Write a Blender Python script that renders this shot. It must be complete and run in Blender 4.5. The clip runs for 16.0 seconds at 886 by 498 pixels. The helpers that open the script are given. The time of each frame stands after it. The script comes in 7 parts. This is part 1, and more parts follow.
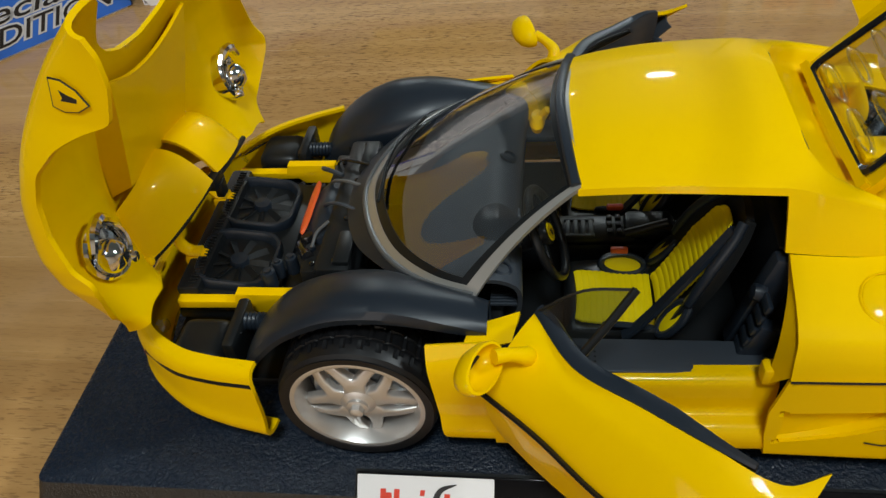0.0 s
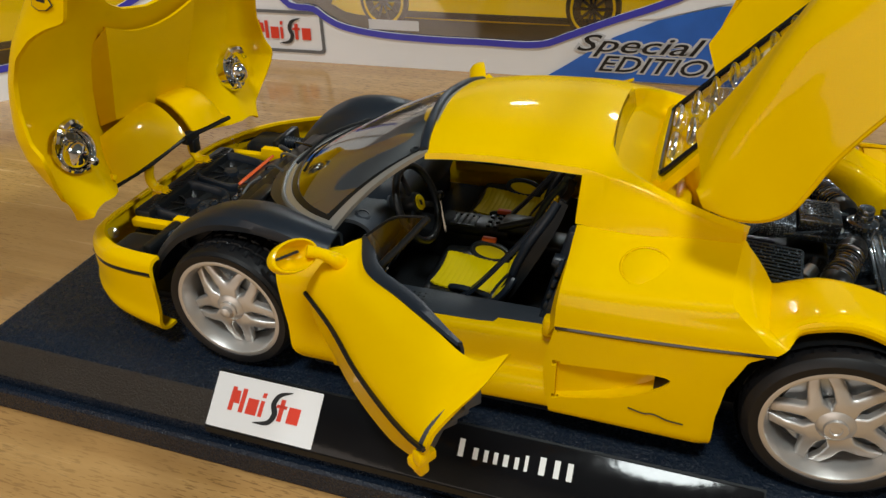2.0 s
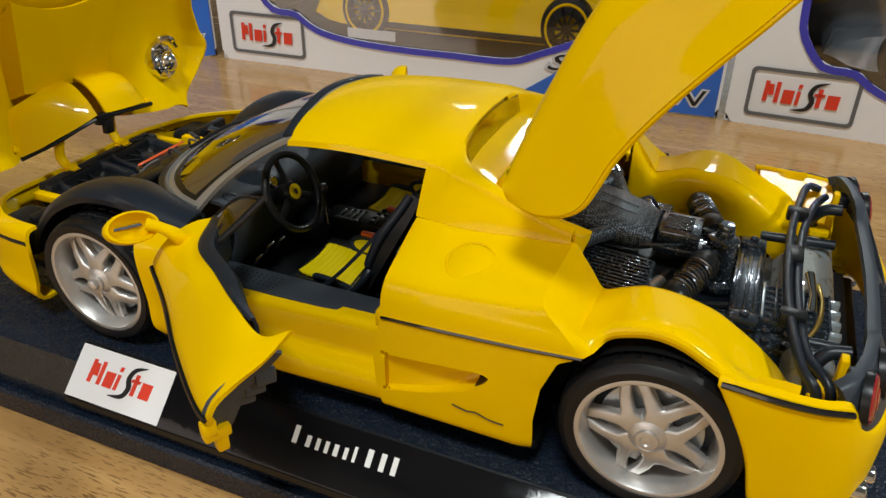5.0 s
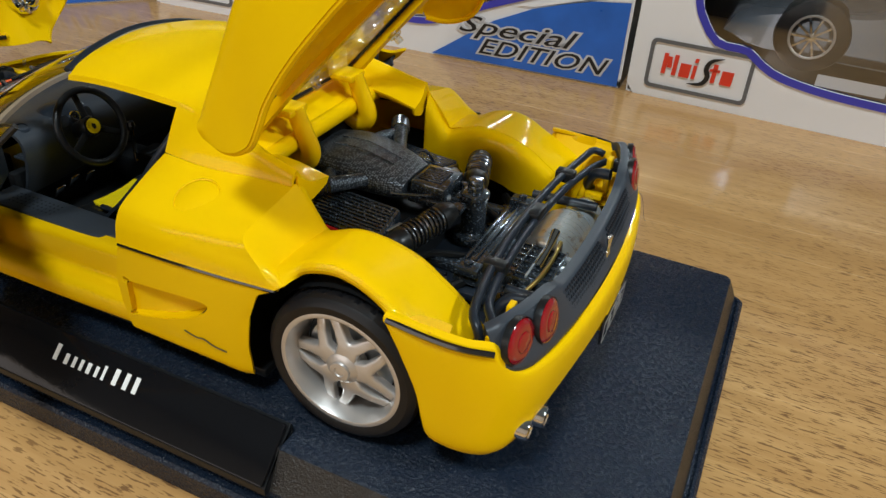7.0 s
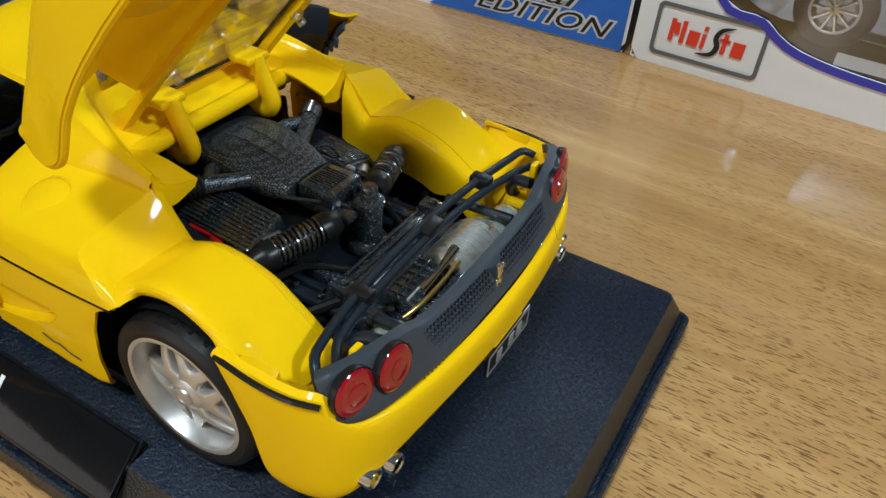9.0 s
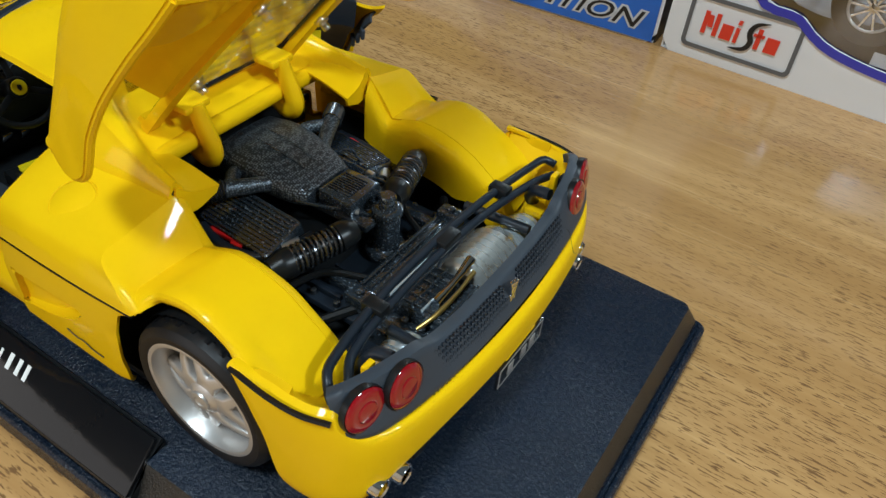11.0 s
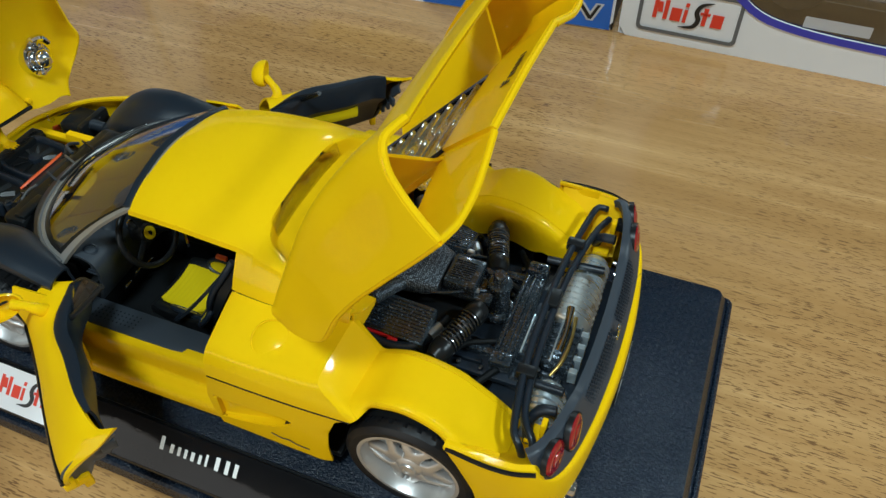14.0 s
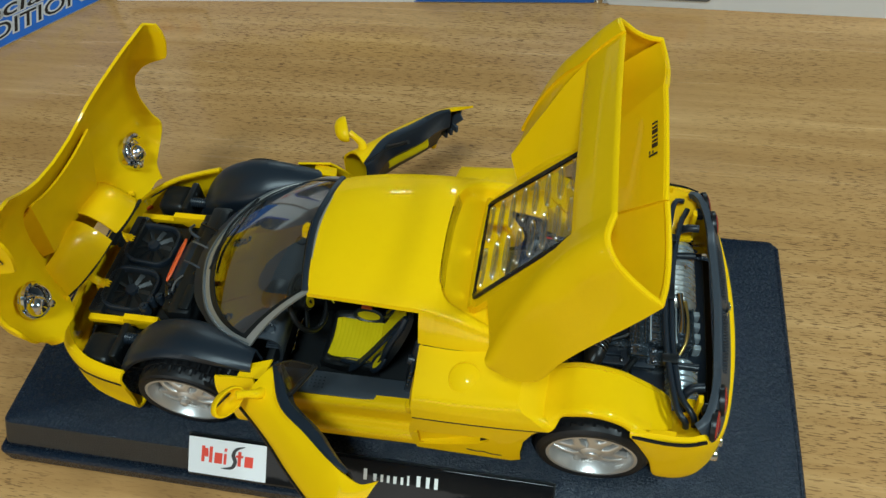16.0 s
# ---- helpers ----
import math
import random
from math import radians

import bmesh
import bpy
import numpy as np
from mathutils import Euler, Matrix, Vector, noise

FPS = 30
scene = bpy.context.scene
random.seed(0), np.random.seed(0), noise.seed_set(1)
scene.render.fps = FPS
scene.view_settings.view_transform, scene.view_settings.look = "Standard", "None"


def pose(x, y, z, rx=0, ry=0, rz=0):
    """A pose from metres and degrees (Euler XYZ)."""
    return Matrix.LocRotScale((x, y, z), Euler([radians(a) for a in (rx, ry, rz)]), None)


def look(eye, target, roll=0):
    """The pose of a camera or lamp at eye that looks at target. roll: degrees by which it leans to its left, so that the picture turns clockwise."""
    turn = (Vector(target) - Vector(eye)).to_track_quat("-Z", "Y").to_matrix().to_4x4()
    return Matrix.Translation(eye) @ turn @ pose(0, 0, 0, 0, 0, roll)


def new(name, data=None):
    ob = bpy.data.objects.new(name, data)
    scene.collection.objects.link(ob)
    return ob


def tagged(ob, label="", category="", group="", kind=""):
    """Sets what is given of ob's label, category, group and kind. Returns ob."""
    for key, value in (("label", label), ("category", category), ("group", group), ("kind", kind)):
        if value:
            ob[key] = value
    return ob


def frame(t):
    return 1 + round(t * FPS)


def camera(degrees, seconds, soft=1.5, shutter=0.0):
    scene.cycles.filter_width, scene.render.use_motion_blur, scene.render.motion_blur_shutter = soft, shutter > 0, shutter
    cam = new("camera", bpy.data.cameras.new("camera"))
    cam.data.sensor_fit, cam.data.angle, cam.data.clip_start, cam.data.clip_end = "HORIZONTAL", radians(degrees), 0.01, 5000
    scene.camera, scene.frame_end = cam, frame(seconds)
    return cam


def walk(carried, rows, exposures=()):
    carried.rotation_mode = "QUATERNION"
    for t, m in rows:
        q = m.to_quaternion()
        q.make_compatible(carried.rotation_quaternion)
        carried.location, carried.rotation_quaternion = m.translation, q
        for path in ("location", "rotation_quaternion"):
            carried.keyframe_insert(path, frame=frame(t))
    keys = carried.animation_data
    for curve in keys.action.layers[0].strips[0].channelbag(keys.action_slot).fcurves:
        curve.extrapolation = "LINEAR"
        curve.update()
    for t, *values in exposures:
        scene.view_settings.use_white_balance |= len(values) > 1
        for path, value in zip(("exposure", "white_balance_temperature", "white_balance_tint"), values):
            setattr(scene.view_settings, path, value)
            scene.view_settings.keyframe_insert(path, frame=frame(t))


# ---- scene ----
cam = camera(60.3, 16.0, soft=1.45)
PATH = [
    (0, (0.04061, -0.14425, 0.17414), (-0.22599, 1.30105, -1.18233), -6.938),
    (0.5, (0.05588, -0.15848, 0.16917), (-0.28176, 1.35493, -1.094), -5.291),
    (1, (0.07345, -0.17324, 0.16562), (-0.36046, 1.37819, -1.01961), -4.362),
    (1.5, (0.08956, -0.18268, 0.16227), (-0.41781, 1.39564, -0.95644), -3.308),
    (2, (0.10798, -0.1823, 0.15661), (-0.4652, 1.40946, -0.91005), -1.908),
    (2.5, (0.12397, -0.18031, 0.15524), (-0.49019, 1.4198, -0.8755), -0.394),
    (3, (0.13737, -0.17697, 0.14959), (-0.50581, 1.42617, -0.8585), 0.570),
    (5.5, (0.15934, -0.16807, 0.14991), (-0.50918, 1.41856, -0.86778), 0.801),
    (6, (0.17848, -0.16434, 0.15144), (-0.48391, 1.41343, -0.88387), 1.498),
    (6.5, (0.19666, -0.16194, 0.15276), (-0.46505, 1.39965, -0.90724), 2.600),
    (7, (0.21245, -0.15499, 0.15245), (-0.454, 1.38202, -0.94), 3.709),
    (7.5, (0.2208, -0.14351, 0.15096), (-0.45484, 1.36082, -0.98063), 4.467),
    (8, (0.22328, -0.13455, 0.15475), (-0.46574, 1.33101, -1.01886), 4.754),
    (8.5, (0.22871, -0.12402, 0.15602), (-0.47734, 1.30049, -1.05736), 4.769),
    (9, (0.23414, -0.11486, 0.1618), (-0.48931, 1.26779, -1.08916), 4.912),
    (11.5, (0.23081, -0.10962, 0.17713), (-0.51208, 1.18732, -1.1518), 5.542),
    (12, (0.22362, -0.11687, 0.18758), (-0.4916, 1.18558, -1.1511), 4.969),
    (12.5, (0.21653, -0.12364, 0.19516), (-0.45669, 1.18259, -1.1615), 4.043),
    (13, (0.20936, -0.12818, 0.20353), (-0.41562, 1.17538, -1.17855), 2.670),
    (13.5, (0.2007, -0.13513, 0.21618), (-0.37279, 1.16073, -1.19515), 1.069),
    (14, (0.19196, -0.13797, 0.22706), (-0.33493, 1.1426, -1.21603), -0.785),
    (14.5, (0.1802, -0.1447, 0.23939), (-0.30399, 1.12063, -1.23184), -2.749),
    (15, (0.16724, -0.1452, 0.24952), (-0.27124, 1.10273, -1.25061), -4.562),
    (15.5, (0.1518, -0.14929, 0.26625), (-0.23477, 1.07317, -1.26872), -6.030),
    (16, (0.13097, -0.15478, 0.28343), (-0.18926, 1.03076, -1.29515), -6.605),
]
walk(cam, [(t, look(eye, target, roll)) for t, eye, target, roll in PATH],
     exposures=[(0, -0.48, 6650, 8), (3, -0.45, 7000, 11), (5.5, -0.4, 6800, 11), (9, -0.27, 6100, 6), (12.5, -0.36, 6000, 4), (16, -0.44, 5950, -4)])

# ---- small tools: geometry is (verts, faces) in millimetres, turned into metres when it is linked ----
MM = 0.001


def spline(points, n, closed=False):
    """Catmull-Rom through the points, n samples, even in chord length."""
    p = np.array(points, float)
    if closed:
        p = np.vstack([p, p[:1]])
    if len(p) == 2:
        return p[0] + (p[1] - p[0]) * np.linspace(0, 1, n)[:, None]
    d = np.r_[0, np.cumsum(np.maximum(np.linalg.norm(np.diff(p, axis=0), axis=1), 1e-6))]
    before = p[-2] if closed else 2 * p[0] - p[1]
    after = p[1] if closed else 2 * p[-1] - p[-2]
    q = np.vstack([before, p, after])
    dd = np.r_[-(np.linalg.norm(p[0] - before) + 1e-6), d, d[-1] + np.linalg.norm(after - p[-1]) + 1e-6]
    m = (q[2:] - q[:-2]) / (dd[2:] - dd[:-2])[:, None]
    s = np.linspace(0, d[-1], n)
    k = np.clip(np.searchsorted(d, s, "right") - 1, 0, len(p) - 2)
    h = (d[k + 1] - d[k])[:, None]
    u = ((s - d[k])[:, None]) / h
    return ((2 * u**3 - 3 * u**2 + 1) * p[k] + (u**3 - 2 * u**2 + u) * h * m[k]
            + (-2 * u**3 + 3 * u**2) * p[k + 1] + (u**3 - u**2) * h * m[k + 1])


def grid(rows, wrap_u=False, wrap_v=False, cap=False):
    """Faces over rows of points; wrap_u closes each row, wrap_v joins last row to first."""
    rows = [np.asarray(r, float) for r in rows]
    n, m = len(rows), len(rows[0])
    verts = np.vstack(rows)
    faces = []
    for i in range(n if wrap_v else n - 1):
        for j in range(m if wrap_u else m - 1):
            a, b = (i % n) * m, ((i + 1) % n) * m
            faces.append((a + j, a + (j + 1) % m, b + (j + 1) % m, b + j))
    if cap:
        faces.append(tuple(range(m - 1, -1, -1)))
        faces.append(tuple((n - 1) * m + j for j in range(m)))
    return verts, faces


def loft(sections, nu, nv, straight_u=False, straight_v=False):
    """A surface through sections (each a polyline), resampled to nu points along and nv across."""
    if straight_u:
        rows = [resample(s, nu) for s in sections]
    else:
        rows = [spline(s, nu) for s in sections]
    a = np.array(rows)
    cols = [resample(a[:, j], nv) if straight_v else spline(a[:, j], nv) for j in range(nu)]
    return grid(np.array(cols).transpose(1, 0, 2))


def resample(points, n):
    p = np.array(points, float)
    d = np.r_[0, np.cumsum(np.linalg.norm(np.diff(p, axis=0), axis=1))]
    s = np.linspace(0, d[-1], n)
    return np.stack([np.interp(s, d, p[:, k]) for k in range(3)], 1)


def thick(geo, t):
    """Gives an open sheet a thickness t along its normals (millimetres), with a closed rim."""
    bm = bmesh.new()
    vs = [bm.verts.new(v) for v in geo[0]]
    for f in geo[1]:
        if len(set(f)) > 2:
            try:
                bm.faces.new([vs[i] for i in f])
            except ValueError:
                pass
    bm.normal_update()
    bmesh.ops.solidify(bm, geom=bm.faces[:], thickness=t)
    bm.verts.index_update()
    out = np.array([v.co[:] for v in bm.verts]), [tuple(v.index for v in f.verts) for f in bm.faces]
    bm.free()
    return out


def join(*geos):
    verts, faces, k = [], [], 0
    for v, f in geos:
        verts.append(np.asarray(v, float))
        faces += [tuple(i + k for i in q) for q in f]
        k += len(v)
    return np.vstack(verts), faces


def moved(geo, m):
    m = np.array(m)
    return np.asarray(geo[0]) @ m[:3, :3].T + m[:3, 3], geo[1]


def mirrored(geo):
    return np.asarray(geo[0], float) * (1, -1, 1), [tuple(reversed(f)) for f in geo[1]]


def turn(x=0, y=0, z=0, rx=0, ry=0, rz=0):
    return pose(x, y, z, rx, ry, rz)


def block(cx, cy, cz, sx, sy, sz, bevel=0.4, segments=2, m=None):
    """A box with rounded edges."""
    bm = bmesh.new()
    bmesh.ops.create_cube(bm, size=1)
    bmesh.ops.scale(bm, vec=(sx, sy, sz), verts=bm.verts[:])
    if bevel > 0:
        bmesh.ops.bevel(bm, geom=bm.edges[:], offset=min(bevel, 0.49 * min(sx, sy, sz)), segments=segments, affect="EDGES", profile=0.5)
    out = np.array([v.co[:] for v in bm.verts]), [tuple(v.index for v in f.verts) for f in bm.faces]
    bm.free()
    if m is not None:
        out = moved(out, m)
    return out[0] + (cx, cy, cz), out[1]


def prism(outline, depth, bevel=0.0, m=None, segments=2):
    """An outline in the xy plane, raised by depth along z."""
    bm = bmesh.new()
    f = bm.faces.new([bm.verts.new((p[0], p[1], 0)) for p in outline])
    bm.normal_update()
    if f.normal.z < 0:
        f.normal_flip()
    top = bmesh.ops.extrude_face_region(bm, geom=[f])
    bmesh.ops.translate(bm, vec=(0, 0, depth), verts=[v for v in top["geom"] if isinstance(v, bmesh.types.BMVert)])
    bmesh.ops.recalc_face_normals(bm, faces=bm.faces[:])
    if bevel:
        edges = [e for e in bm.edges if abs(e.verts[0].co.z - depth) < 1e-6 and abs(e.verts[1].co.z - depth) < 1e-6]
        bmesh.ops.bevel(bm, geom=edges, offset=bevel, segments=segments, affect="EDGES", profile=0.5)
    out = np.array([v.co[:] for v in bm.verts]), [tuple(v.index for v in f.verts) for f in bm.faces]
    bm.free()
    return moved(out, m) if m is not None else out


def tube(points, r, sides=10, n=None, closed=False, flat=1.0, ends=True):
    """A round bar along the points; r may be a number or one radius per sample; flat squashes it."""
    p = spline(points, n or max(8, 5 * len(points)), closed)
    if closed:
        p = p[:-1]
    k = len(p)
    rad = np.full(k, r, float) if np.isscalar(r) else np.interp(np.linspace(0, 1, k), np.linspace(0, 1, len(r)), r)
    rows, up = [], None
    for i in range(k):
        t = (p[(i + 1) % k] - p[i - 1]) if closed else p[min(i + 1, k - 1)] - p[max(i - 1, 0)]
        t = t / (np.linalg.norm(t) + 1e-12)
        if up is None:
            up = np.array((0, 0, 1.0)) if abs(t[2]) < 0.9 else np.array((1.0, 0, 0))
        up = up - t * (up @ t)
        up /= np.linalg.norm(up)
        side = np.cross(t, up)
        a = np.linspace(0, 2 * np.pi, sides, endpoint=False)
        rows.append(p[i] + rad[i] * (np.cos(a)[:, None] * side + flat * np.sin(a)[:, None] * up))
    return grid(rows, wrap_u=True, wrap_v=closed, cap=ends and not closed)


def lathe(profile, sides=32, m=None, cap=False):
    """Turns a profile of (radius, height) round z."""
    rows = [[(r * math.cos(a), r * math.sin(a), z) for a in np.linspace(0, 2 * np.pi, sides, endpoint=False)] for r, z in profile]
    out = grid(rows, wrap_u=True, cap=cap)
    return moved(out, m) if m is not None else out


def rounded(w, h, r, n=6, cx=0, cy=0):
    """A rectangle's outline with rounded corners."""
    pts = []
    for sx, sy, a0 in ((1, 1, 0), (-1, 1, 90), (-1, -1, 180), (1, -1, 270)):
        for k in range(n + 1):
            a = radians(a0 + 90 * k / n)
            pts.append((cx + sx * (w / 2 - r) + r * math.cos(a), cy + sy * (h / 2 - r) + r * math.sin(a)))
    return pts


def mesh_of(name, geo, mat, sharp=38):
    me = bpy.data.meshes.new(name)
    me.from_pydata((np.asarray(geo[0]) * MM).tolist(), [], geo[1])
    bm = bmesh.new()
    bm.from_mesh(me)
    bmesh.ops.remove_doubles(bm, verts=bm.verts[:], dist=1e-6)
    bmesh.ops.recalc_face_normals(bm, faces=bm.faces[:])
    bm.to_mesh(me)
    bm.free()
    me.materials.append(mat)
    me.shade_smooth()
    me.set_sharp_from_angle(angle=radians(sharp))
    return me


def part(name, geo, mat, parent, label="", sharp=38):
    """Links a geometry as one mesh object under a thing or a part."""
    ob = new(name, mesh_of(name, geo, mat, sharp))
    if parent is not None:
        ob.parent = parent
    return tagged(ob, label)


def thing(name, label, category, x=0, y=0, z=0, rz=0, group="", kind=""):
    """An empty at the base of a thing, in millimetres."""
    ob = new(name)
    ob.empty_display_size = 0.01
    ob.matrix_basis = pose(x * MM, y * MM, z * MM, 0, 0, rz)
    return tagged(ob, label, category, group, kind)


# ---- materials ----
def nodes_of(name):
    m = bpy.data.materials.new(name)
    m.use_nodes = True
    return m, m.node_tree.nodes, m.node_tree.links, m.node_tree.nodes["Principled BSDF"]


def tex_coord(n, l, scale):
    c = n.new("ShaderNodeTexCoord")
    mp = n.new("ShaderNodeMapping")
    mp.inputs["Scale"].default_value = scale if not np.isscalar(scale) else (scale,) * 3
    l.new(c.outputs["Object"], mp.inputs["Vector"])
    return mp.outputs["Vector"]


def noise_node(n, l, vec, scale=1.0, detail=3.0, rough=0.5):
    t = n.new("ShaderNodeTexNoise")
    t.inputs["Scale"].default_value, t.inputs["Detail"].default_value, t.inputs["Roughness"].default_value = scale, detail, rough
    l.new(vec, t.inputs["Vector"])
    return t.outputs["Fac"]


def ramp(n, l, fac, stops):
    r = n.new("ShaderNodeValToRGB")
    while len(r.color_ramp.elements) < len(stops):
        r.color_ramp.elements.new(0.5)
    for e, (p, c) in zip(r.color_ramp.elements, stops):
        e.position, e.color = p, (*c, 1) if len(c) == 3 else c
    l.new(fac, r.inputs["Fac"])
    return r.outputs["Color"]


def mixed(n, l, fac, a, b, mode="MIX"):
    x = n.new("ShaderNodeMix")
    x.data_type, x.blend_type = "RGBA", mode
    for k, v in ((0, fac), (6, a), (7, b)):
        if hasattr(v, "is_linked"):
            l.new(v, x.inputs[k])
        else:
            x.inputs[k].default_value = v if k == 0 else (*v, 1)
    return x.outputs[2]


def bumped(n, l, b, height, strength, distance):
    k = n.new("ShaderNodeBump")
    k.inputs["Strength"].default_value, k.inputs["Distance"].default_value = strength, distance
    l.new(height, k.inputs["Height"])
    l.new(k.outputs["Normal"], b.inputs["Normal"])


def surface(name, color, rough=0.4, metal=0.0, coat=0.0, grain=900.0, grain_bump=0.0, vary=0.12, rough_vary=0.12, spec=0.5, glint_stain=None):
    """A painted, moulded or cast surface: colour and gloss vary at two scales, fine relief on top."""
    m, n, l, b = nodes_of(name)
    v = tex_coord(n, l, 1.0)
    large, fine = noise_node(n, l, v, 45.0, 3.0), noise_node(n, l, v, grain, 3.0, 0.6)
    c = np.array(color)
    dark, light = tuple(np.clip(c * (1 - vary), 0, 1)), tuple(np.clip(c * (1 + vary), 0, 1))
    col = mixed(n, l, large, dark, light)
    # specks from the fine noise: painted glints on castings, stains on the drum
    if glint_stain:
        col = mixed(n, l, ramp(n, l, fine, [(0.58, (0, 0, 0)), (0.74, (1, 1, 1))]), col, glint_stain)
    l.new(col, b.inputs["Base Color"])
    r = n.new("ShaderNodeMapRange")
    r.inputs["To Min"].default_value, r.inputs["To Max"].default_value = max(0.02, rough - rough_vary / 2), rough + rough_vary / 2
    l.new(fine if grain_bump else large, r.inputs["Value"])
    l.new(r.outputs["Result"], b.inputs["Roughness"])
    b.inputs["Metallic"].default_value = metal
    b.inputs["Specular IOR Level"].default_value = spec
    if coat:
        b.inputs["Coat Weight"].default_value, b.inputs["Coat Roughness"].default_value = coat, 0.055
    if grain_bump:
        bumped(n, l, b, fine, 0.6, grain_bump * MM)
    return m


def clear(name, color=(1, 1, 1), rough=0.02, alpha=0.12):
    """A thin clear pane: mostly see-through, with a true mirror gloss."""
    m, n, l, b = nodes_of(name)
    out = n["Material Output"]
    t, g, x = n.new("ShaderNodeBsdfTransparent"), n.new("ShaderNodeBsdfGlossy"), n.new("ShaderNodeMixShader")
    t.inputs["Color"].default_value = (*color, 1)
    v = tex_coord(n, l, 1.0)
    r = n.new("ShaderNodeMapRange")
    r.inputs["To Min"].default_value, r.inputs["To Max"].default_value = rough, rough + 0.06
    l.new(noise_node(n, l, v, 120.0, 3.0), r.inputs["Value"])
    l.new(r.outputs["Result"], g.inputs["Roughness"])
    f = n.new("ShaderNodeLayerWeight")
    f.inputs["Blend"].default_value = 0.5
    p = n.new("ShaderNodeMath")
    p.operation = "POWER"
    p.inputs[1].default_value = 4.0
    l.new(f.outputs["Facing"], p.inputs[0])
    a = n.new("ShaderNodeMath")
    a.operation = "ADD"
    a.use_clamp = True
    a.inputs[1].default_value = alpha + 0.04
    l.new(p.outputs[0], a.inputs[0])
    l.new(a.outputs[0], x.inputs["Fac"])
    l.new(t.outputs["BSDF"], x.inputs[1])
    l.new(g.outputs["BSDF"], x.inputs[2])
    l.new(x.outputs["Shader"], out.inputs["Surface"])
    return m


def wood(name):
    """Varnished light wood: long streaks along x, pale and brown bands, short dark pores."""
    m, n, l, b = nodes_of(name)
    bands = noise_node(n, l, tex_coord(n, l, (2.2, 30.0, 1.0)), 1.0, 4.0, 0.55)
    streak = noise_node(n, l, tex_coord(n, l, (9.0, 170.0, 1.0)), 1.0, 4.0, 0.6)
    patch = noise_node(n, l, tex_coord(n, l, (9.0, 9.0, 1.0)), 1.0, 2.0)
    pores = noise_node(n, l, tex_coord(n, l, (230.0, 1750.0, 1.0)), 1.0, 2.0, 0.5)
    col = ramp(n, l, bands, [(0.3, (0.40, 0.215, 0.074)), (0.5, (0.505, 0.285, 0.105)), (0.7, (0.62, 0.37, 0.152))])
    col = mixed(n, l, ramp(n, l, streak, [(0.35, (0.55, 0.55, 0.55)), (0.65, (0, 0, 0))]), col, (0.365, 0.185, 0.062))
    mask = mixed(n, l, 1.0, ramp(n, l, pores, [(0.565, (0, 0, 0)), (0.63, (1, 1, 1))]), ramp(n, l, patch, [(0.36, (0.15, 0.15, 0.15)), (0.56, (0.9, 0.9, 0.9))]), "MULTIPLY")
    col = mixed(n, l, mask, col, (0.17, 0.085, 0.035))
    l.new(col, b.inputs["Base Color"])
    r = n.new("ShaderNodeMapRange")
    r.inputs["To Min"].default_value, r.inputs["To Max"].default_value = 0.16, 0.34
    l.new(streak, r.inputs["Value"])
    l.new(r.outputs["Result"], b.inputs["Roughness"])
    b.inputs["Coat Weight"].default_value, b.inputs["Coat Roughness"].default_value = 0.4, 0.09
    b.inputs["Specular IOR Level"].default_value = 0.3
    bumped(n, l, b, streak, 0.25, 0.0002)
    return m


def woven(name, dark, light, pitch):
    """A cast surface with a fine regular weave of raised dots."""
    m, n, l, b = nodes_of(name)
    v = tex_coord(n, l, 1.0)
    t = n.new("ShaderNodeTexVoronoi")
    t.inputs["Scale"].default_value, t.inputs["Randomness"].default_value = 1.0 / (pitch * MM), 0.5
    l.new(v, t.inputs["Vector"])
    large = noise_node(n, l, v, 90.0, 3.0)
    dot = ramp(n, l, t.outputs["Distance"], [(0.15, (1, 1, 1)), (0.55, (0, 0, 0))])
    col = mixed(n, l, dot, dark, light)
    l.new(mixed(n, l, large, col, tuple(np.array(dark) * 0.8)), b.inputs["Base Color"])
    b.inputs["Metallic"].default_value, b.inputs["Roughness"].default_value = 0.55, 0.3
    bumped(n, l, b, dot, 0.6, 0.14 * MM)
    return m


def weld(geo):
    """Joins points that coincide, so that patches share their edges."""
    v = np.asarray(geo[0], float)
    _, first, back = np.unique(np.round(v, 3), axis=0, return_index=True, return_inverse=True)
    back = np.asarray(back).reshape(-1)
    faces = []
    for f in geo[1]:
        q = [int(back[i]) for i in f]
        q = [a for k, a in enumerate(q) if a != q[k - 1]]
        if len(q) > 2:
            faces.append(tuple(q))
    return v[first], faces


# ---- light: overhead lamps, one added at the tail, and daylight through one wide window ----
world = bpy.data.worlds.new("outside_air")
scene.world = world
world.use_nodes = True
world.node_tree.nodes["Background"].inputs["Color"].default_value = (0.62, 0.78, 1.0, 1)
world.node_tree.nodes["Background"].inputs["Strength"].default_value = 0.5


def area_lamp(name, shape, x, y, z, size, watts, color, turn_x=0.0, size_y=0.0):
    d = bpy.data.lights.new(name, "AREA")
    d.shape, d.size, d.energy, d.color = shape, size, watts, color
    if size_y:
        d.size_y = size_y
    ob = new(name, d)
    ob.matrix_basis = pose(x, y, z, turn_x)
    return ob


# the fourth lamp is added to light the tail side, no fitting known there
LAMPS = [(0.15, -0.75, 0.34, 24), (0.35, 2.85, 0.26, 24), (-0.75, 2.85, 0.26, 16), (1.7, 0.1, 0.3, 40)]
for lx, ly, wide, watts in LAMPS:
    area_lamp("overhead_light", "DISK", lx, ly, 1.52, wide, watts, (0.885, 1.0, 1.05))
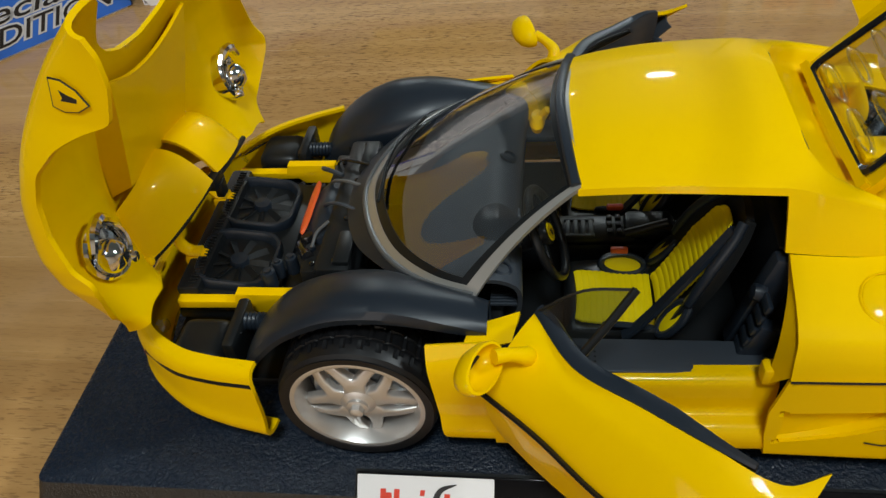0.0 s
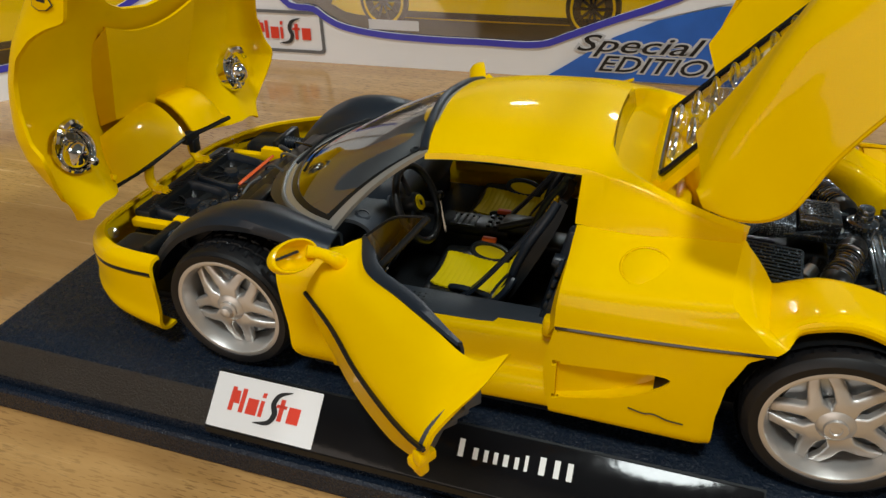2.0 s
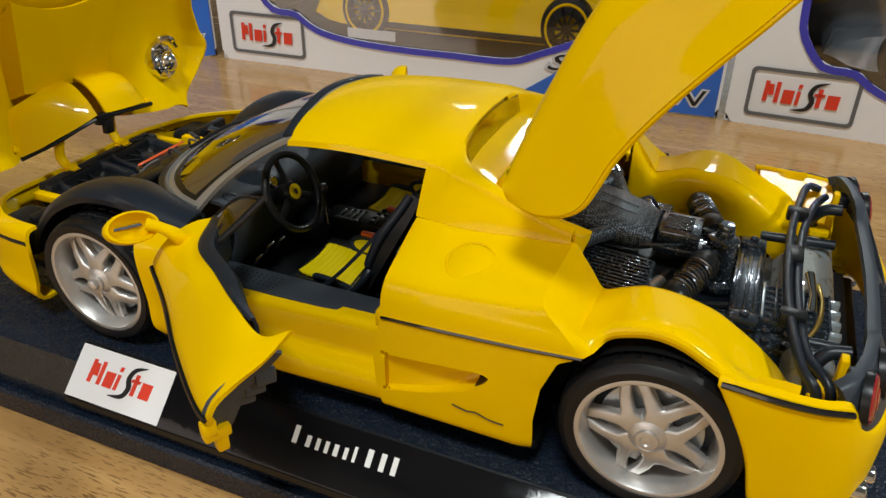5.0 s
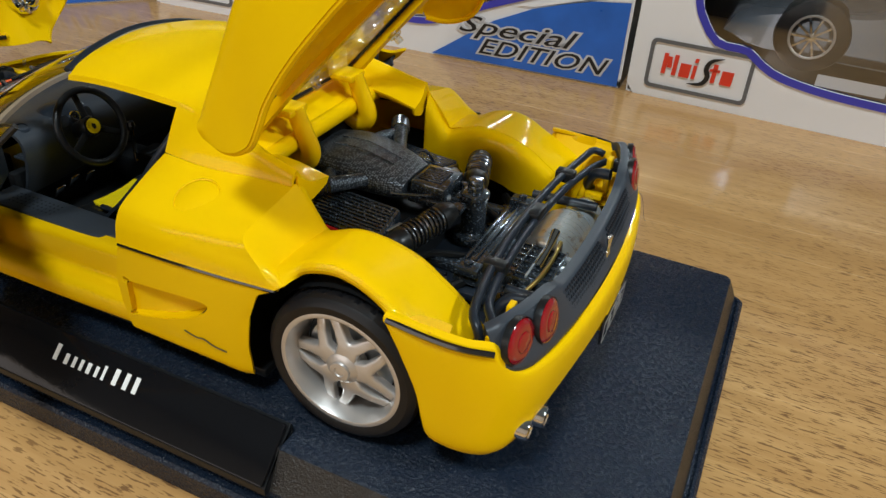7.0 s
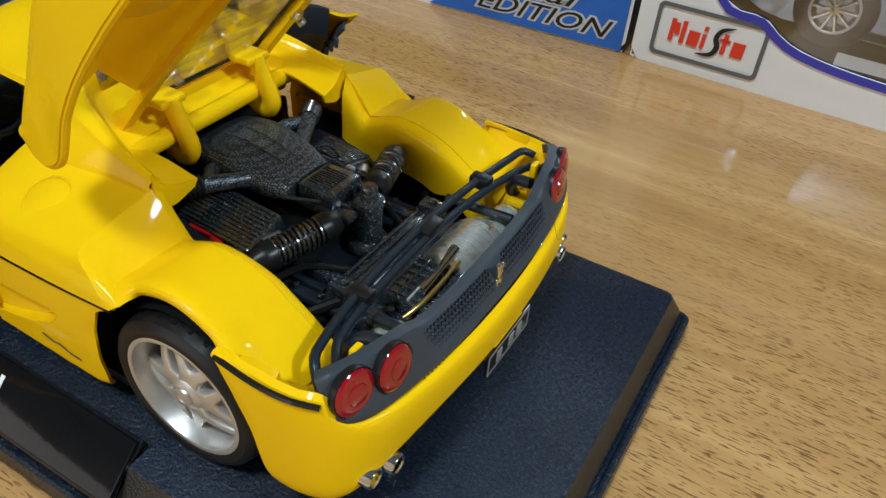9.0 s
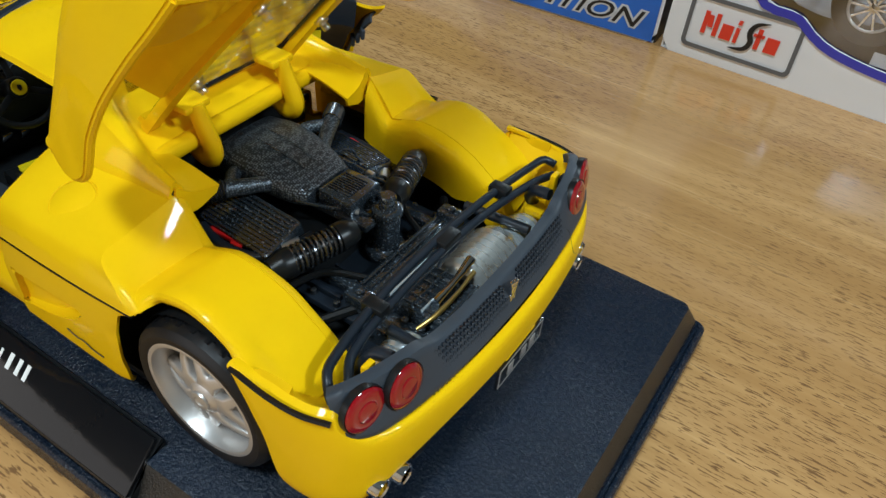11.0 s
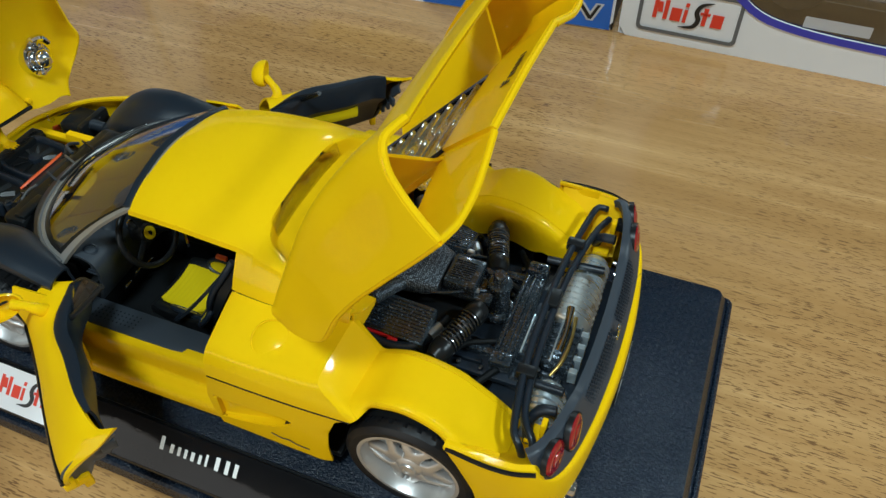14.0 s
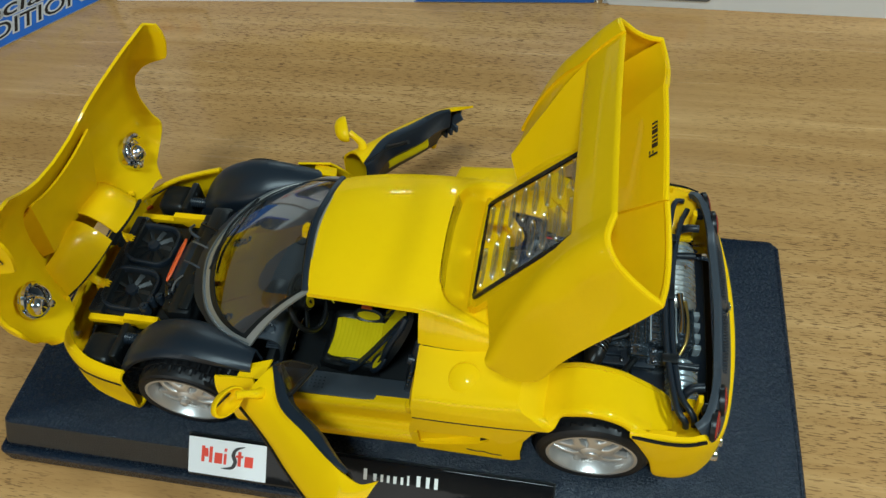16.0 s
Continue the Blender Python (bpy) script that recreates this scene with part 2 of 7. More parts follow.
# sky light in the opening of the window behind the camera
area_lamp("window_light", "RECTANGLE", -0.7, -1.74, 0.52, 1.8, 10, (1.0, 0.84, 0.72), 90, 0.62)

YELLOW = surface("yellow_paint", (0.86, 0.525, 0.0005), 0.42, coat=0.25, vary=0.04, rough_vary=0.08, spec=0.02, grain=330, grain_bump=0.022)
YELLOW_IN = surface("yellow_plastic", (0.86, 0.51, 0.0005), 0.4, coat=0.28, vary=0.06, spec=0.05)
BLACK = surface("black_plastic", (0.008, 0.009, 0.010), 0.34, spec=0.3, vary=0.25, grain=2500, grain_bump=0.03)
BLACK_GLOSS = surface("black_gloss", (0.008, 0.008, 0.009), 0.12, coat=0.15, vary=0.2)
BLACK_SATIN = surface("black_satin", (0.011, 0.016, 0.024), 0.36, spec=0.38, vary=0.2, grain=1800, grain_bump=0.015)
GREY = surface("dark_grey_plastic", (0.032, 0.040, 0.052), 0.45, vary=0.15, grain=1500, grain_bump=0.02)
STAND = surface("stand_plastic", (0.006, 0.012, 0.024), 0.27, vary=0.2, grain=1300, grain_bump=0.8, rough_vary=0.2, spec=0.36)
RUBBER = surface("rubber", (0.006, 0.006, 0.007), 0.42, spec=0.35, vary=0.25, grain=1200, grain_bump=0.02)
SILVER = surface("silver_paint", (0.62, 0.60, 0.58), 0.38, metal=0.75, vary=0.06, grain=3000, grain_bump=0.004)
CHROME = surface("chrome", (0.82, 0.83, 0.85), 0.07, metal=1.0, vary=0.04, rough_vary=0.06)
# pale blue specks painted in for lamp and sky glints on the casting
CAST = surface("cast_metal", (0.040, 0.052, 0.066), 0.22, metal=0.5, coat=0.8, vary=0.3, grain=1500, grain_bump=0.022, glint_stain=(0.36, 0.43, 0.50))
SPRING = surface("dark_steel", (0.11, 0.115, 0.125), 0.22, metal=0.85, coat=0.3, vary=0.25, grain=900, grain_bump=0.08)
STEEL = surface("bright_metal", (0.50, 0.55, 0.60), 0.30, metal=0.85, vary=0.2, grain=900, grain_bump=0.08)
GEARBOX = surface("gearbox_metal", (0.72, 0.81, 0.90), 0.18, metal=0.7, vary=0.2, grain=420, grain_bump=0.2)
BRASS = surface("gold_metal", (0.66, 0.47, 0.14), 0.32, metal=0.85, vary=0.25, grain=900, grain_bump=0.08)
DRUM = surface("stained_gold_metal", (0.70, 0.72, 0.70), 0.2, metal=0.7, vary=0.25, grain=420, grain_bump=0.2, glint_stain=(0.34, 0.22, 0.08))
RED = surface("red_paint", (0.55, 0.012, 0.014), 0.3, vary=0.15)
ORANGE = surface("orange_paint", (0.72, 0.10, 0.02), 0.4, vary=0.15)
LENS_RED = surface("red_lens", (0.26, 0.003, 0.008), 0.06, coat=0.8, vary=0.2)
BRONZE = surface("frame_paint", (0.40, 0.385, 0.36), 0.36, metal=0.55, vary=0.12, grain=2600, grain_bump=0.01)
CLOTH = surface("yellow_cloth", (0.70, 0.53, 0.002), 0.6, spec=0.12, vary=0.08, grain=2200, grain_bump=0.03)
WHITE = surface("white_card", (0.80, 0.79, 0.80), 0.42, vary=0.03, grain=400)
INK_RED = surface("red_ink", (0.72, 0.045, 0.02), 0.4, vary=0.04)
INK_BLACK = surface("black_ink", (0.012, 0.012, 0.014), 0.35, vary=0.2)
INK_GREY = surface("grey_ink", (0.12, 0.12, 0.125), 0.4, vary=0.1)
INK_BLUE = surface("blue_print", (0.025, 0.13, 0.52), 0.3, vary=0.35)
INK_PURPLE = surface("violet_blue_print", (0.05, 0.05, 0.42), 0.35, vary=0.1)
INK_SILVER = surface("pale_print", (0.55, 0.55, 0.57), 0.35, vary=0.1)
LETTER = surface("white_ink", (0.78, 0.78, 0.76), 0.4, vary=0.05)
# walls and ceiling are unseen; their tints are set to colour bounce and reflections
WALL = surface("wall_paint", (0.60, 0.46, 0.33), 0.8, vary=0.05)
PALE_WALL = surface("white_wall_paint", (0.80, 0.81, 0.82), 0.8, vary=0.04)
CEIL = surface("ceiling_paint", (0.29, 0.40, 0.48), 0.8, vary=0.04)
FLOOR = surface("floor_boards", (0.20, 0.12, 0.06), 0.5, vary=0.2)
DARK_CARD = surface("dark_card", (0.016, 0.015, 0.014), 0.5, vary=0.3)
SILVER_CAR = surface("silver_car_paint", (0.20, 0.23, 0.27), 0.24, metal=0.6, coat=0.5, vary=0.08)
WOOD = wood("varnished_wood")
GLASS = clear("clear_plastic", (0.97, 0.98, 0.99), 0.03, 0.20)
THIN_CLEAR = clear("thin_clear_plastic", (0.86, 0.88, 0.88), 0.05, 0.05)
SMOKED = clear("smoked_plastic", (0.50, 0.55, 0.58), 0.04, 0.06)
DASH = surface("dash_plastic", (0.030, 0.037, 0.047), 0.45, vary=0.2, grain=1500, grain_bump=0.06)
BAND = surface("band_gloss", (0.010, 0.009, 0.008), 0.34, spec=0.7, vary=0.25, grain=1500, grain_bump=1.0, rough_vary=0.2)
RIM_GREY = surface("satin_grey_paint", (0.12, 0.125, 0.13), 0.34, metal=0.3, vary=0.12)
RIBBED = clear("ribbed_clear_plastic", (0.94, 0.94, 0.88), 0.06, 0.26)
# the weave's pale dots also carry bluish highlights painted into the colour
WEAVE = woven("woven_cast", (0.030, 0.038, 0.048), (0.34, 0.41, 0.48), 0.55)
# yellow tint put into the clear pane for the deck's reflection
OLIVE = clear("rear_glass_plastic", (0.82, 0.78, 0.40), 0.05, 0.35)
PLATE = surface("plate_gloss", (0.006, 0.006, 0.007), 0.08, spec=0.2, vary=0.2, grain=260, grain_bump=0.05, rough_vary=0.12)


# ---- the room and the table ----
def slab(name, x0, x1, y0, y1, z0, z1, mat, kind="structure", label="", category=""):
    ob = part(name, block((x0 + x1) / 2, (y0 + y1) / 2, (z0 + z1) / 2, x1 - x0, y1 - y0, z1 - z0, 0), mat, None)
    return tagged(ob, label, category, "", kind)


slab("floor", -3000, 3000, -1830, 4060, -780, -730, FLOOR)
slab("ceiling", -3060, 3060, -1830, 4060, 1550, 1600, CEIL)
# unseen wall, kept pale to brighten what the windscreen mirrors
slab("wall_north", -3000, 3000, 4000, 4060, -730, 1550, PALE_WALL)
part("wall_south", join(block(0, -1800, -265, 6000, 60, 930, 0), block(0, -1800, 1195, 6000, 60, 710, 0), block(-2325, -1800, 520, 1350, 60, 640, 0), block(1625, -1800, 520, 2750, 60, 640, 0)), WALL, None)
tagged(bpy.data.objects["wall_south"], "", "", "", "structure")
slab("wall_west", -3060, -3000, -1830, 4000, -730, 1550, WALL)
slab("wall_east", 3000, 3060, -1830, 4000, -730, 1550, WALL)


def build_table():
    t = thing("table", "light brown varnished wooden table with dark pores", "table", 0, 0, -730)
    part("tabletop", block(60, 160, 715, 1500, 1000, 30, 3, 3), WOOD, t)
    for x in (-640, 760):
        for y in (-290, 610):
            part("leg", block(x, y, 350, 60, 60, 700, 3), WOOD, t)


build_table()


# ---- the display stand ----
def ring(x0, x1, y0, y1, z, r):
    c = rounded(x1 - x0, y1 - y0, r, 5, (x0 + x1) / 2, (y0 + y1) / 2)
    return [(x, y, z) for x, y in c]


def letter_bars(spec, mat_depth=0.15):
    """Plain bars in place of letters: rows of (x, y, width, height, slant) in the label's plane."""
    return join(*[prism([(x, y), (x + w, y), (x + w + s, y + h), (x + s, y + h)], mat_depth) for x, y, w, h, s in spec])


def swoosh(cx, cy, h, wide):
    """A brush stroke bent like a long s, thin at both ends."""
    line = spline(
        [(cx + 0.55 * h, cy + 0.62 * h, 0), (cx + 0.12 * h, cy + 0.45 * h, 0), (cx - 0.02 * h, cy + 0.15 * h, 0), (cx + 0.08 * h, cy - 0.15 * h, 0),
         (cx - 0.08 * h, cy - 0.45 * h, 0), (cx - 0.6 * h, cy - 0.55 * h, 0)], 26)
    t = np.gradient(line, axis=0)
    nrm = np.stack([-t[:, 1], t[:, 0]], 1) / np.linalg.norm(t[:, :2], axis=1)[:, None]
    w = wide * np.sin(np.linspace(0.05, np.pi - 0.05, 26))[:, None] ** 0.8
    out = np.vstack([line[:, :2] + nrm * w, (line[:, :2] - nrm * w)[::-1]])
    return prism([tuple(p) for p in out], 0.12)


def mark_bars(w):
    """Red blocks about as wide as a five-letter mark of width w."""
    k = w / 100.0
    spec = [(0, 0, 6, 30, 1), (7, 10, 7, 16, -1), (15, 0, 6, 30, 1), (25, 0, 15, 20, 1), (43, 0, 5, 20, 1), (44, 24, 5, 6, 1), (70, 0, 6, 27, 1), (66, 16, 14, 4, 1), (83, 0, 16, 20, 1)]
    return [letter_bars([(x * k, y * k, a * k, h * k, s * k)]) for x, y, a, h, s in spec]


def build_stand():
    t = thing("display_stand", "matt blue-black plastic display stand lying on the table", "display stand", 0, 0, 0)
    rows = [ring(-84, 222.2, -68, 72, 0.05, 3), ring(-84.4, 222.6, -68.4, 72.4, 0.6, 3), ring(-84.4, 222.6, -68.4, 72.4, 6.8, 3),
            ring(-83.6, 221.8, -67.6, 71.6, 7.6, 2.5), ring(-82.4, 221.0, -66.4, 70.8, 7.6, 2.2), ring(-82.0, 220.6, -66.0, 70.4, 6.9, 2.2), ring(-81.4, 219.8, -65.4, 69.8, 6.9, 2),
            ring(-81.2, 219.4, -65.2, 69.6, 10.2, 2), ring(-79.6, 216.8, -60.6, 63.6, 19.3, 2.5), ring(-78.6, 215.8, -59.8, 62.8, 19.6, 2.5)]
    n = len(rows[0])
    rows.append([(68.5 + (x - 68.5) * 0.5, 1.5 + (y - 1.5) * 0.5, 19.6) for x, y, z in rows[-1]])
    part("base", join(grid(rows[:8], wrap_u=True), grid(rows[8:], wrap_u=True, cap=True), (np.array(rows[0]), [tuple(range(n))])), STAND, t, sharp=25)
    part("edge_band", grid(rows[7:9], wrap_u=True), BAND, t, "smooth glossy band round the edge", sharp=25)
    # the name plate leans on the near bevel
    a = math.degrees(math.atan2(10.2, 10.6))
    length = math.hypot(10.2, 10.6)
    plate = part("name_plate", prism(rounded(135.4, length, 0.5, 3, 67.7, length / 2), 0.9, 0.25, turn(-1.2, -66.85, 12.75, a, 0, 0)), PLATE, t, "glossy black name plate")
    part("plate_body", join(prism([(-66.9, 10.4), (-66.9, 12.3), (-55.6, 23.0), (-54.9, 21.6), (-54.9, 19.6), (-60.4, 19.62), (-65.3, 10.2)], 136.4, 0, Matrix.Translation((-1.7, 0, 0)) @ Euler((radians(90), 0, radians(90))).to_matrix().to_4x4())), BLACK, t)
    up = turn(-1.2, -66.85, 12.75, a, 0, 0)
    sticker = part("sticker", prism(rounded(30.6, length - 0.7, 0.3, 3, 15.6, length / 2), 0.08, 0, up @ Matrix.Translation((0, 0, 0.91))), WHITE, plate, "white maker's label with red and black marks")
    for bar in mark_bars(20.5):
        part("red_bar", moved(bar, up @ Matrix.Translation((5.4, 5.2, 1.0))), INK_RED, sticker)
    part("black_stroke", moved(swoosh(18.2, 7.9, 8.0, 0.75), up @ Matrix.Translation((0, 0, 1.06))), INK_BLACK, sticker)
    word = [(0, 1.3, 4.6), (3.4, 1.2, 3.0), (5.9, 1.0, 3.0), (8.1, 1.0, 3.0), (10.3, 1.2, 3.0), (12.8, 1.0, 3.0), (15.0, 0.8, 4.0), (18.2, 1.4, 4.5), (21.4, 1.3, 4.5), (24.2, 1.3, 4.5)]
    for x, wide, high in word:
        part("white_bar", moved(prism([(0, 0), (wide, 0), (wide, high * 0.9), (0, high * 0.9)], 0.1), up @ Matrix.Translation((67.8 + x * 1.07, 7.3, 0.92))), LETTER, plate)
    return t


build_stand()


# ---- the boxes behind ----
def text_geo(words, size, shear=0.0, extrude=0.06, offset=0.0):
    c = bpy.data.curves.new("lettering", "FONT")
    c.body, c.size, c.extrude, c.shear, c.offset = words, size, extrude, shear, offset
    c.resolution_u = 3
    ob = bpy.data.objects.new("lettering", c)
    me = bpy.data.meshes.new_from_object(ob)
    v = np.array([p.co[:] for p in me.vertices])
    f = [tuple(p.vertices) for p in me.polygons]
    bpy.data.objects.remove(ob)
    bpy.data.meshes.remove(me)
    bpy.data.curves.remove(c)
    return v, f


WINDOW_EDGE = [(30, 128), (30, 56), (39, 40), (44, 36.5), (58, 35.5), (66, 30), (76, 25.5), (98, 22), (130, 20.5), (160, 20.5), (198, 21), (214, 27), (236, 36), (262, 46), (280, 55), (284, 62), (284, 128)]


def build_box(label, x, y, rz, w=316.0, h=142.0, d=128.0):
    """A card box with a cut-out clear window; x, y: its front bottom left corner."""
    t = thing("toy_box", label, "toy box", x, y, 0, rz, "boxed toy cars")
    f = Euler((radians(90), 0, 0)).to_matrix().to_4x4()  # front plane: u right, v up, out towards -y
    card = 0.8
    # front sheet with the window cut out: a strip down, left and right of the edge line
    low = spline([(u, v, 0) for u, v in WINDOW_EDGE], 60)
    edge = [(p[0], p[1]) for p in low]
    side = []
    for k, (u, v) in enumerate(edge):
        s = k / 59.0
        if s < 0.30:
            side.append((0.0, h * (1 - s / 0.30) + 0.0))
        elif s > 0.70:
            side.append((w, h * (s - 0.70) / 0.30))
        else:
            side.append((w * (s - 0.30) / 0.40, 0.0))
    sheet = grid([[(a, b, 0) for a, b in side], [(a, b, 0) for a, b in edge]])
    top = ([(0, h, 0), (w, h, 0), (284, 128, 0), (30, 128, 0)], [(0, 1, 2, 3)])
    part("front", moved(thick(join(sheet, top), card), f), WHITE, t, "white printed front with a cut-out window", sharp=60)
    part("side", block(0.4, d / 2 + 0.6, h / 2, 0.8, d - 1.2, h - 0.2, 0), WHITE, t)
    part("side", block(w - 0.4, d / 2 + 0.6, h / 2, 0.8, d - 1.2, h - 0.2, 0), INK_BLACK, t, "dark printed side")
    part("back", block(w / 2, d - 0.4, h / 2, w - 2, 0.8, h - 0.2, 0), WHITE, t)
    part("bottom", block(w / 2, d / 2, 0.45, w - 2, d - 2, 0.8, 0), WHITE, t)
    part("top", block(w / 2, d / 2, h - 0.6, w - 2, d - 2, 0.8, 0), WHITE, t)
    part("inner_tray", join(block(w / 2, d / 2, 9, w - 6, d - 6, 15, 1), block(w / 2, d - 4, h / 2, w - 6, 2, h - 6, 0)), DARK_CARD, t, "dark card tray inside the box")
    out = f @ Matrix.Translation((0, 0, card + 0.05))
    # violet border round the window
    p = spline([(u, v, 0) for u, v in WINDOW_EDGE], 80)
    tan = np.gradient(p, axis=0)
    nr = np.stack([-tan[:, 1], tan[:, 0], 0 * tan[:, 0]], 1) / np.linalg.norm(tan, axis=1)[:, None]
    part("window_border", moved(thick(grid([p - nr * 3.6, p + nr * 0.2]), 0.1), out @ Matrix.Translation((0, 0, 0.25))), INK_PURPLE, t, "violet-blue border")
    pane = part("window_pane", moved(grid([[(k[0], k[1], 0) for k in edge], [(np.interp(i, (0, 59), (30, 284)), 128, 0) for i in range(60)]]), f @ Matrix.Translation((0, 0, -0.5))), GLASS, t, "clear plastic window")
    pane.visible_shadow = False
    # blue corner with the words
    blue = [(203, 1), (w - 1.5, 1), (w - 1.5, 47), (290, 44.5), (262, 36), (240, 26), (222, 14), (212, 7)]
    part("blue_panel", prism(blue, 0.1, 0, out), INK_BLUE, t, "blue printed corner")
    part("white_stripe", prism([(250, 36.5), (w - 1.5, 50), (w - 1.5, 47.5), (290, 45), (262, 37)], 0.12, 0, out), WHITE, t)
    for words, u, v, size in (("Special", 218, 17.4, 13.6), ("EDITION", 231, 6.2, 13.0)):
        g = text_geo(words, size, 0.35, 0.06, 0.05)
        gw = g[0][:, 0].max() - g[0][:, 0].min()
        k = (70.0 if words == "Special" else 76.0) / gw
        g = (g[0] * (k, 1, 1), g[1])
        halo = text_geo(words, size, 0.35, 0.03, 0.95)
        halo = (halo[0] * (k, 1, 1), halo[1])
        part("lettering_edge", moved(halo, out @ Matrix.Translation((u, v, 0.22))), INK_SILVER, t)
        part("lettering", moved(g, out @ Matrix.Translation((u, v, 0.36))), INK_BLACK, t, "slanted dark lettering with a pale edge")
    # maker's mark in its frame
    rim = grid([[(a, b, 0) for a, b in rounded(53.5, 26.5, 3, 5, 36, 19)], [(a, b, 0) for a, b in rounded(49.5, 22.5, 1.8, 5, 36, 19)]], wrap_u=True)
    part("mark_frame", moved(thick(rim, 0.1), out @ Matrix.Translation((0, 0, 0.15))), INK_GREY, t)
    for bar in mark_bars(37):
        part("red_bar", moved(bar, out @ Matrix.Translation((17, 14.2, 0))), INK_RED, t)
    part("black_stroke", moved(swoosh(40.0, 19.0, 14.0, 1.3), out @ Matrix.Translation((0, 0, 0.1))), INK_BLACK, t)
    part("paper_tag", prism(rounded(32, 6, 0.5, 2, 108, 25.5), 0.1, 0, f @ Matrix.Translation((0, 0, -2.0))), INK_SILVER, t, "small pale tag behind the window")
    return t


def boxed_car(paint, label, x, y, rz, wheel_paint, ring_paint, k=1.0, lift=0.0, rim=1.0):
    """A model car inside a box: low coupe body with cabin and four wheels; only its flank shows."""
    t = thing("boxed_car", label, "toy car", x, y, 17.6 + lift, rz, "boxed toy cars")
    t.scale = (k, k, 1.0)
    side = [(0, 13), (4, 21), (14, 26), (40, 30), (70, 33), (92, 45), (118, 51), (150, 51), (182, 40), (215, 35), (238, 31), (243, 24), (242, 12), (226, 8), (18, 8)]
    secs = []
    for yy, sh, dz in ((-50, 0.95, -1.5), (-46, 0.99, 0), (-20, 1, 1.2), (20, 1, 1.2), (46, 0.99, 0), (50, 0.95, -1.5)):
        secs.append([(121 + (a - 121) * sh, yy * (1 if b < 36 else 0.72), b + (dz if b > 20 else 0)) for a, b in side])
    part("body", grid([spline(s, 56, True)[:-1] for s in secs], wrap_u=True, cap=True), paint, t)
    part("side_window", prism([(78, 36), (95, 46), (118, 49.5), (148, 49.5), (172, 40), (150, 37)], 0.6, 0.2, turn(0, -38, 0, 82, 0, 0)), BLACK_GLOSS, t)
    part("sill", block(120, -50.4, 10, 150, 1.2, 4, 0.4), BLACK, t)
    for cx in (44, 190):
        w = part("wheel", lathe([(8, 2.0), (15.2, 2.2), (17.6, 1), (18.4, -2), (18.4, -10), (16, -12), (3, -12)], 40, turn(cx, -50.8, 18.4, 90, 0, 0)), RUBBER, t)
        part("rim_ring", lathe([(13.2 * rim, 2.5), (13.8 * rim, 3.0), (14.6 * rim, 3.0), (15.0 * rim, 2.4)], 40, turn(cx, -50.8, 18.4, 90, 0, 0)), ring_paint, w)
        spokes = join(*[moved(block(7, 0, 2.4, 12.5, 1.8, 1.2, 0.3, 1), Matrix.Rotation(radians(36 * k), 4, "Z")) for k in range(10)])
        part("spokes", moved(join(spokes, lathe([(0.01, 3.4), (2.6, 3.2), (3.2, 2.4)], 16)), turn(cx, -50.8, 18.4, 90, 0, 0) @ Matrix.Diagonal((rim, rim, 1, 1))), wheel_paint, w)
        part("wheel", lathe([(8, 2.0), (15.2, 2.2), (17.6, 1), (18.4, -2), (18.4, -10), (16, -12), (3, -12)], 24, turn(cx, 50.8, 18.4, -90, 0, 0)), RUBBER, t)
    return t


def at_box(x, y, rz, u, v):
    a = radians(rz)
    return x + u * math.cos(a) - v * math.sin(a), y + u * math.sin(a) + v * math.cos(a)


for text, (bx, by, brz), paint, spoke, ringp, u0, k, lift in (
        ("white and blue toy box with a yellow car behind its window", (-181.0, 237.5, 3.5), YELLOW, BLACK_GLOSS, YELLOW_IN, 58.0, 0.88, 0.0),
        ("white and blue toy box with a silver car behind its window", (138.0, 256.0, -0.9), SILVER_CAR, CHROME, SILVER, 40.0, 1.0, 7.0),
        ("white and blue toy box standing at an angle, yellow car inside", (-385.0, -7.0, 51.4), YELLOW, SILVER, SILVER, 38.0, 1.0, 0.0)):
    build_box(text, bx, by, brz)
    cx, cy = at_box(bx, by, brz, u0, 64.0)
    boxed_car(paint, "yellow toy sports car sealed in its box" if paint is YELLOW else "silver toy sports car sealed in its box", cx, cy, brz, spoke, ringp, k, lift, 0.74 if paint is SILVER_CAR else 1.0)


# ---- the model car: local x from nose to tail, y across (near side negative), z up from the table; millimetres ----
car = thing("model_car", "yellow die-cast sports car with everything open, on a stand", "model car", 0, 2.5, 0)


def N(x, w, z):
    return (x, -w, z)


def plan_sweep(path, profile, n=None, m=None, full=False):
    """A wall that follows a plan path of (x, w, ...) rows; profile(row) gives (out, z) points at each row."""
    p = np.array(path, float)
    rows = []
    q = spline(p[:, :3], n) if n else p[:, :3]
    extra = np.stack([np.interp(np.linspace(0, 1, len(q)), np.linspace(0, 1, len(p)), p[:, k]) for k in range(p.shape[1])], 1)
    t = np.gradient(q[:, :2], axis=0)
    o = np.stack([-t[:, 1], t[:, 0]], 1) / np.linalg.norm(t, axis=1)[:, None]
    for k in range(len(q)):
        pts = [(q[k, 0] + o[k, 0] * a, q[k, 1] + o[k, 1] * a, z) for a, z in profile(extra[k])]
        rows.append(spline(pts, m) if m else np.array(pts))
    return grid(rows)


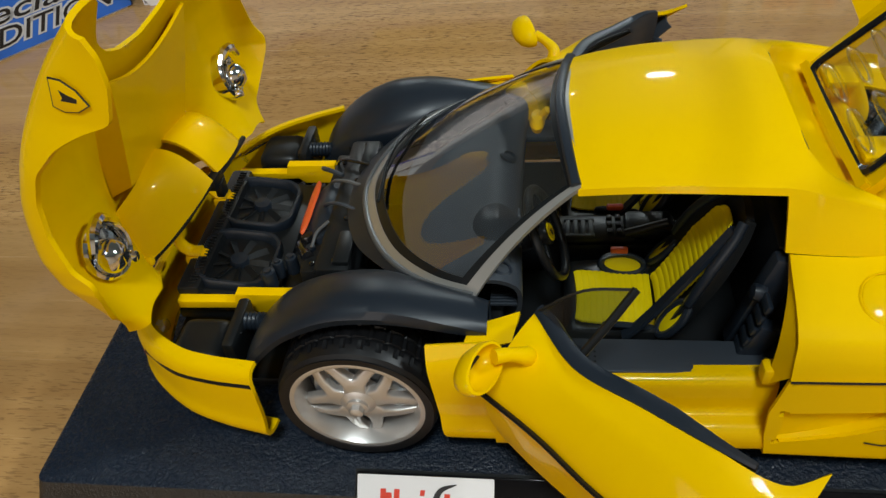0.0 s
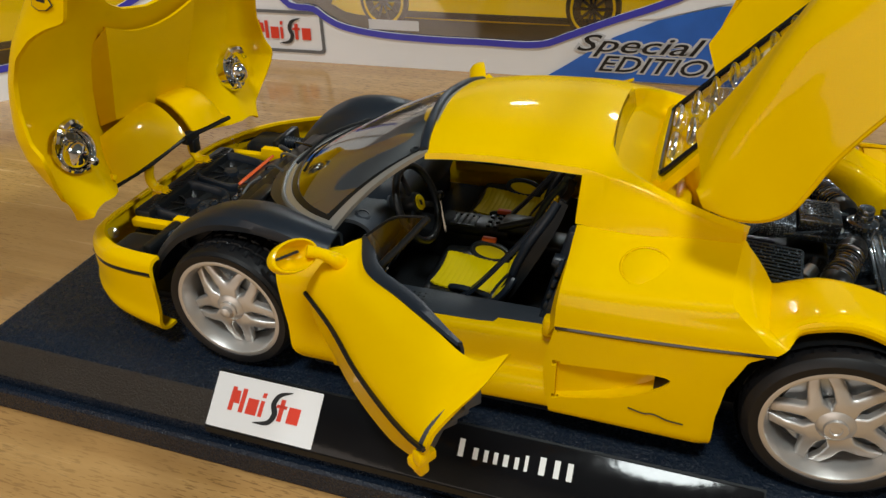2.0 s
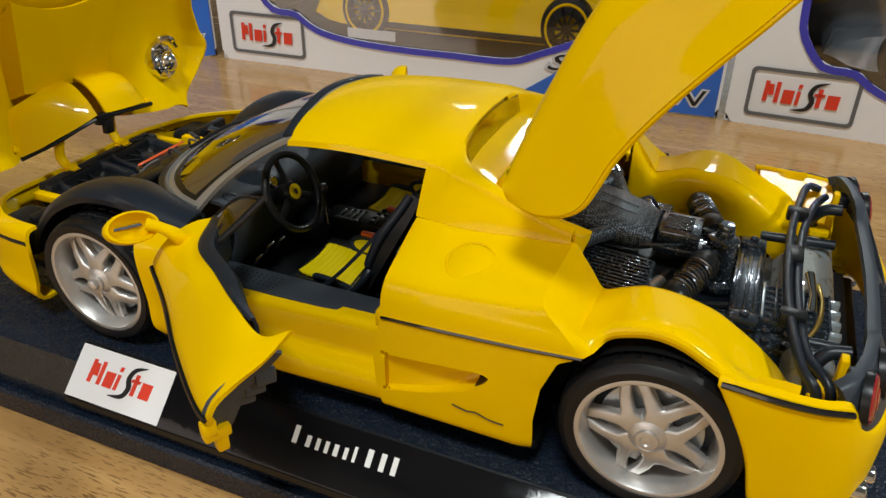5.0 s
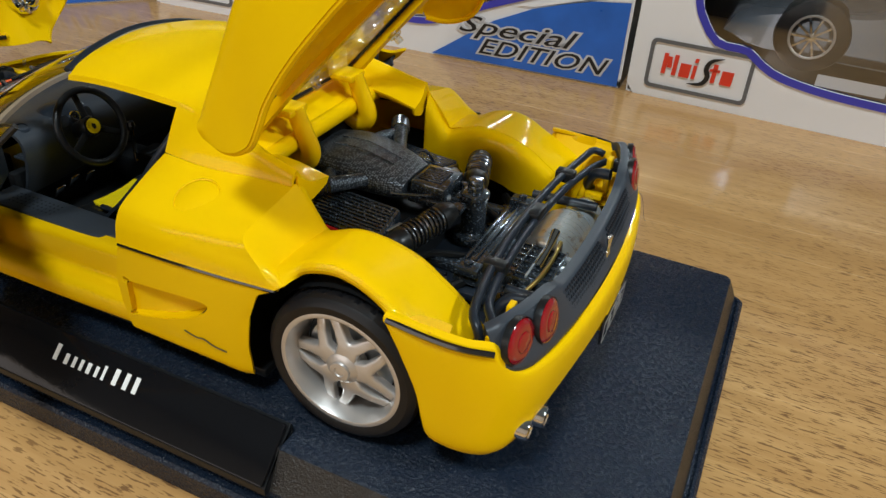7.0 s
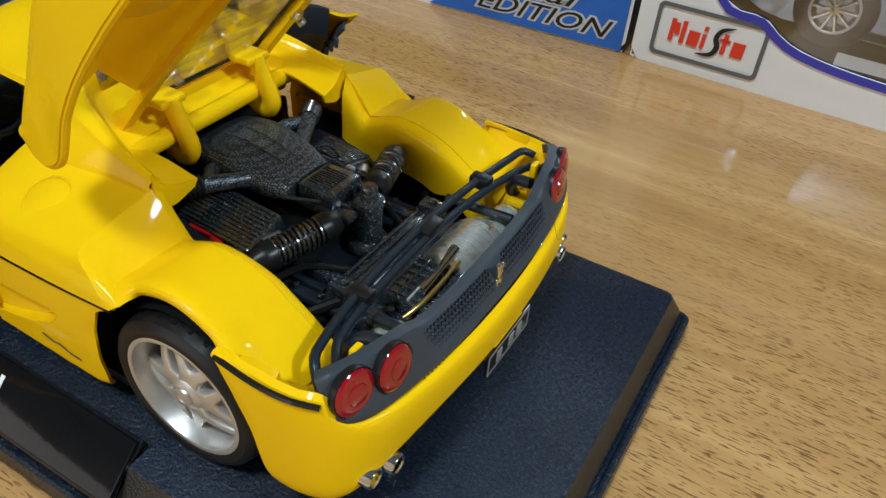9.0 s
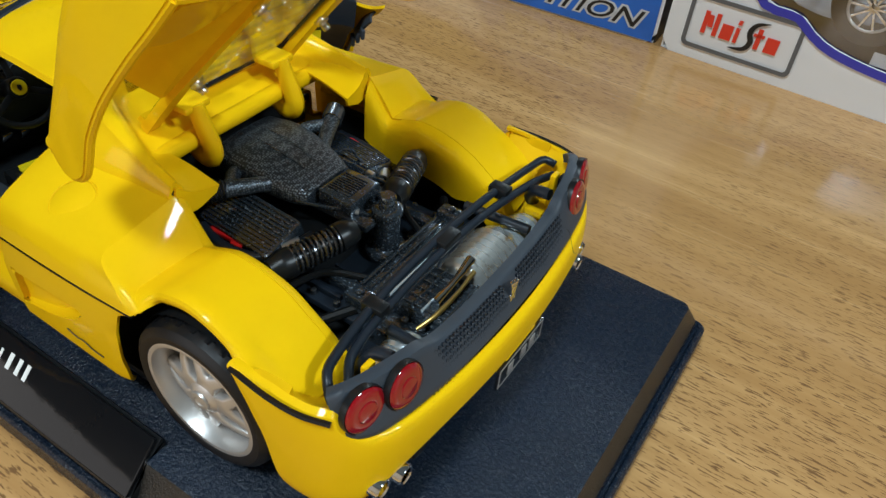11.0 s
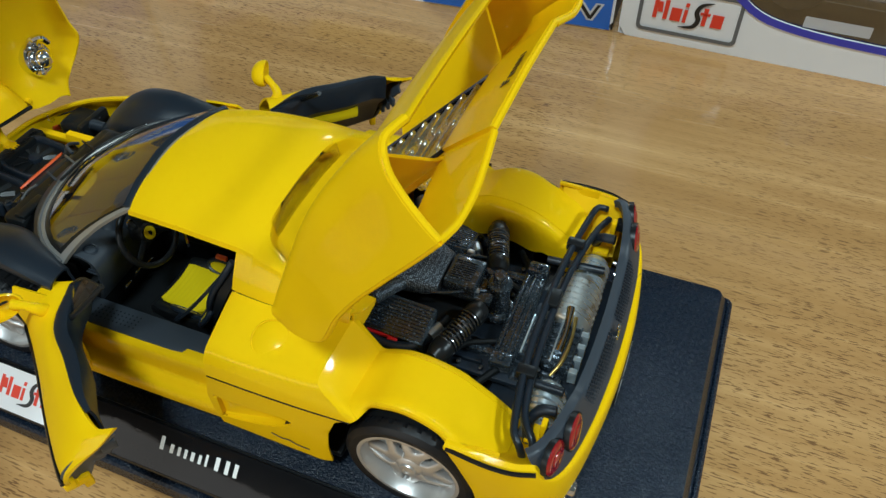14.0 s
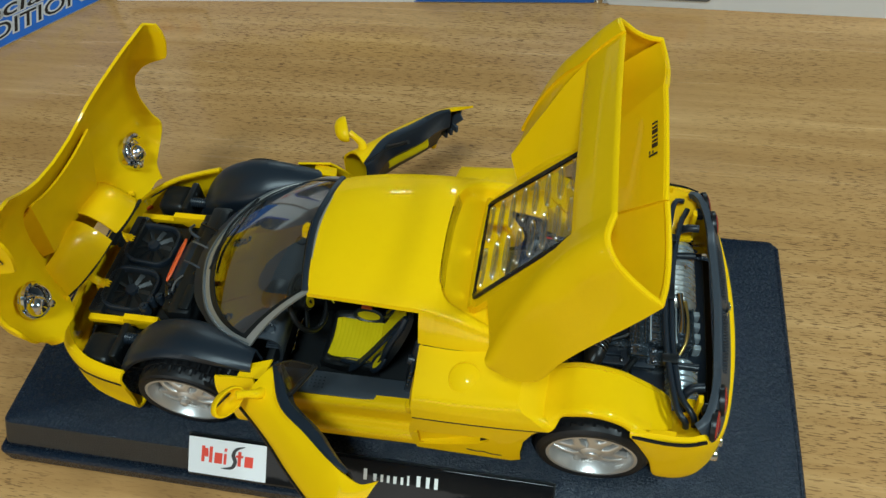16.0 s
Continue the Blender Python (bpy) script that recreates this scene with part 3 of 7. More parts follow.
# nose and front skirt
NOSE = [(-21.5, -52.0, 28.0, 45.2), (-32, -49.6, 27.7, 43.5), (-42, -46.0, 27.5, 41.8), (-53, -38.0, 27, 39.4), (-58.5, -30.0, 27, 38.2), (-61.5, -15, 27, 37), (-62.3, 0, 27, 36.6),
        (-61.5, 15, 27, 37), (-58.5, 30.0, 27, 38.2), (-53, 38.0, 27, 39.4), (-42, 46.0, 27.5, 41.8), (-32, 49.6, 27.7, 43.5), (-21.5, 52.0, 28.0, 45.2)]


def nose_profile(r):
    zb, zl = r[2], r[3]
    return [(-3.5, zb + 0.2), (-1.2, zb - 0.1), (0.2, zb + 0.6), (0.6, zb + 2.2), (0.1, zb + 4.5), (-0.2, (zb + zl) / 2), (-0.3, zl - 1), (-0.5, zl + 1.2), (-0.9, zl + 2.4), (-1.9, zl + 3.2), (-3.4, zl + 3.3)]


part("nose", thick(plan_sweep(NOSE, lambda r: [(o + 0.6, z) for o, z in nose_profile(r)], 72, 26), -1.0), YELLOW, car)
for sgn in (-1, 1):
    rows = [r for r in NOSE if r[1] * sgn >= 36]
    rows = sorted(rows, key=lambda r: r[0])
    p = spline([(r[0], r[1], r[3]) for r in rows], 20)
    out = np.array((-0.4, sgn * 0.9, 0.2))
    part("black_line", tube([tuple(v + out) for v in p], 0.7, 6, 24), BLACK_GLOSS, car)
    part("side_lens", moved(block(0, 0, 0, 5.0, 0.8, 2.4, 0.35), turn(-55.2, sgn * 36.6, 34.5, 0, 0, sgn * 38)), ORANGE, car, "small amber lens")

# black front arches and cowl
ARCH = [(-26, 40.5), (-24, 45.5), (-20.5, 50.5), (-14, 56.5), (-4, 61.4), (6, 62.6), (14, 61.8), (22, 60.2), (29, 58.8)]


def fender_rows():
    rows = []
    for x, z in ARCH:
        inner = np.interp(x, (-26, -10, 5, 20, 29), (33, 29, 30.5, 36, 40))
        dip = np.interp(x, (-26, -5, 10, 29), (1, 5, 4, 0.5))
        rows.append([N(x, 46.9, z - 2.2), N(x, 47.1, z - 0.4), N(x, 45.8, z + 0.5), N(x, 42, z + 0.9), N(x, (42 + inner) / 2 - 0.5, z + 0.4 - dip * 0.25), N(x, inner + 0.7, z - dip), N(x, inner, z - dip - 6)])
    return rows


arch = thick(loft(fender_rows(), 20, 40), 0.8)
part("front_arch", arch, BLACK_SATIN, car, "satin black front wing liner")
part("front_arch", moved(mirrored(arch), Matrix.Translation((0, 0, -2.4))), BLACK_SATIN, car, "satin black front wing liner")
for s in (1, -1):
    well = block(2, -30.5 * s, 38, 36, 2, 22, 0.5)
    part("wheel_well", well, BLACK, car)
cowl = loft([[(9, -33, 58.2), (-4, -18, 55.5), (-8.5, 0, 55), (-4, 18, 55.5), (9, 33, 58.2)], [(12, -33, 59.3), (0.5, -18, 58.0), (-3.5, 0, 57.6), (0.5, 18, 58.0), (12, 33, 59.3)]], 30, 6)
part("cowl", thick(cowl, -1.0), BLACK_SATIN, car)

# floor pan, closes the car from below
part("floor_pan", join(block(62, 0, 25.5, 236, 74, 3.2, 1.0), block(72, 0, 25.5, 100, 100, 3.0, 1.0)), BLACK, car)

# panel behind the front wheel
front_edge = [(16.5, 56.5), (17.4, 50), (18.2, 44), (18.6, 36), (19.5, 29.2), (21, 28.2)]
panel = [(x, z) for x, z in front_edge] + [(38, 28.2), (38, 46), (33, 54), (30, 58)]
for s in (1, -1):
    part("wing_panel", thick(loft([[(x, -s * 49.8, z + 0.4) for x, z in ((16.8, 56.6), (22, 57.2), (27, 57.6), (31, 58))], [(x, -s * 52.2, z) for x, z in ((17.0, 53), (22, 53), (28, 53.5), (33, 54))],
                             [(x, -s * 52.9, 48) for x in (17.6, 24, 30, 38)], [(x, -s * 52.6, 38) for x in (18.4, 24, 30, 38)], [(x, -s * 52.8, 31) for x in (18.8, 24, 30, 38)], [(x, -s * 51.4, 28.2) for x in (20.5, 24, 30, 38)]], 14, 24), 0.9 * s), YELLOW, car)
    part("cowl_corner", thick(loft([[(24, -s * 50.6, 56.2), (29, -s * 50.2, 57.0), (34.0, -s * 49.0, 57.2)], [(25, -s * 47.6, 57.4), (30, -s * 46.8, 58.2), (35.0, -s * 45.4, 58.8)], [(27, -s * 44.5, 57.4), (31, -s * 43.8, 58.4), (35.5, -s * 42.6, 59.2)]], 10, 10), 0.9 * s), YELLOW, car)
    part("black_line", block(24.0, -s * 53.0, 48.2, 12.5, 0.5, 1.3, 0.2), BLACK_GLOSS, car)

# door sill and rocker
sill_prof = [(51.5, 27.6), (53.2, 28.2), (53.8, 30.5), (53.6, 33.4), (52.2, 35.0), (49.6, 35.6), (49.0, 36.6), (48.9, 41), (48.5, 44.2), (47.2, 45.2), (44.5, 45.3)]


def sill(s):
    rows = [[(x, -s * w, z + np.interp(x, (30, 60, 87), (-0.4, 0, 1.0))) for w, z in sill_prof] for x in (30, 40, 52, 64, 76, 82, 87)]
    return thick(grid([spline(r, 34) for r in rows]), -0.9 * s)


for s in (1, -1):
    part("door_sill", sill(s), YELLOW_IN, car)
    part("sill_tread", block(59, -s * 42.2, 44.7, 58, 9.0, 2.0, 0.5), DASH, car, "dark grey sill tread")

# lower flank with its scoop
def flank_point(x, z, s, depth=0.0):
    """A point of the flank panel, set in by a depth."""
    f = (z - 27.8) / 25.2
    u = np.clip((x - 85) / np.interp(z, (27.8, 36, 44, 53), (36, 37, 38, 45)), 0, 1)
    w = 53.4 + 0.5 * math.sin(math.pi * np.clip(f, 0, 1)) - 1.6 * max(0, 1 - (z - 27.8) / 2.0) ** 2 + 0.5 * u - 0.8 * max(0.0, (u - 0.9) / 0.1) ** 2
    return (x, -s * (w - depth), z + u * 3.2 * f)


def scoop_low(x):
    return np.interp(x, (87, 92, 97, 101, 105, 108, 110, 111.2, 111.5), (33.8, 34.8, 36.0, 37.3, 38.8, 40.3, 41.7, 43.0, 43.9))


def scoop_high(x):
    return np.interp(x, (87, 98, 108, 110.4, 111.5), (43.8, 44.2, 44.6, 44.4, 43.9))


def flank(s):
    """The panel round the scoop: ahead of it, below, above and behind."""
    zs = lambda a, b, n: [a + (b - a) * k / (n - 1) for k in range(n)]
    front = [[flank_point(np.interp(z, (27.8, 36, 44, 53), (86, 84.5, 84, 86)) * (1 - i / 3) + 87 * i / 3, z, s) for z in zs(27.8, scoop_low(87), 14) + zs(scoop_low(87), scoop_high(87), 12) + zs(scoop_high(87), 53, 12)] for i in range(4)]
    xs = [87 + 24.5 * (1 - (1 - k / 44) ** 1.5) for k in range(45)]
    below = [[flank_point(x, z, s) for z in zs(27.8, scoop_low(x), 18)] for x in xs]
    above = [[flank_point(x, z, s) for z in zs(scoop_high(x), 53, 16)] for x in xs]
    back = [[flank_point(111.5 * (1 - i / 12) + np.interp(z, (27.8, 29, 36, 44, 51, 53), (120.5, 121.6, 121.4, 122.4, 125.6, 130.5)) * i / 12, z, s) for z in zs(27.8, 43.9, 18) + zs(43.9, 53, 16)[1:]] for i in range(13)]
    return join(grid(front), grid(below), grid(above), grid(back))


def scoop(s, x0, x1, deep):
    rows = []
    for k in range(25):
        x = x0 + (x1 - x0) * k / 24
        lo, hi = scoop_low(x), scoop_high(x)
        d = np.interp(x, (87, 100, 108, 111.5), deep)
        rows.append([flank_point(x, lo, s), flank_point(x, lo + 0.15 * (hi - lo) * 0.2, s, d * 0.35)] + [flank_point(x, lo + (hi - lo) * (0.06 + 0.88 * j / 8), s, d * (0.75 + 0.25 * math.sin(math.pi * j / 8))) for j in range(9)] + [flank_point(x, hi - 0.03 * (hi - lo), s, d * 0.35), flank_point(x, hi, s)])
    return grid(rows)


for s in (1, -1):
    flank_part = part("lower_flank", thick(weld(flank(s)), 0.8 * s), YELLOW, car, "yellow flank panel with an air scoop", sharp=30)
    part("scoop", scoop(s, 87.0, 108.2, (0.7, 2.2, 4.0, 5.0)), YELLOW, flank_part)
    part("scoop_mouth", scoop(s, 108.2, 111.5, (0.7, 2.2, 6.5, 6.5)), BLACK, flank_part, "dark mouth of the scoop")
    part("scoop_edge", thick(grid([[flank_point(87.0, 33.8 + 10 * k / 8, s, 0.02) for k in range(9)], [flank_point(87.02, 33.8 + 10 * k / 8, s, 0.6) for k in range(9)]]), 0.06), YELLOW_IN, flank_part)
    scr = [tuple(v) for v in spline([(103.5, -s * 55.15, 35.6), (107, -s * 55.2, 34.9), (109, -s * 55.2, 35.2), (112, -s * 55.25, 34.3), (115.5, -s * 55.15, 33.9)], 20)]
    part("script_mark", tube(scr, 0.16, 5, 24), INK_BLACK, car)

# upper flank, shoulder and the face that falls to the rear wing
def leaned(geo):
    """The far flank of the casting sits a little lower than the near one."""
    v = np.array(geo[0], float)
    v[:, 2] -= np.interp(v[:, 0], (86, 121, 133, 160, 170), (0.6, 1.1, 3.0, 2.6, 0.4)) * np.clip((v[:, 1] - 28) / 22, 0, 1.1)
    return v, geo[1]


SLOPE = [[(130.5, 54.2, 56.6), (128.4, 53.9, 58.2), (125.5, 53.2, 60.4), (120.7, 51.4, 64.2), (120.5, 46.0, 65.6), (120.9, 40.0, 67.0), (121.6, 33.2, 68.8), (122.2, 31.8, 67.4), (122.5, 31.2, 62), (122.6, 31.0, 52)],
         [(131.3, 53.9, 56.9), (129.7, 53.5, 58.0), (127.6, 52.7, 59.5), (124.6, 50.9, 61.5), (124.5, 46.0, 62.3), (124.8, 40.0, 62.7), (125.3, 34.0, 62.8), (125.8, 32.0, 61.8), (126, 31.2, 58.5), (126, 31.0, 50)],
         [(132.0, 53.5, 57.3), (131.0, 53.1, 57.9), (129.8, 52.3, 58.5), (128.4, 50.5, 58.8), (128.4, 46.0, 59.0), (128.6, 40.0, 59.1), (128.9, 34.0, 59.0), (129.2, 32.0, 58.0), (129.4, 31.2, 55), (129.4, 31.0, 46)]]
RW = [(133.6, 60.2, 60.0), (138, 62.4, 61.5), (143, 63.3, 61.5), (148, 62.3, 60.6), (153, 59.7, 58.9), (157.5, 58.8, 56.4), (162, 59.2, 53.2), (166, 59.0, 49.6), (169, 58.8, 46.0)]
SHOULDER = [[(86, 53.7, 53.8), (86, 53.2, 56.2), (86, 52.6, 58.6), (86.3, 51.0, 61.6), (86.5, 45.6, 64.5), (86.5, 40.0, 66.9), (86.6, 35.9, 68.5)],
            [(100, 54.1, 54.6), (99.7, 53.6, 57.0), (99.5, 53.0, 59.2), (99, 51.2, 62.2), (99, 46.0, 64.7), (99, 40.4, 66.8), (99, 36.2, 68.1)],
            [(116, 54.3, 55.6), (114.6, 53.9, 57.9), (113.3, 53.2, 60.0), (111.2, 51.4, 63.2), (110.8, 46.0, 65.2), (110.9, 40.2, 67.1), (111.0, 35.2, 68.6)],
            SLOPE[0][:7]]


def rear_rows():
    """From the shoulder's rear edge down its slope and over the wheel; e: arch lip, i: edge over the engine bay."""
    rows = [list(r) for r in SLOPE]
    for x, e, i in RW:
        if x < 157:
            r = [(49.9, e - 0.9), (50.2, e), (49.8, e + 0.7), (48.2, e + 0.9), (44.6, e * 0.72 + i * 0.28 + 0.9), (39, e * 0.35 + i * 0.65 + 0.7), (34.0, i + 0.5), (32.0, i - 0.5), (31.2, i - 3.5), (31.0, i - 13)]
        else:
            t = i + (58.6 - i) * 0.35
            r = [(51.5, e - 1.6), (51.3, e - 1.2), (50.8, min(e - 0.8, t + 1.6)), (49.0, t + 0.8), (46, t), (39, i * 0.7 + t * 0.3 + 0.5), (34.2, i + 0.3), (32.2, i - 0.7), (31.4, i - 3.5), (31.0, i - 10)]
        rows.append([(x, w, z) for w, z in r])
    return rows


def rear_quarter(s):
    side = lambda r: [(x, -s * w, z) for x, w, z in r]
    rows = rear_rows()
    first, last = spline(side(rows[0][:7]), 46), spline(side(rows[2][:7]), 46)
    face = grid([first + (last - first) * k / 12 + np.array((0.26, 0, 0.26)) * math.sin(math.pi * k / 12) for k in range(13)])
    top = join(loft([side(r) for r in SHOULDER], 46, 40), face, loft([side(r[:7]) for r in rows[2:]], 46, 60))
    wall = loft([side(r[6:]) for r in rows], 14, 64)
    return weld(top), wall


for s in (1, -1):
    top, wall = rear_quarter(s)
    quarter = part("rear_quarter", leaned(thick(top, 0.8 * s)), YELLOW, car, "yellow shoulder and broad rear wing in one casting", 17)
    part("inner_wall", leaned(thick(wall, 0.8 * s)), YELLOW, quarter)
    part("seam_gap", tube([(87.6, -s * 35.8, 68.45), (99, -s * 36.2, 68.2), (110, -s * 35.9, 68.5), (121.0, -s * 34.6, 68.75)], 0.26, 6, 30), BLACK, car)
    line = [(86.2, 54.0, 53.4), (100, 54.45, 54.2), (116, 54.65, 55.2), (130.3, 54.5, 56.3)]
    part("black_line", tube([(x, -s * w, z) for x, w, z in line], 0.62, 6, 30), BLACK_GLOSS, car)
    part("door_latch", block(84.2, -s * 48.8, 49.5, 3.4, 3.6, 4.6, 0.8), YELLOW_IN, car)
    # back post of the door opening
    part("rear_post", thick(loft([[(86.2, -s * 53.6, 53.8), (86.2, -s * 52.2, 59.0), (86.6, -s * 45, 64.4), (86.6, -s * 35.8, 68.4)], [(83.5, -s * 50, 47), (84.5, -s * 48, 57), (86, -s * 42, 64), (87, -s * 34.6, 68)]], 14, 6), 0.8), YELLOW_IN, car)

m = turn(103, -44.7, 66.0, 23, 0.5, 0)
part("fuel_cap", lathe([(0.01, 0.5), (4.6, 0.35), (5.0, 0.1), (5.05, -0.4)], 36, m), YELLOW, car)
part("fuel_cap_ring", lathe([(5.1, 0.1), (5.3, 0.28), (5.6, 0.05), (5.6, -0.6)], 36, m), YELLOW_IN, car)

# rear wheel wells
for s in (1, -1):
    part("rear_wheel_well", lathe([(0.01, -1.0), (19.2, -1.0), (19.8, 0), (19.8, 12)], 40, turn(145, -s * 38.8, 39.6, 90 * s, 0, 0)), BLACK, car)
    part("side_shelf", thick(loft([[(156.8, -s * 51.4, 57.6), (168, -s * 51.6, 57.8), (178.4, -s * 50.0, 57.6)], [(159, -s * 44.5, 50.5), (168, -s * 43.6, 49.6), (178.4, -s * 42.6, 49.6)], [(161, -s * 36, 45.5), (168, -s * 36, 45), (178.4, -s * 37, 45.6)]], 16, 12), 0.8 * s), YELLOW_IN, car)

# rear skirt
SKIRT = [(155.4, 52.9, 57.0, 58.9), (157.2, 53.0, 53.8, 59.0), (160, 53.2, 48.0, 59.0), (163.4, 53.4, 40.0, 58.9), (166.0, 53.5, 29.6, 58.8), (169, 53.5, 28.4, 58.7), (174, 52.9, 27.8, 58.5), (178.6, 51.2, 27.6, 58.2), (181.6, 49.0, 28.8, 53.6),
         (184.2, 46.0, 31.6, 51.0), (187, 39.0, 36.6, 50.6), (189.4, 25.0, 39.4, 50.4), (190.6, 12, 40.0, 50.4), (190.9, 0, 40.2, 50.4)]


def skirt_rows():
    p = np.array(SKIRT)
    q = np.vstack([p, p[-2::-1] * (1, -1, 1, 1)])
    rows = []
    t = np.gradient(q[:, :2], axis=0)
    for k in range(len(q)):
        o = np.array((-t[k, 1], t[k, 0])) / np.linalg.norm(t[k])
        x, w, zb, zt = q[k]
        h = zt - zb
        pts = []
        for f, a in ((0, -2.2), (0.03, -0.5), (0.12, 0.3), (0.35, 0.5), (0.6, 0.5), (0.85, 0.2), (0.97, -0.4), (1.0, -1.8)):
            pts.append((x + o[0] * a, -(w + o[1] * a), zb + h * f))
        rows.append(pts)
    return rows


part("rear_skirt", thick(loft(skirt_rows(), 24, 120), -0.9), YELLOW, car)
for s in (1, -1):
    part("black_line", tube([(156.0, -s * 53.2, 57.8), (166, -s * 53.95, 57.6), (173, -s * 53.4, 57.3), (178.6, -s * 51.5, 56.9)], 0.66, 6, 20), BLACK_GLOSS, car)

# tail panel
TAIL = [(179.4, 50.0, 53.4, 60.2), (181.8, 48.2, 51.8, 61.4), (184.0, 44.0, 50.8, 61.8), (185.9, 37.0, 50.8, 61.6), (187.0, 30.0, 50.8, 60.8), (187.6, 25, 50.8, 58.9), (188.3, 14, 50.8, 58.4), (188.6, 0, 50.8, 58.4)]


def tail_rows():
    p = np.array(TAIL)
    q = np.vstack([p, p[-2::-1] * (1, -1, 1, 1)])
    t = np.gradient(q[:, :2], axis=0)
    rows = []
    for k in range(len(q)):
        o = np.array((-t[k, 1], t[k, 0])) / np.linalg.norm(t[k])
        x, w, zb, zt = q[k]
        pts = [(x + o[0] * a - 3.2 * f, -(w + o[1] * a), zb + (zt - zb) * f) for f, a in ((0, 0.2), (0.1, 0.7), (0.3, 0.4), (0.7, -0.2), (0.93, -0.6), (1, -1.0), (1.0, -3.2))]
        rows.append(pts)
    return rows


tail = part("tail_panel", thick(loft(tail_rows(), 18, 90), -2.2), GREY, car, "dark grey tail panel with a dimpled grille")


def on_tail(w, z):
    """A point on the tail panel and the plan angle of its outward side."""
    p = np.array(TAIL)
    q = np.vstack([p[::-1], p[1:] * (1, -1, 1, 1)])
    q = q[np.argsort(q[:, 1])]
    x = np.interp(w, q[:, 1], q[:, 0])
    dx = (np.interp(w + 0.5, q[:, 1], q[:, 0]) - np.interp(w - 0.5, q[:, 1], q[:, 0]))
    f = (z - 50.8) / 10.5
    return x + 0.5 - 5.2 * f, -w, z, math.degrees(math.atan2(dx, 1.0))


dots = []
for r in range(7):
    for k in range(-26, 27):
        w = k * 1.22 + (0.6 if r % 2 else 0)
        z = 51.6 + r * 1.05
        if abs(w) > 30.5 - 0.35 * r or (abs(w) < 3.0 and r > 1):
            continue
        x, y, zz, a = on_tail(w, z)
        dots.append(lathe([(0.50, -0.3), (0.46, 0.16), (0.24, 0.05), (0.01, -0.15)], 6, turn(x - 0.05, y, zz, 0, 66, 0)) if r else block(x, y, zz - 0.6, 0.3, 0.45, 1.4, 0.1, 1))
part("grille", join(*dots), BLACK_SATIN, tail, "rows of small dimples")
for w0 in (-45.2, -36.0, 36.6, 45.4):
    x, y, z, a = on_tail(w0, 57.1)
    mm = turn(x + 0.4, y, z, 0, 0, a * 0.4) @ turn(0, 0, 0, 0, 80, 0)
    lamp = part("tail_lamp", lathe([(4.7, -0.8), (4.75, 0.7), (4.3, 1.15), (3.2, 1.45), (2.3, 1.35), (2.1, 1.6), (1.2, 1.75), (0.01, 1.8)], 32, mm), LENS_RED, car, "round red tail lamp")
    part("bezel", lathe([(4.7, 0.5), (5.05, 0.75), (5.15, 0.2), (5.15, -0.8)], 32, mm), BLACK, lamp)
x, y, z, a = on_tail(1.1, 56.0)
part("tail_emblem", join(*[block(x + 0.8, y + dy, z + dz, 0.9, sy, sz, 0.3) for dy, dz, sy, sz in ((0, 0.3, 1.9, 3.4), (0.9, 2.0, 1.5, 1.4), (-0.8, 2.5, 1.4, 1.7), (0.7, -1.9, 0.9, 2.2), (-0.7, -1.7, 0.9, 1.9))]), CHROME, car)
pl = part("rear_plate", block(191.3, 0, 37.6, 0.8, 21, 6.6, 0.25), BLACK_GLOSS, car, "small black rear plate with a pale rim")
part("plate_rim", thick(grid([[(191.75, a, b + 37.6) for a, b in rounded(20.6, 6.2, 0.4, 3)], [(191.75, a, b + 37.6) for a, b in rounded(19.4, 5.0, 0.3, 3)]], wrap_u=True), 0.2), SILVER, pl)
for yy in (-5.0, 1.0, 5.0):
    part("plate_bar", block(191.75, yy, 37.6, 0.3, 2.5, 3.2, 0.1), SILVER, pl)
part("plate_bracket", block(189.6, 0, 38.5, 3.4, 14, 6, 0.5), YELLOW, car)
for s in (1, -1):
    for w in (45.2, 40.0):
        part("exhaust_pipe", lathe([(1.5, -6), (2.3, -6), (2.4, 1.6), (2.1, 2.0), (1.7, 1.7), (1.6, -2), (0.01, -2.2)], 24, turn(184.2 + (45.2 - w) * 0.35, -s * w, 34.6, 0, 90, 0)), CHROME, car)

# roof and rear pillars
def roof_row(x, xc, w, ze, zm, zc):
    return [(x, -w, ze - 0.9), (x, -w + 0.3, ze + 0.3), (x * 0.7 + xc * 0.3, -w * 0.86, ze + 2.0), (x * 0.35 + xc * 0.65, -w * 0.5, zm), (xc, 0, zc), (x * 0.35 + xc * 0.65, w * 0.5, zm), (x * 0.7 + xc * 0.3, w * 0.86, ze + 2.0), (x, w - 0.3, ze + 0.3), (x, w, ze - 0.9)]


roof = [roof_row(47, 44.0, 26.6, 76.8, 80.6, 81.4), roof_row(54, 52, 27.6, 78.0, 82.4, 83.2), roof_row(64, 63, 28.6, 79.0, 83.6, 84.5), roof_row(76, 75.5, 29.4, 79.3, 83.9, 84.8), roof_row(86, 85, 29.8, 79.2, 83.4, 84.2)]


def smooth_through(xs, vals):
    return np.polynomial.Polynomial.fit(xs, vals, 3)


PILLAR_X = (86, 92, 98, 105, 113, 121.4)
pillar_edge = smooth_through(PILLAR_X, (29.8, 30.4, 31.1, 32.3, 33.4, 33.8)), smooth_through(PILLAR_X, (78.3, 77.8, 76.9, 75.0, 72.8, 70.9))
pillar_foot = smooth_through(PILLAR_X, (35.5, 35.9, 36.2, 36.1, 35.5, 34.7)), smooth_through(PILLAR_X, (69.0, 68.8, 68.7, 68.6, 68.7, 68.7))
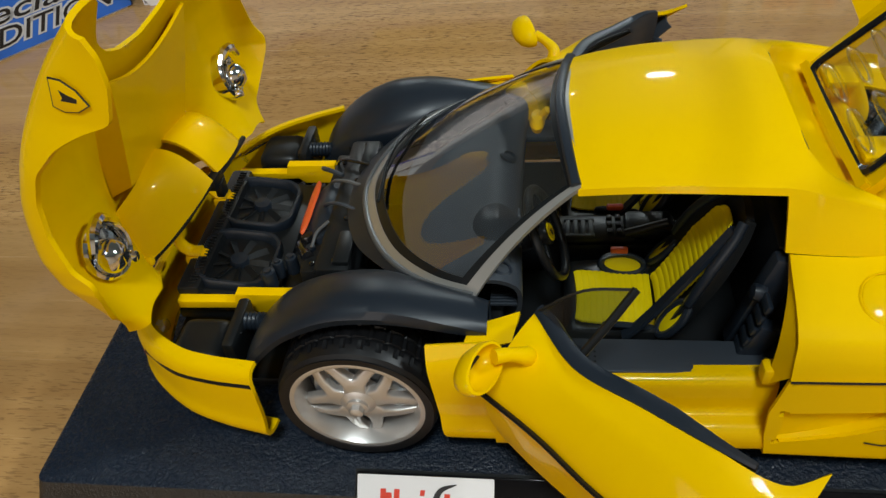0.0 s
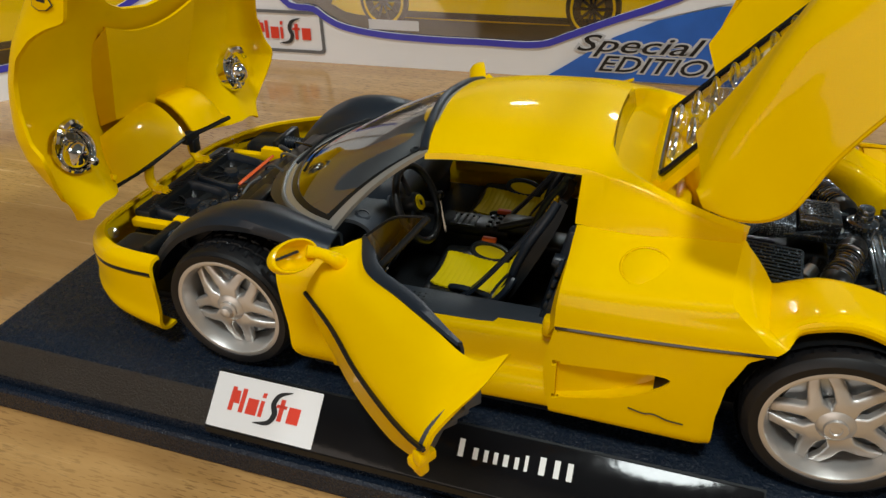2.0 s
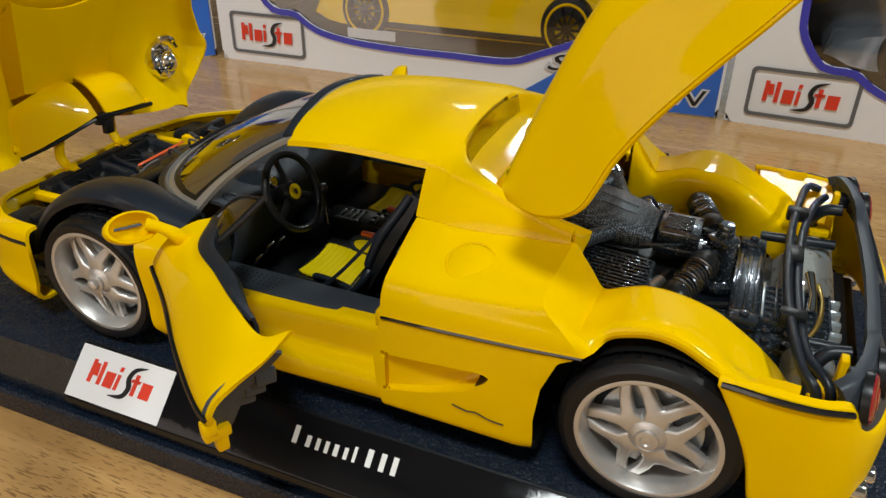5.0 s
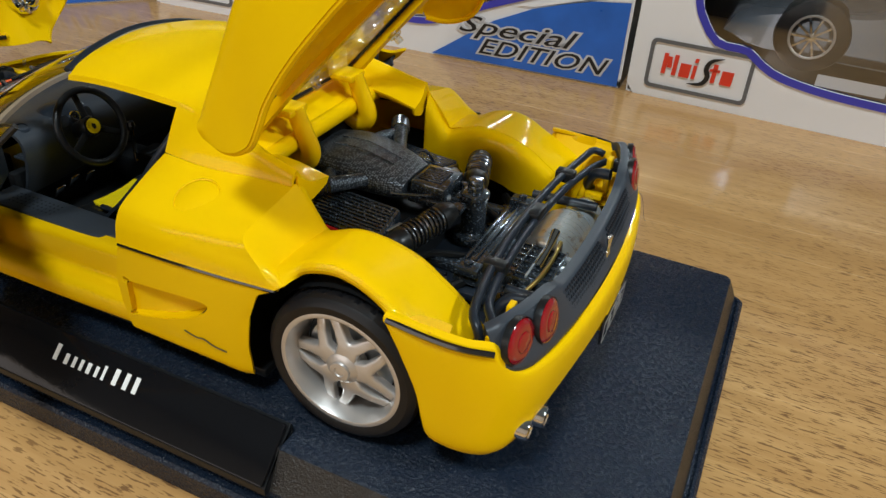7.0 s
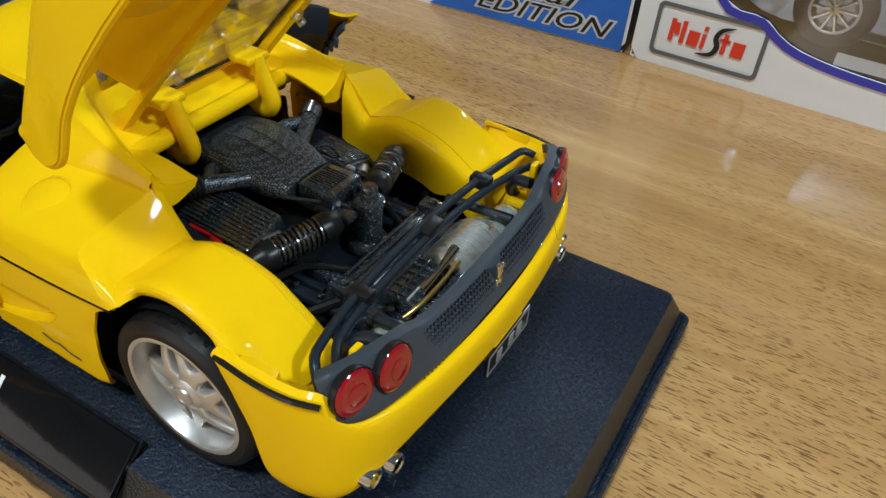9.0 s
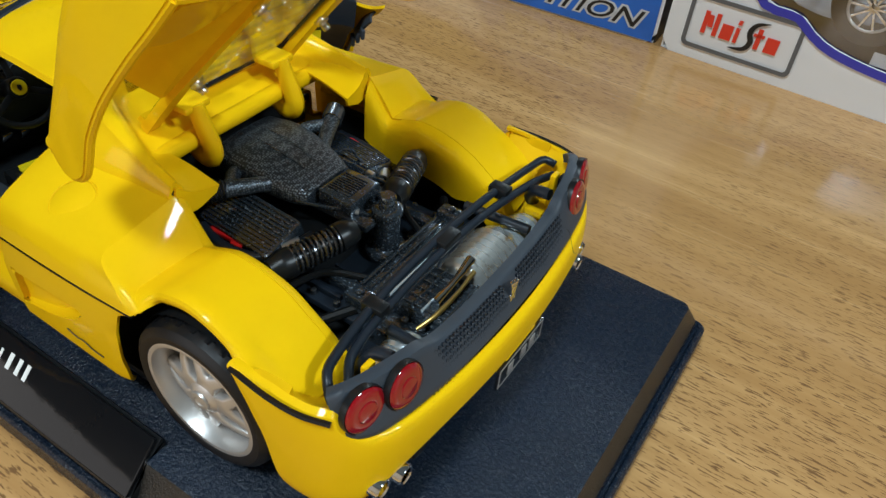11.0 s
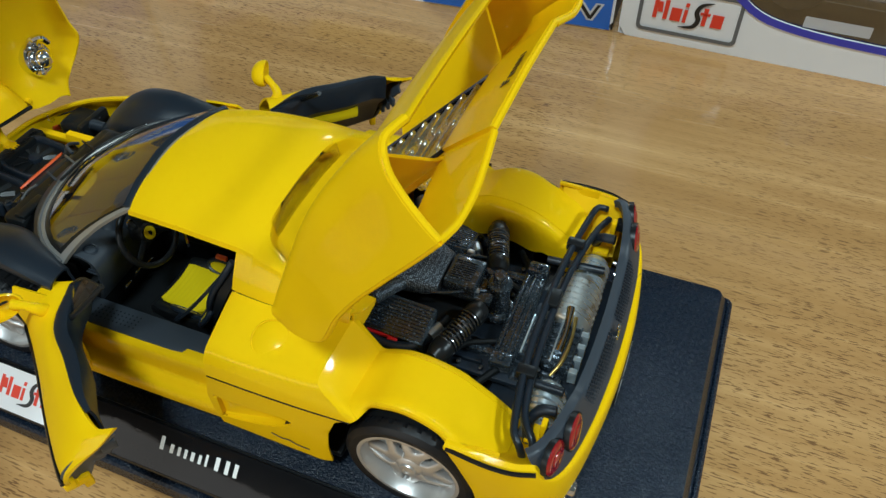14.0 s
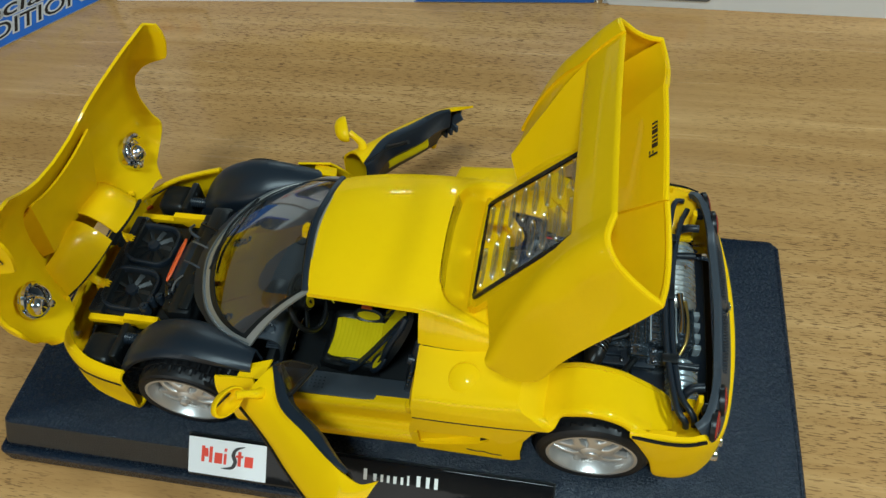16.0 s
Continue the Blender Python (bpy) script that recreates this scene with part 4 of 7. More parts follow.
pillar_mid = smooth_through(PILLAR_X, (32.9, 33.4, 34.0, 34.5, 34.7, 34.5)), smooth_through(PILLAR_X, (73.6, 73.3, 72.8, 71.8, 70.8, 69.8))
DISH = [(91.9, 19.0, 81.3), (92.6, 21.6, 80.8), (93.6, 23.8, 80.2), (95, 25.4, 79.4), (98, 26.6, 78.3), (105, 28.6, 75.7), (113, 30.4, 73.4), (121.4, 31.6, 71.3)]  # x, half width, rim height
DISH_FLOOR = [(91.9, 76.6), (94, 75.8), (98, 74.2), (104, 71.5), (110, 68.8), (113, 68.2), (121.4, 66.4)]


def one_piece_roof():
    """Roof, pillars and the dished deck behind the rear window, as one casting."""
    front = loft(roof, 40, 44)
    last = np.asarray(front[0])[-40:]
    half = last[:20] * (1, -1, 1)
    rows = []
    for x in (86, 87.4, 88.8, 90.0, 90.8, 91.3, 91.9, 92.6, 93.6, 95, 96.5, 98, 101, 104, 107, 110, 113, 116, 119, 121.4):
        we, ze = pillar_edge[0](x), pillar_edge[1](x)
        if x < 91.5:
            p = half + ((x - 86), 0, 0)
            p[:, 1] *= we / half[0, 1]
            p[:, 2] -= (x - 86) * 0.08 + (x - 86) ** 2 * 0.016
        else:
            wd, zd = np.interp(x, [d[0] for d in DISH], [d[1] for d in DISH]), np.interp(x, [d[0] for d in DISH], [d[2] for d in DISH])
            fl = np.interp(x, [d[0] for d in DISH_FLOOR], [d[1] for d in DISH_FLOOR])
            lip = [(we, ze), (we - 0.12, ze + 0.45), (we - 0.4, ze + 0.85), (we - 0.9, ze + 1.15), (we - 1.6, ze + 1.4)]
            over = [(we - 1.6 + (wd - we + 1.6) * k, ze + 1.4 + (zd - ze - 1.4) * k + 0.35 * math.sin(math.pi * k)) for k in (0.25, 0.5, 0.72, 0.9, 1.0)]
            wall = [(wd - 0.5, zd - 0.4), (wd - 1.1, zd * 0.62 + fl * 0.38), (wd - 1.8, zd * 0.25 + fl * 0.75), (wd - 3.0, fl + 0.25), (wd - 5.0, fl + 0.05)]
            floor_pts = [((wd - 5.0) * (1 - k), fl) for k in (0.2, 0.4, 0.6, 0.8, 0.97)]
            bow = np.clip((95 - x) / 3, 0, 1)
            p = np.array([(x - bow * (1 - (w / we) ** 2), w, z) for w, z in lip + over + wall + floor_pts])
        a, b, c = (pillar_foot[0](x), pillar_foot[1](x)), (pillar_mid[0](x), pillar_mid[1](x)), p[0, 1:]
        side = [(x, a[0] * (1 - k) ** 2 + (4 * b[0] - a[0] - c[0]) * k * (1 - k) + c[0] * k * k, a[1] * (1 - k) ** 2 + (4 * b[1] - a[1] - c[1]) * k * (1 - k) + c[1] * k * k) for k in (0, 0.2, 0.4, 0.6, 0.8)]
        near = np.vstack([side, p]) * (1, -1, 1)
        row = np.vstack([near, (near * (1, -1, 1))[::-1]])
        if x == 86:
            row[5:45] = last
        rows.append(row)
    verts, faces = grid(rows)
    m, kept = len(rows[0]), []
    for f in faces:
        i, j = divmod(f[0], m)
        j = min(j, m - 2 - j)
        if (i == 5 and j >= 17) or (i >= 15 and j >= 19):  # the rear window's opening, the open bay
            continue
        kept.append(f)
    return weld(join(front, (verts, kept)))


part("roof", thick(one_piece_roof(), -0.9), YELLOW, car, "one-piece yellow roof with rear pillars and a dished deck", 30)
rear_glass = loft([[(91.0, -19.0, 81.2), (90.4, -10, 82.0), (90.1, 0, 82.3), (90.4, 10, 82.0), (91.0, 19.0, 81.2)], [(92.0, -19.0, 76.4), (91.2, -10, 76.4), (91.0, 0, 76.4), (91.2, 10, 76.4), (92.0, 19.0, 76.4)]], 24, 8)
part("rear_window", thick(rear_glass, 0.5), OLIVE, car, "clear rear window")
part("bulkhead", block(98.6, 0, 58, 1.6, 64, 20, 0.4), BLACK, car)

# windscreen
def screen(u, v):
    """u from -1 to 1 across, v from the cowl up to the roof."""
    b = spline([(27, -38.4, 59.6), (16, -34.0, 59.2), (6.5, -25.5, 58.6), (0.2, -13, 58.0), (-2.4, 0, 57.8), (0.2, 13, 58.0), (6.5, 25.5, 58.6), (16, 34.0, 59.2), (27, 38.4, 59.6)], 101)
    t = spline([(47.2, -26.3, 77.2), (45.8, -16, 79.8), (44.6, 0, 81.2), (45.8, 16, 79.8), (47.2, 26.3, 77.2)], 101)
    k = (u + 1) / 2 * 100
    i = int(min(99, max(0, math.floor(k))))
    f = k - i
    bb, tt = b[i] * (1 - f) + b[i + 1] * f, t[i] * (1 - f) + t[i + 1] * f
    p = bb * (1 - v) + tt * v
    bulge = 4 * v * (1 - v)
    return p + np.array((-1.0 * bulge, 0, 1.4 * bulge))


def screen_patch(u0, u1, v0, v1, nu, nv):
    return grid([[screen(u0 + (u1 - u0) * i / (nu - 1), v0 + (v1 - v0) * j / (nv - 1)) for i in range(nu)] for j in range(nv)])


ws = part("windscreen", screen_patch(-0.945, 0.945, 0.05, 0.965, 40, 16), GLASS, car, "clear windscreen")
ws.visible_shadow = False


def screen_band(inset0, inset1, lift, nu=120):
    """A closed band round the screen between two insets."""
    def loop(i):
        a, b, c = 0.97 - i * 1.0, i * 1.1 - 0.0, 1.0 - i * 0.8
        pts = [screen(-a + 2 * a * k / 40, b) for k in range(40)] + [screen(a, b + (c - b) * k / 20) for k in range(20)]
        pts += [screen(a - 2 * a * k / 40, c) for k in range(40)] + [screen(-a, c - (c - b) * k / 20) for k in range(20)]
        return [p + np.array((-0.55, 0, 0.85)) * lift for p in pts]
    return grid([loop(inset0), loop((inset0 + inset1) / 2), loop(inset1)], wrap_u=True)


part("screen_frame", thick(screen_band(-0.03, 0.03, 0.5), -1.1), BRONZE, car, "grey-bronze windscreen frame")
part("screen_lip", tube([tuple(p) for p in [screen(-0.99 + 1.98 * k / 40, -0.02) + np.array((-0.5, 0, 0.3)) for k in range(41)]], 0.7, 8, 80), RIM_GREY, car)
part("screen_seal", thick(screen_band(0.028, 0.075, 0.25), -0.5), BLACK, car)
hdr = [screen(-0.97 + 1.94 * k / 30, 0.985) + np.array((-0.2, 0, 0.9)) for k in range(31)]
part("screen_header", tube([tuple(p) for p in hdr], 1.2, 8, 40, flat=0.6), BLACK_SATIN, car)
wip = [screen(0.55, 0.03) + (0, 0, 1.4), screen(0.2, 0.08) + (-0.6, 0, 1.6), screen(-0.2, 0.06) + (-0.6, 0, 1.6)]
part("wiper", tube([tuple(p) for p in wip], 0.5, 6, 16), BLACK, car)
part("cabin_mirror", join(tube([(39.5, 2, 76.5), (41, 1, 78.6)], 0.8, 8), moved(lathe([(0.01, 1.3), (1.6, 1.1), (2.3, 0), (1.6, -1.1), (0.01, -1.3)], 16), turn(38.6, 2, 74.8) @ Matrix.Diagonal((0.8, 1.5, 1.6, 1)))), YELLOW_IN, car)


# ---- wheels ----
def tyre(r, rim, w, seg=180):
    prof = [(rim - 0.6, 0.2), (rim + 0.1, 0.9), (rim + 0.9, 1.1), (rim + 1.9, 1.15), (r - 1.3, 0.7), (r - 0.55, 0.0), (r - 0.15, -1.2)]
    tread = [(r, -2.2), (r, -3.6), (r - 0.45, -3.8), (r - 0.45, -4.3), (r, -4.5), (r, -w / 2), (r - 0.5, -w / 2 - 0.25), (r, -w / 2 - 0.6), (r, -w + 4.2), (r - 0.45, -w + 4.0), (r - 0.45, -w + 3.5), (r, -w + 3.3), (r - 0.2, -w + 1)]
    full = prof + tread + [(r - 1.5, -w), (rim, -w)]
    rows = []
    for k, (rad, z) in enumerate(full):
        row = []
        for i in range(seg):
            a = 2 * math.pi * i / seg
            rr = rad
            if len(prof) <= k < len(prof) + len(tread) and rad > r - 0.3:
                if (i + 2 * (k % 3)) % 6 == 0:
                    rr -= 0.5
            row.append((rr * math.cos(a), rr * math.sin(a), z))
        rows.append(row)
    return grid(rows, wrap_u=True)


def rim_barrel(R):
    return lathe([(R + 0.1, 0.1), (R, 0.75), (R - 0.5, 0.9), (R - 1.1, 0.75), (R - 1.4, 0.2), (R - 2.0, -1.8), (R - 2.3, -4.2), (R - 2.8, -9.0), (R - 3.2, -12.0)], 72)


def spoke(R, k):
    """One forked arm: a broad trunk at the hub that splits into two straight legs towards the rim."""
    tip = R - 2.0
    a1, a2 = radians(24.0), radians(35.0)
    half = [(3.0, 2.5), (5.6, 2.6), (8.0, 4.4), (tip * math.cos(a2), tip * math.sin(a2)), (tip * math.cos(a1), tip * math.sin(a1)), (9.4, 2.3), (7.8, 0.8)]
    outline = half + [(7.3, 0.0)] + [(x, -y) for x, y in half[::-1]]
    v, f = prism(outline, 1.9, 0.55, None, 3)
    v = np.array(v, float)
    rad = np.hypot(v[:, 0], v[:, 1])
    v[:, 2] += -2.4 - 2.0 * np.clip((rad - 5) / (R - 7), 0, 1.2) ** 1.4
    return moved((v, f), Matrix.Rotation(radians(72 * k), 4, "Z"))


def wheel(x, w, z, r, R, width, s, spin, hub_len):
    wh = new("wheel")
    wh.empty_display_size = 0.005
    wh.parent = car
    wh.matrix_basis = pose(x * MM, -s * w * MM, z * MM, 90 * s, 0, 0)
    if s < 0:
        wh.matrix_basis = pose(x * MM, w * MM, z * MM, -90, 0, 0)
    tagged(wh, "five-spoke silver wheel with a low black tyre")
    part("tyre", tyre(r, R, width), RUBBER, wh, "", 25)
    part("rim", moved(join(rim_barrel(R), *[spoke(R, k) for k in range(5)], lathe([(0.01, 0.5), (1.6, 0.45), (2.6, 0.2), (3.6, -0.3), (4.4, -0.9), (4.8, -2.0), (4.8, -4)], 30)), Matrix.Rotation(radians(spin), 4, "Z")), SILVER, wh, "silver painted rim", 40)
    if hub_len:
        part("hub_nut", join(lathe([(2.5, 0.1), (2.4, 0.9), (1.5, 1.1)], 24), lathe([(1.7, 0.9), (1.6, 2.2), (1.1, 2.5), (0.01, 2.6)], 6)), SILVER, wh)
    else:
        part("hub_cap", lathe([(2.5, 0.3), (2.3, 0.75), (1.3, 0.85), (1.1, 0.6), (0.01, 0.7)], 24), SILVER, wh)
    part("brake_disc", lathe([(10.6, -4.4), (10.6, -5.2), (3.8, -5.2), (3.8, -4.4), (10.6, -4.4)], 40), STEEL, wh)
    part("wheel_back", lathe([(0.01, -6.5), (R - 2.6, -6.5), (R - 2.6, -7.5)], 36), GREY, wh)
    return wh


for s, sp in ((1, 20), (-1, 50)):
    wheel(0.3, 52.0, 38.6, 18.0, 14.9, 14.5, s, sp, True)
    wheel(145.0, 53.0, 39.6, 18.9, 14.9, 14.4, s, 5 if s > 0 else 50, False)


# ---- front lid, swung up round its nose ----
def eased(xs, ys, width):
    """Values between stations, with the corners rounded over a width."""
    fine = np.arange(xs[0] - 12, xs[-1] + 12, 0.1)
    k = np.exp(-0.5 * (np.arange(-60, 61) * 0.1 / width) ** 2)
    v = np.convolve(np.pad(np.interp(fine, xs, ys), 60, mode="edge"), k / k.sum(), "valid")
    return lambda z: np.interp(z, fine, v)


lid_center = eased((44, 52, 60, 70, 80, 90, 100, 110, 127), (-58, -60.5, -61.5, -60.5, -58, -54, -49, -44, -34), 2.0)
lid_wing = eased((44, 52, 59, 68, 78, 90, 103, 112, 118, 124, 127), (-42, -44.5, -48.0, -51.5, -54, -52.6, -47, -40.5, -35.5, -29.5, -25.5), 2.0)
lid_edge = eased((48, 58, 70, 74, 77.5, 85.5, 92.5, 98.5, 103.5, 106.6, 107.8, 115, 120, 123), (-50, -47.5, -43.6, -43.2, -46, -47.5, -46.7, -44.2, -38.8, -32.5, -27.2, -24.8, -24.8, -26), 0.7)


def lid_skin():
    n = 110
    ss = [0, 6, 11, 15, 18, 22, 25, 29, 33, 36, 38.5, 42, 45, 47, 48.5, 49.8, 50.8, 51.5, 52, 52.4]
    top = eased((0, 11, 18, 25, 33, 38, 42, 45, 49, 52.4), (100, 101.4, 104.4, 109.6, 117.4, 122.4, 124.8, 125.6, 125, 122.6), 1.2)
    low = lambda s: np.interp(s, (0, 22, 33, 40, 46, 50, 52.4), (53, 52.6, 53.6, 53.8, 52.8, 51.6, 51.0))
    full = [-s for s in ss[::-1]] + ss[1:]
    rows = []
    for j in range(n):
        row = []
        for y in full:
            s = abs(y)
            z = low(s) + (top(s) - low(s)) * j / (n - 1)
            k = np.clip((s - 14) / 20, 0, 1)
            k = k * k * (3 - 2 * k)
            x = lid_center(z) * (1 - k) + lid_wing(z) * k
            if s > 47:
                f = ((s - 47) / 5.4) ** 3.4
                x = x * (1 - f) + lid_edge(z) * f
            wide = np.interp(z, (48, 54, 60, 66, 72, 78, 90, 104, 114), (0.83, 0.87, 0.93, 0.985, 1.03, 1.03, 1.01, 1.0, 1.0))
            row.append((x, y * (1 + (wide - 1) * np.clip((s - 34) / 16, 0, 1)), z))
        rows.append(row)
    return grid(rows)


lid = part("front_lid", thick(lid_skin(), 1.0), YELLOW, car, "yellow front lid standing open, seen from inside", sharp=40)
lid_pivot = Matrix.Translation((-0.058, 0, 0.056))
lid.matrix_basis = lid_pivot @ Euler((radians(-2.8), 0, radians(-1.0))).to_matrix().to_4x4() @ lid_pivot.inverted()
duct_front = loft([[(-47.2, -20, 98.5), (-48.6, -10, 95.2), (-49.2, 0, 94.0), (-48.6, 10, 95.2), (-47.2, 20, 98.5)], [(-50.2, -18.5, 86), (-51.4, -9, 84), (-51.6, 0, 83.5), (-51.4, 9, 84), (-50.2, 18.5, 86)],
                   [(-54.5, -16.5, 70), (-55.4, -8, 69), (-55.6, 0, 69), (-55.4, 8, 69), (-54.5, 16.5, 70)]], 24, 18)
part("air_duct", thick(duct_front, -0.9), YELLOW_IN, lid)
for s in (1, -1):
    part("duct_side", thick(loft([[(-47.2, s * 20, 98.5), (-50.2, s * 18.5, 86), (-54.5, s * 16.5, 70)], [(-53.5, s * 22, 92), (-56.5, s * 20.5, 82), (-59.5, s * 18, 68)]], 14, 6), 0.8 * s), YELLOW_IN, lid)
    if s < 0:
        cheek = [[(-57, -1.2, 70.0), (-55.4, -8, 69.4), (-55.6, -14, 68.2), (-58.5, -20, 65.4), (-61.5, -24, 62)], [(-52, -1.2, 69.2), (-51.6, -8, 68.2), (-52.6, -14, 66.4), (-55.4, -19.4, 62.8), (-59.5, -23.8, 59)],
                 [(-47, -1.2, 65.6), (-47.6, -7, 63.6), (-49.6, -13, 60.8), (-52.6, -18.4, 57.6), (-56.6, -23.4, 55)], [(-43.2, -1.2, 60.8), (-45.2, -7, 58.6), (-48.0, -13, 56.2), (-51.0, -18, 53.8), (-54.4, -22.4, 51.8)]]
    else:
        cheek = [[(-57, 2.6, 70.2), (-55.4, 9, 70.0), (-55.2, 16, 69.4), (-57.5, 21, 67.6), (-60, 24.5, 65)], [(-52, 2.6, 69.2), (-51.0, 9, 69.2), (-51.2, 16, 68.6), (-53.4, 20.8, 66.8), (-56, 24.2, 63.8)],
                 [(-47, 2.6, 65.4), (-46.2, 9, 65.8), (-46.6, 16, 65.4), (-48.6, 20.6, 63.8), (-51.4, 23.8, 61.2)], [(-43.6, 2.6, 60.4), (-43.0, 9, 60.2), (-43.2, 16, 59.8), (-44.4, 20, 59.0), (-46.4, 23.2, 57.8)]]
    ramp_in = loft(cheek, 24, 20)
    part("inner_cheek", thick(ramp_in, 0.8 * s), YELLOW_IN, lid)
    pod = thick(loft([[(-57.5, s * 33.5, 71), (-56.5, s * 38.5, 73), (-55, s * 43.5, 71)], [(-54.0, s * 33.5, 67), (-52.2, s * 38.5, 68), (-52.2, s * 43.5, 66)], [(-53.0, s * 33.5, 63.5), (-51.2, s * 38.5, 64), (-51.2, s * 43.5, 63)], [(-53, s * 33.5, 60), (-51.6, s * 38.5, 60.5), (-50.6, s * 43.5, 60.5)]], 14, 20), 0.8 * s)
    part("lamp_pod", pod, YELLOW_IN, lid)
    lm = turn(-50.4, s * 38.4, 69.4, 0, 74, s * 8) @ Matrix.Diagonal((1.14, 1.14, 1.14, 1))
    lamp = part("headlamp", lathe([(5.6, -3.0), (5.7, 0.6), (5.2, 1.1), (4.6, 0.6), (4.2, -0.8), (0.01, -1.2)], 32, lm), CHROME, lid, "chromed back of a headlamp")
    part("lamp_bulb", join(moved(lathe([(0.01, 4.2), (2.0, 3.7), (3.2, 2.2), (3.5, 0), (2.8, -1.8)], 24), lm @ Matrix.Translation((0.8, s * 1.0, 0))), moved(lathe([(0.01, 2.6), (1.1, 2.2), (1.5, 0.8), (1.3, -1)], 16), lm @ Matrix.Translation((4.0, -s * 2.6, 0))),
                          tube([tuple(lm @ Vector(p)) for p in ((-4.6, -s * 3.6, 1.2), (-6.4, -s * 0.6, 2.6), (-5.6, s * 2.8, 3.4), (-2.8, s * 5.0, 3.2))], [0.8, 1.3, 1.3, 0.9], 8, 18),
                          moved(lathe([(0.01, 2.2), (0.9, 1.9), (1.3, 0.8), (1.2, -1)], 16), lm @ Matrix.Translation((-3.2, s * 2.4, 0)))), CHROME, lamp)
    part("hinge_knob", lathe([(0.01, 1.6), (0.9, 1.4), (1.3, 0.3), (1.2, -1.5)], 14, turn(-50.5, s * 27.5, 56.5, 0, 80, 0)), YELLOW_IN, lid)
part("lid_seal", tube([(-54.6, -22.8, 51.0), (-48.6, -13, 55.0), (-44.4, -2, 59.2), (-43.0, 9, 59.4), (-43.6, 23.0, 58.4)], 0.75, 8, 36), BLACK, lid)
part("lid_catch", join(block(-44.0, 2.0, 59.2, 2.6, 6.4, 3.6, 0.5), block(-43.4, 2.6, 56.2, 2.2, 3.4, 4.4, 0.4)), BLACK, lid)
for s in (1, -1):
    part("lid_hinge", join(tube([(-51, s * 11, 55), (-52.0, s * 11.5, 49.5), (-50, s * 11.5, 46.4), (-47, s * 11.5, 46.2)], 1.7, 10, 22, flat=0.8), block(-48.4, s * 11.5, 43.6, 6, 4.4, 4.6, 1.0)), YELLOW_IN, car)
# shield on the wing: a plain badge, with no creature on it
sh = [(-2.6, 3.6), (2.6, 3.6), (2.9, 1.2), (2.0, -1.8), (0, -4.2), (-2.0, -1.8), (-2.9, 1.2)]
for s in (1, -1):
    sm = turn(-32.4, s * 52.75, 113.2, 0, 0, s * 11) @ Matrix.Rotation(radians(90 if s < 0 else -90), 4, "X") @ Matrix.Rotation(radians(74 if s < 0 else 106), 4, "Z")
    badge = part("badge", prism([(x * 1.06, y * 0.90) for x, y in sh], 0.25, 0.05, sm), INK_BLACK, lid, "small shield badge")
    part("badge_face", prism([(x * 0.98, y * 0.84) for x, y in sh], 0.3, 0.05, sm), YELLOW, badge)
    part("badge_mark", prism([(-0.3, -1.5), (0.5, -1.7), (0.7, 0.2), (1.1, 1.5), (-0.2, 1.0), (-0.9, 1.4), (-0.6, 0.0)], 0.36, 0, sm), INK_BLACK, badge)


# ---- doors ----
NEAR_DOOR = [[(38.5, 47.6, 64.2), (36.2, 51.5, 64.4), (33.0, 55.8, 62.4), (29.6, 58.6, 57.5), (28.6, 59.0, 54.4), (29.6, 58.0, 44), (32.2, 56.6, 34.4)],
             [(49.0, 56.6, 64.8), (45.6, 61.6, 64.8), (44.0, 65.0, 62.6), (40.4, 67.4, 57), (39.0, 67.4, 53), (38.9, 66.4, 44), (39.4, 65.0, 35.8)],
             [(60.0, 65.0, 65.6), (55.8, 70.6, 65.4), (54.5, 74.2, 62.4), (50.8, 76.8, 55.5), (49.2, 77.0, 51), (48.8, 75.6, 44), (48.4, 74.0, 37.2)],
             [(71.0, 73.2, 66.2), (66.8, 79.4, 65.4), (65.0, 83.2, 61.0), (61.2, 86.0, 54.5), (60.0, 86.2, 50.5), (59.2, 84.6, 44), (58.4, 82.5, 38.6)],
             [(76.6, 82.6, 65.0), (74.8, 84.8, 63.8), (71.4, 87.6, 60.2), (68.2, 90.8, 54.8), (66.9, 91.4, 50.8), (65.9, 89.2, 45), (65.2, 86.6, 39.6)],
             [(82.9, 82.1, 67.8), (79.4, 86.0, 62.8), (75.0, 89.8, 58.6), (71.8, 92.6, 55.0), (70.4, 93.6, 51.4), (69.0, 91.8, 46), (67.4, 89.0, 41)]]


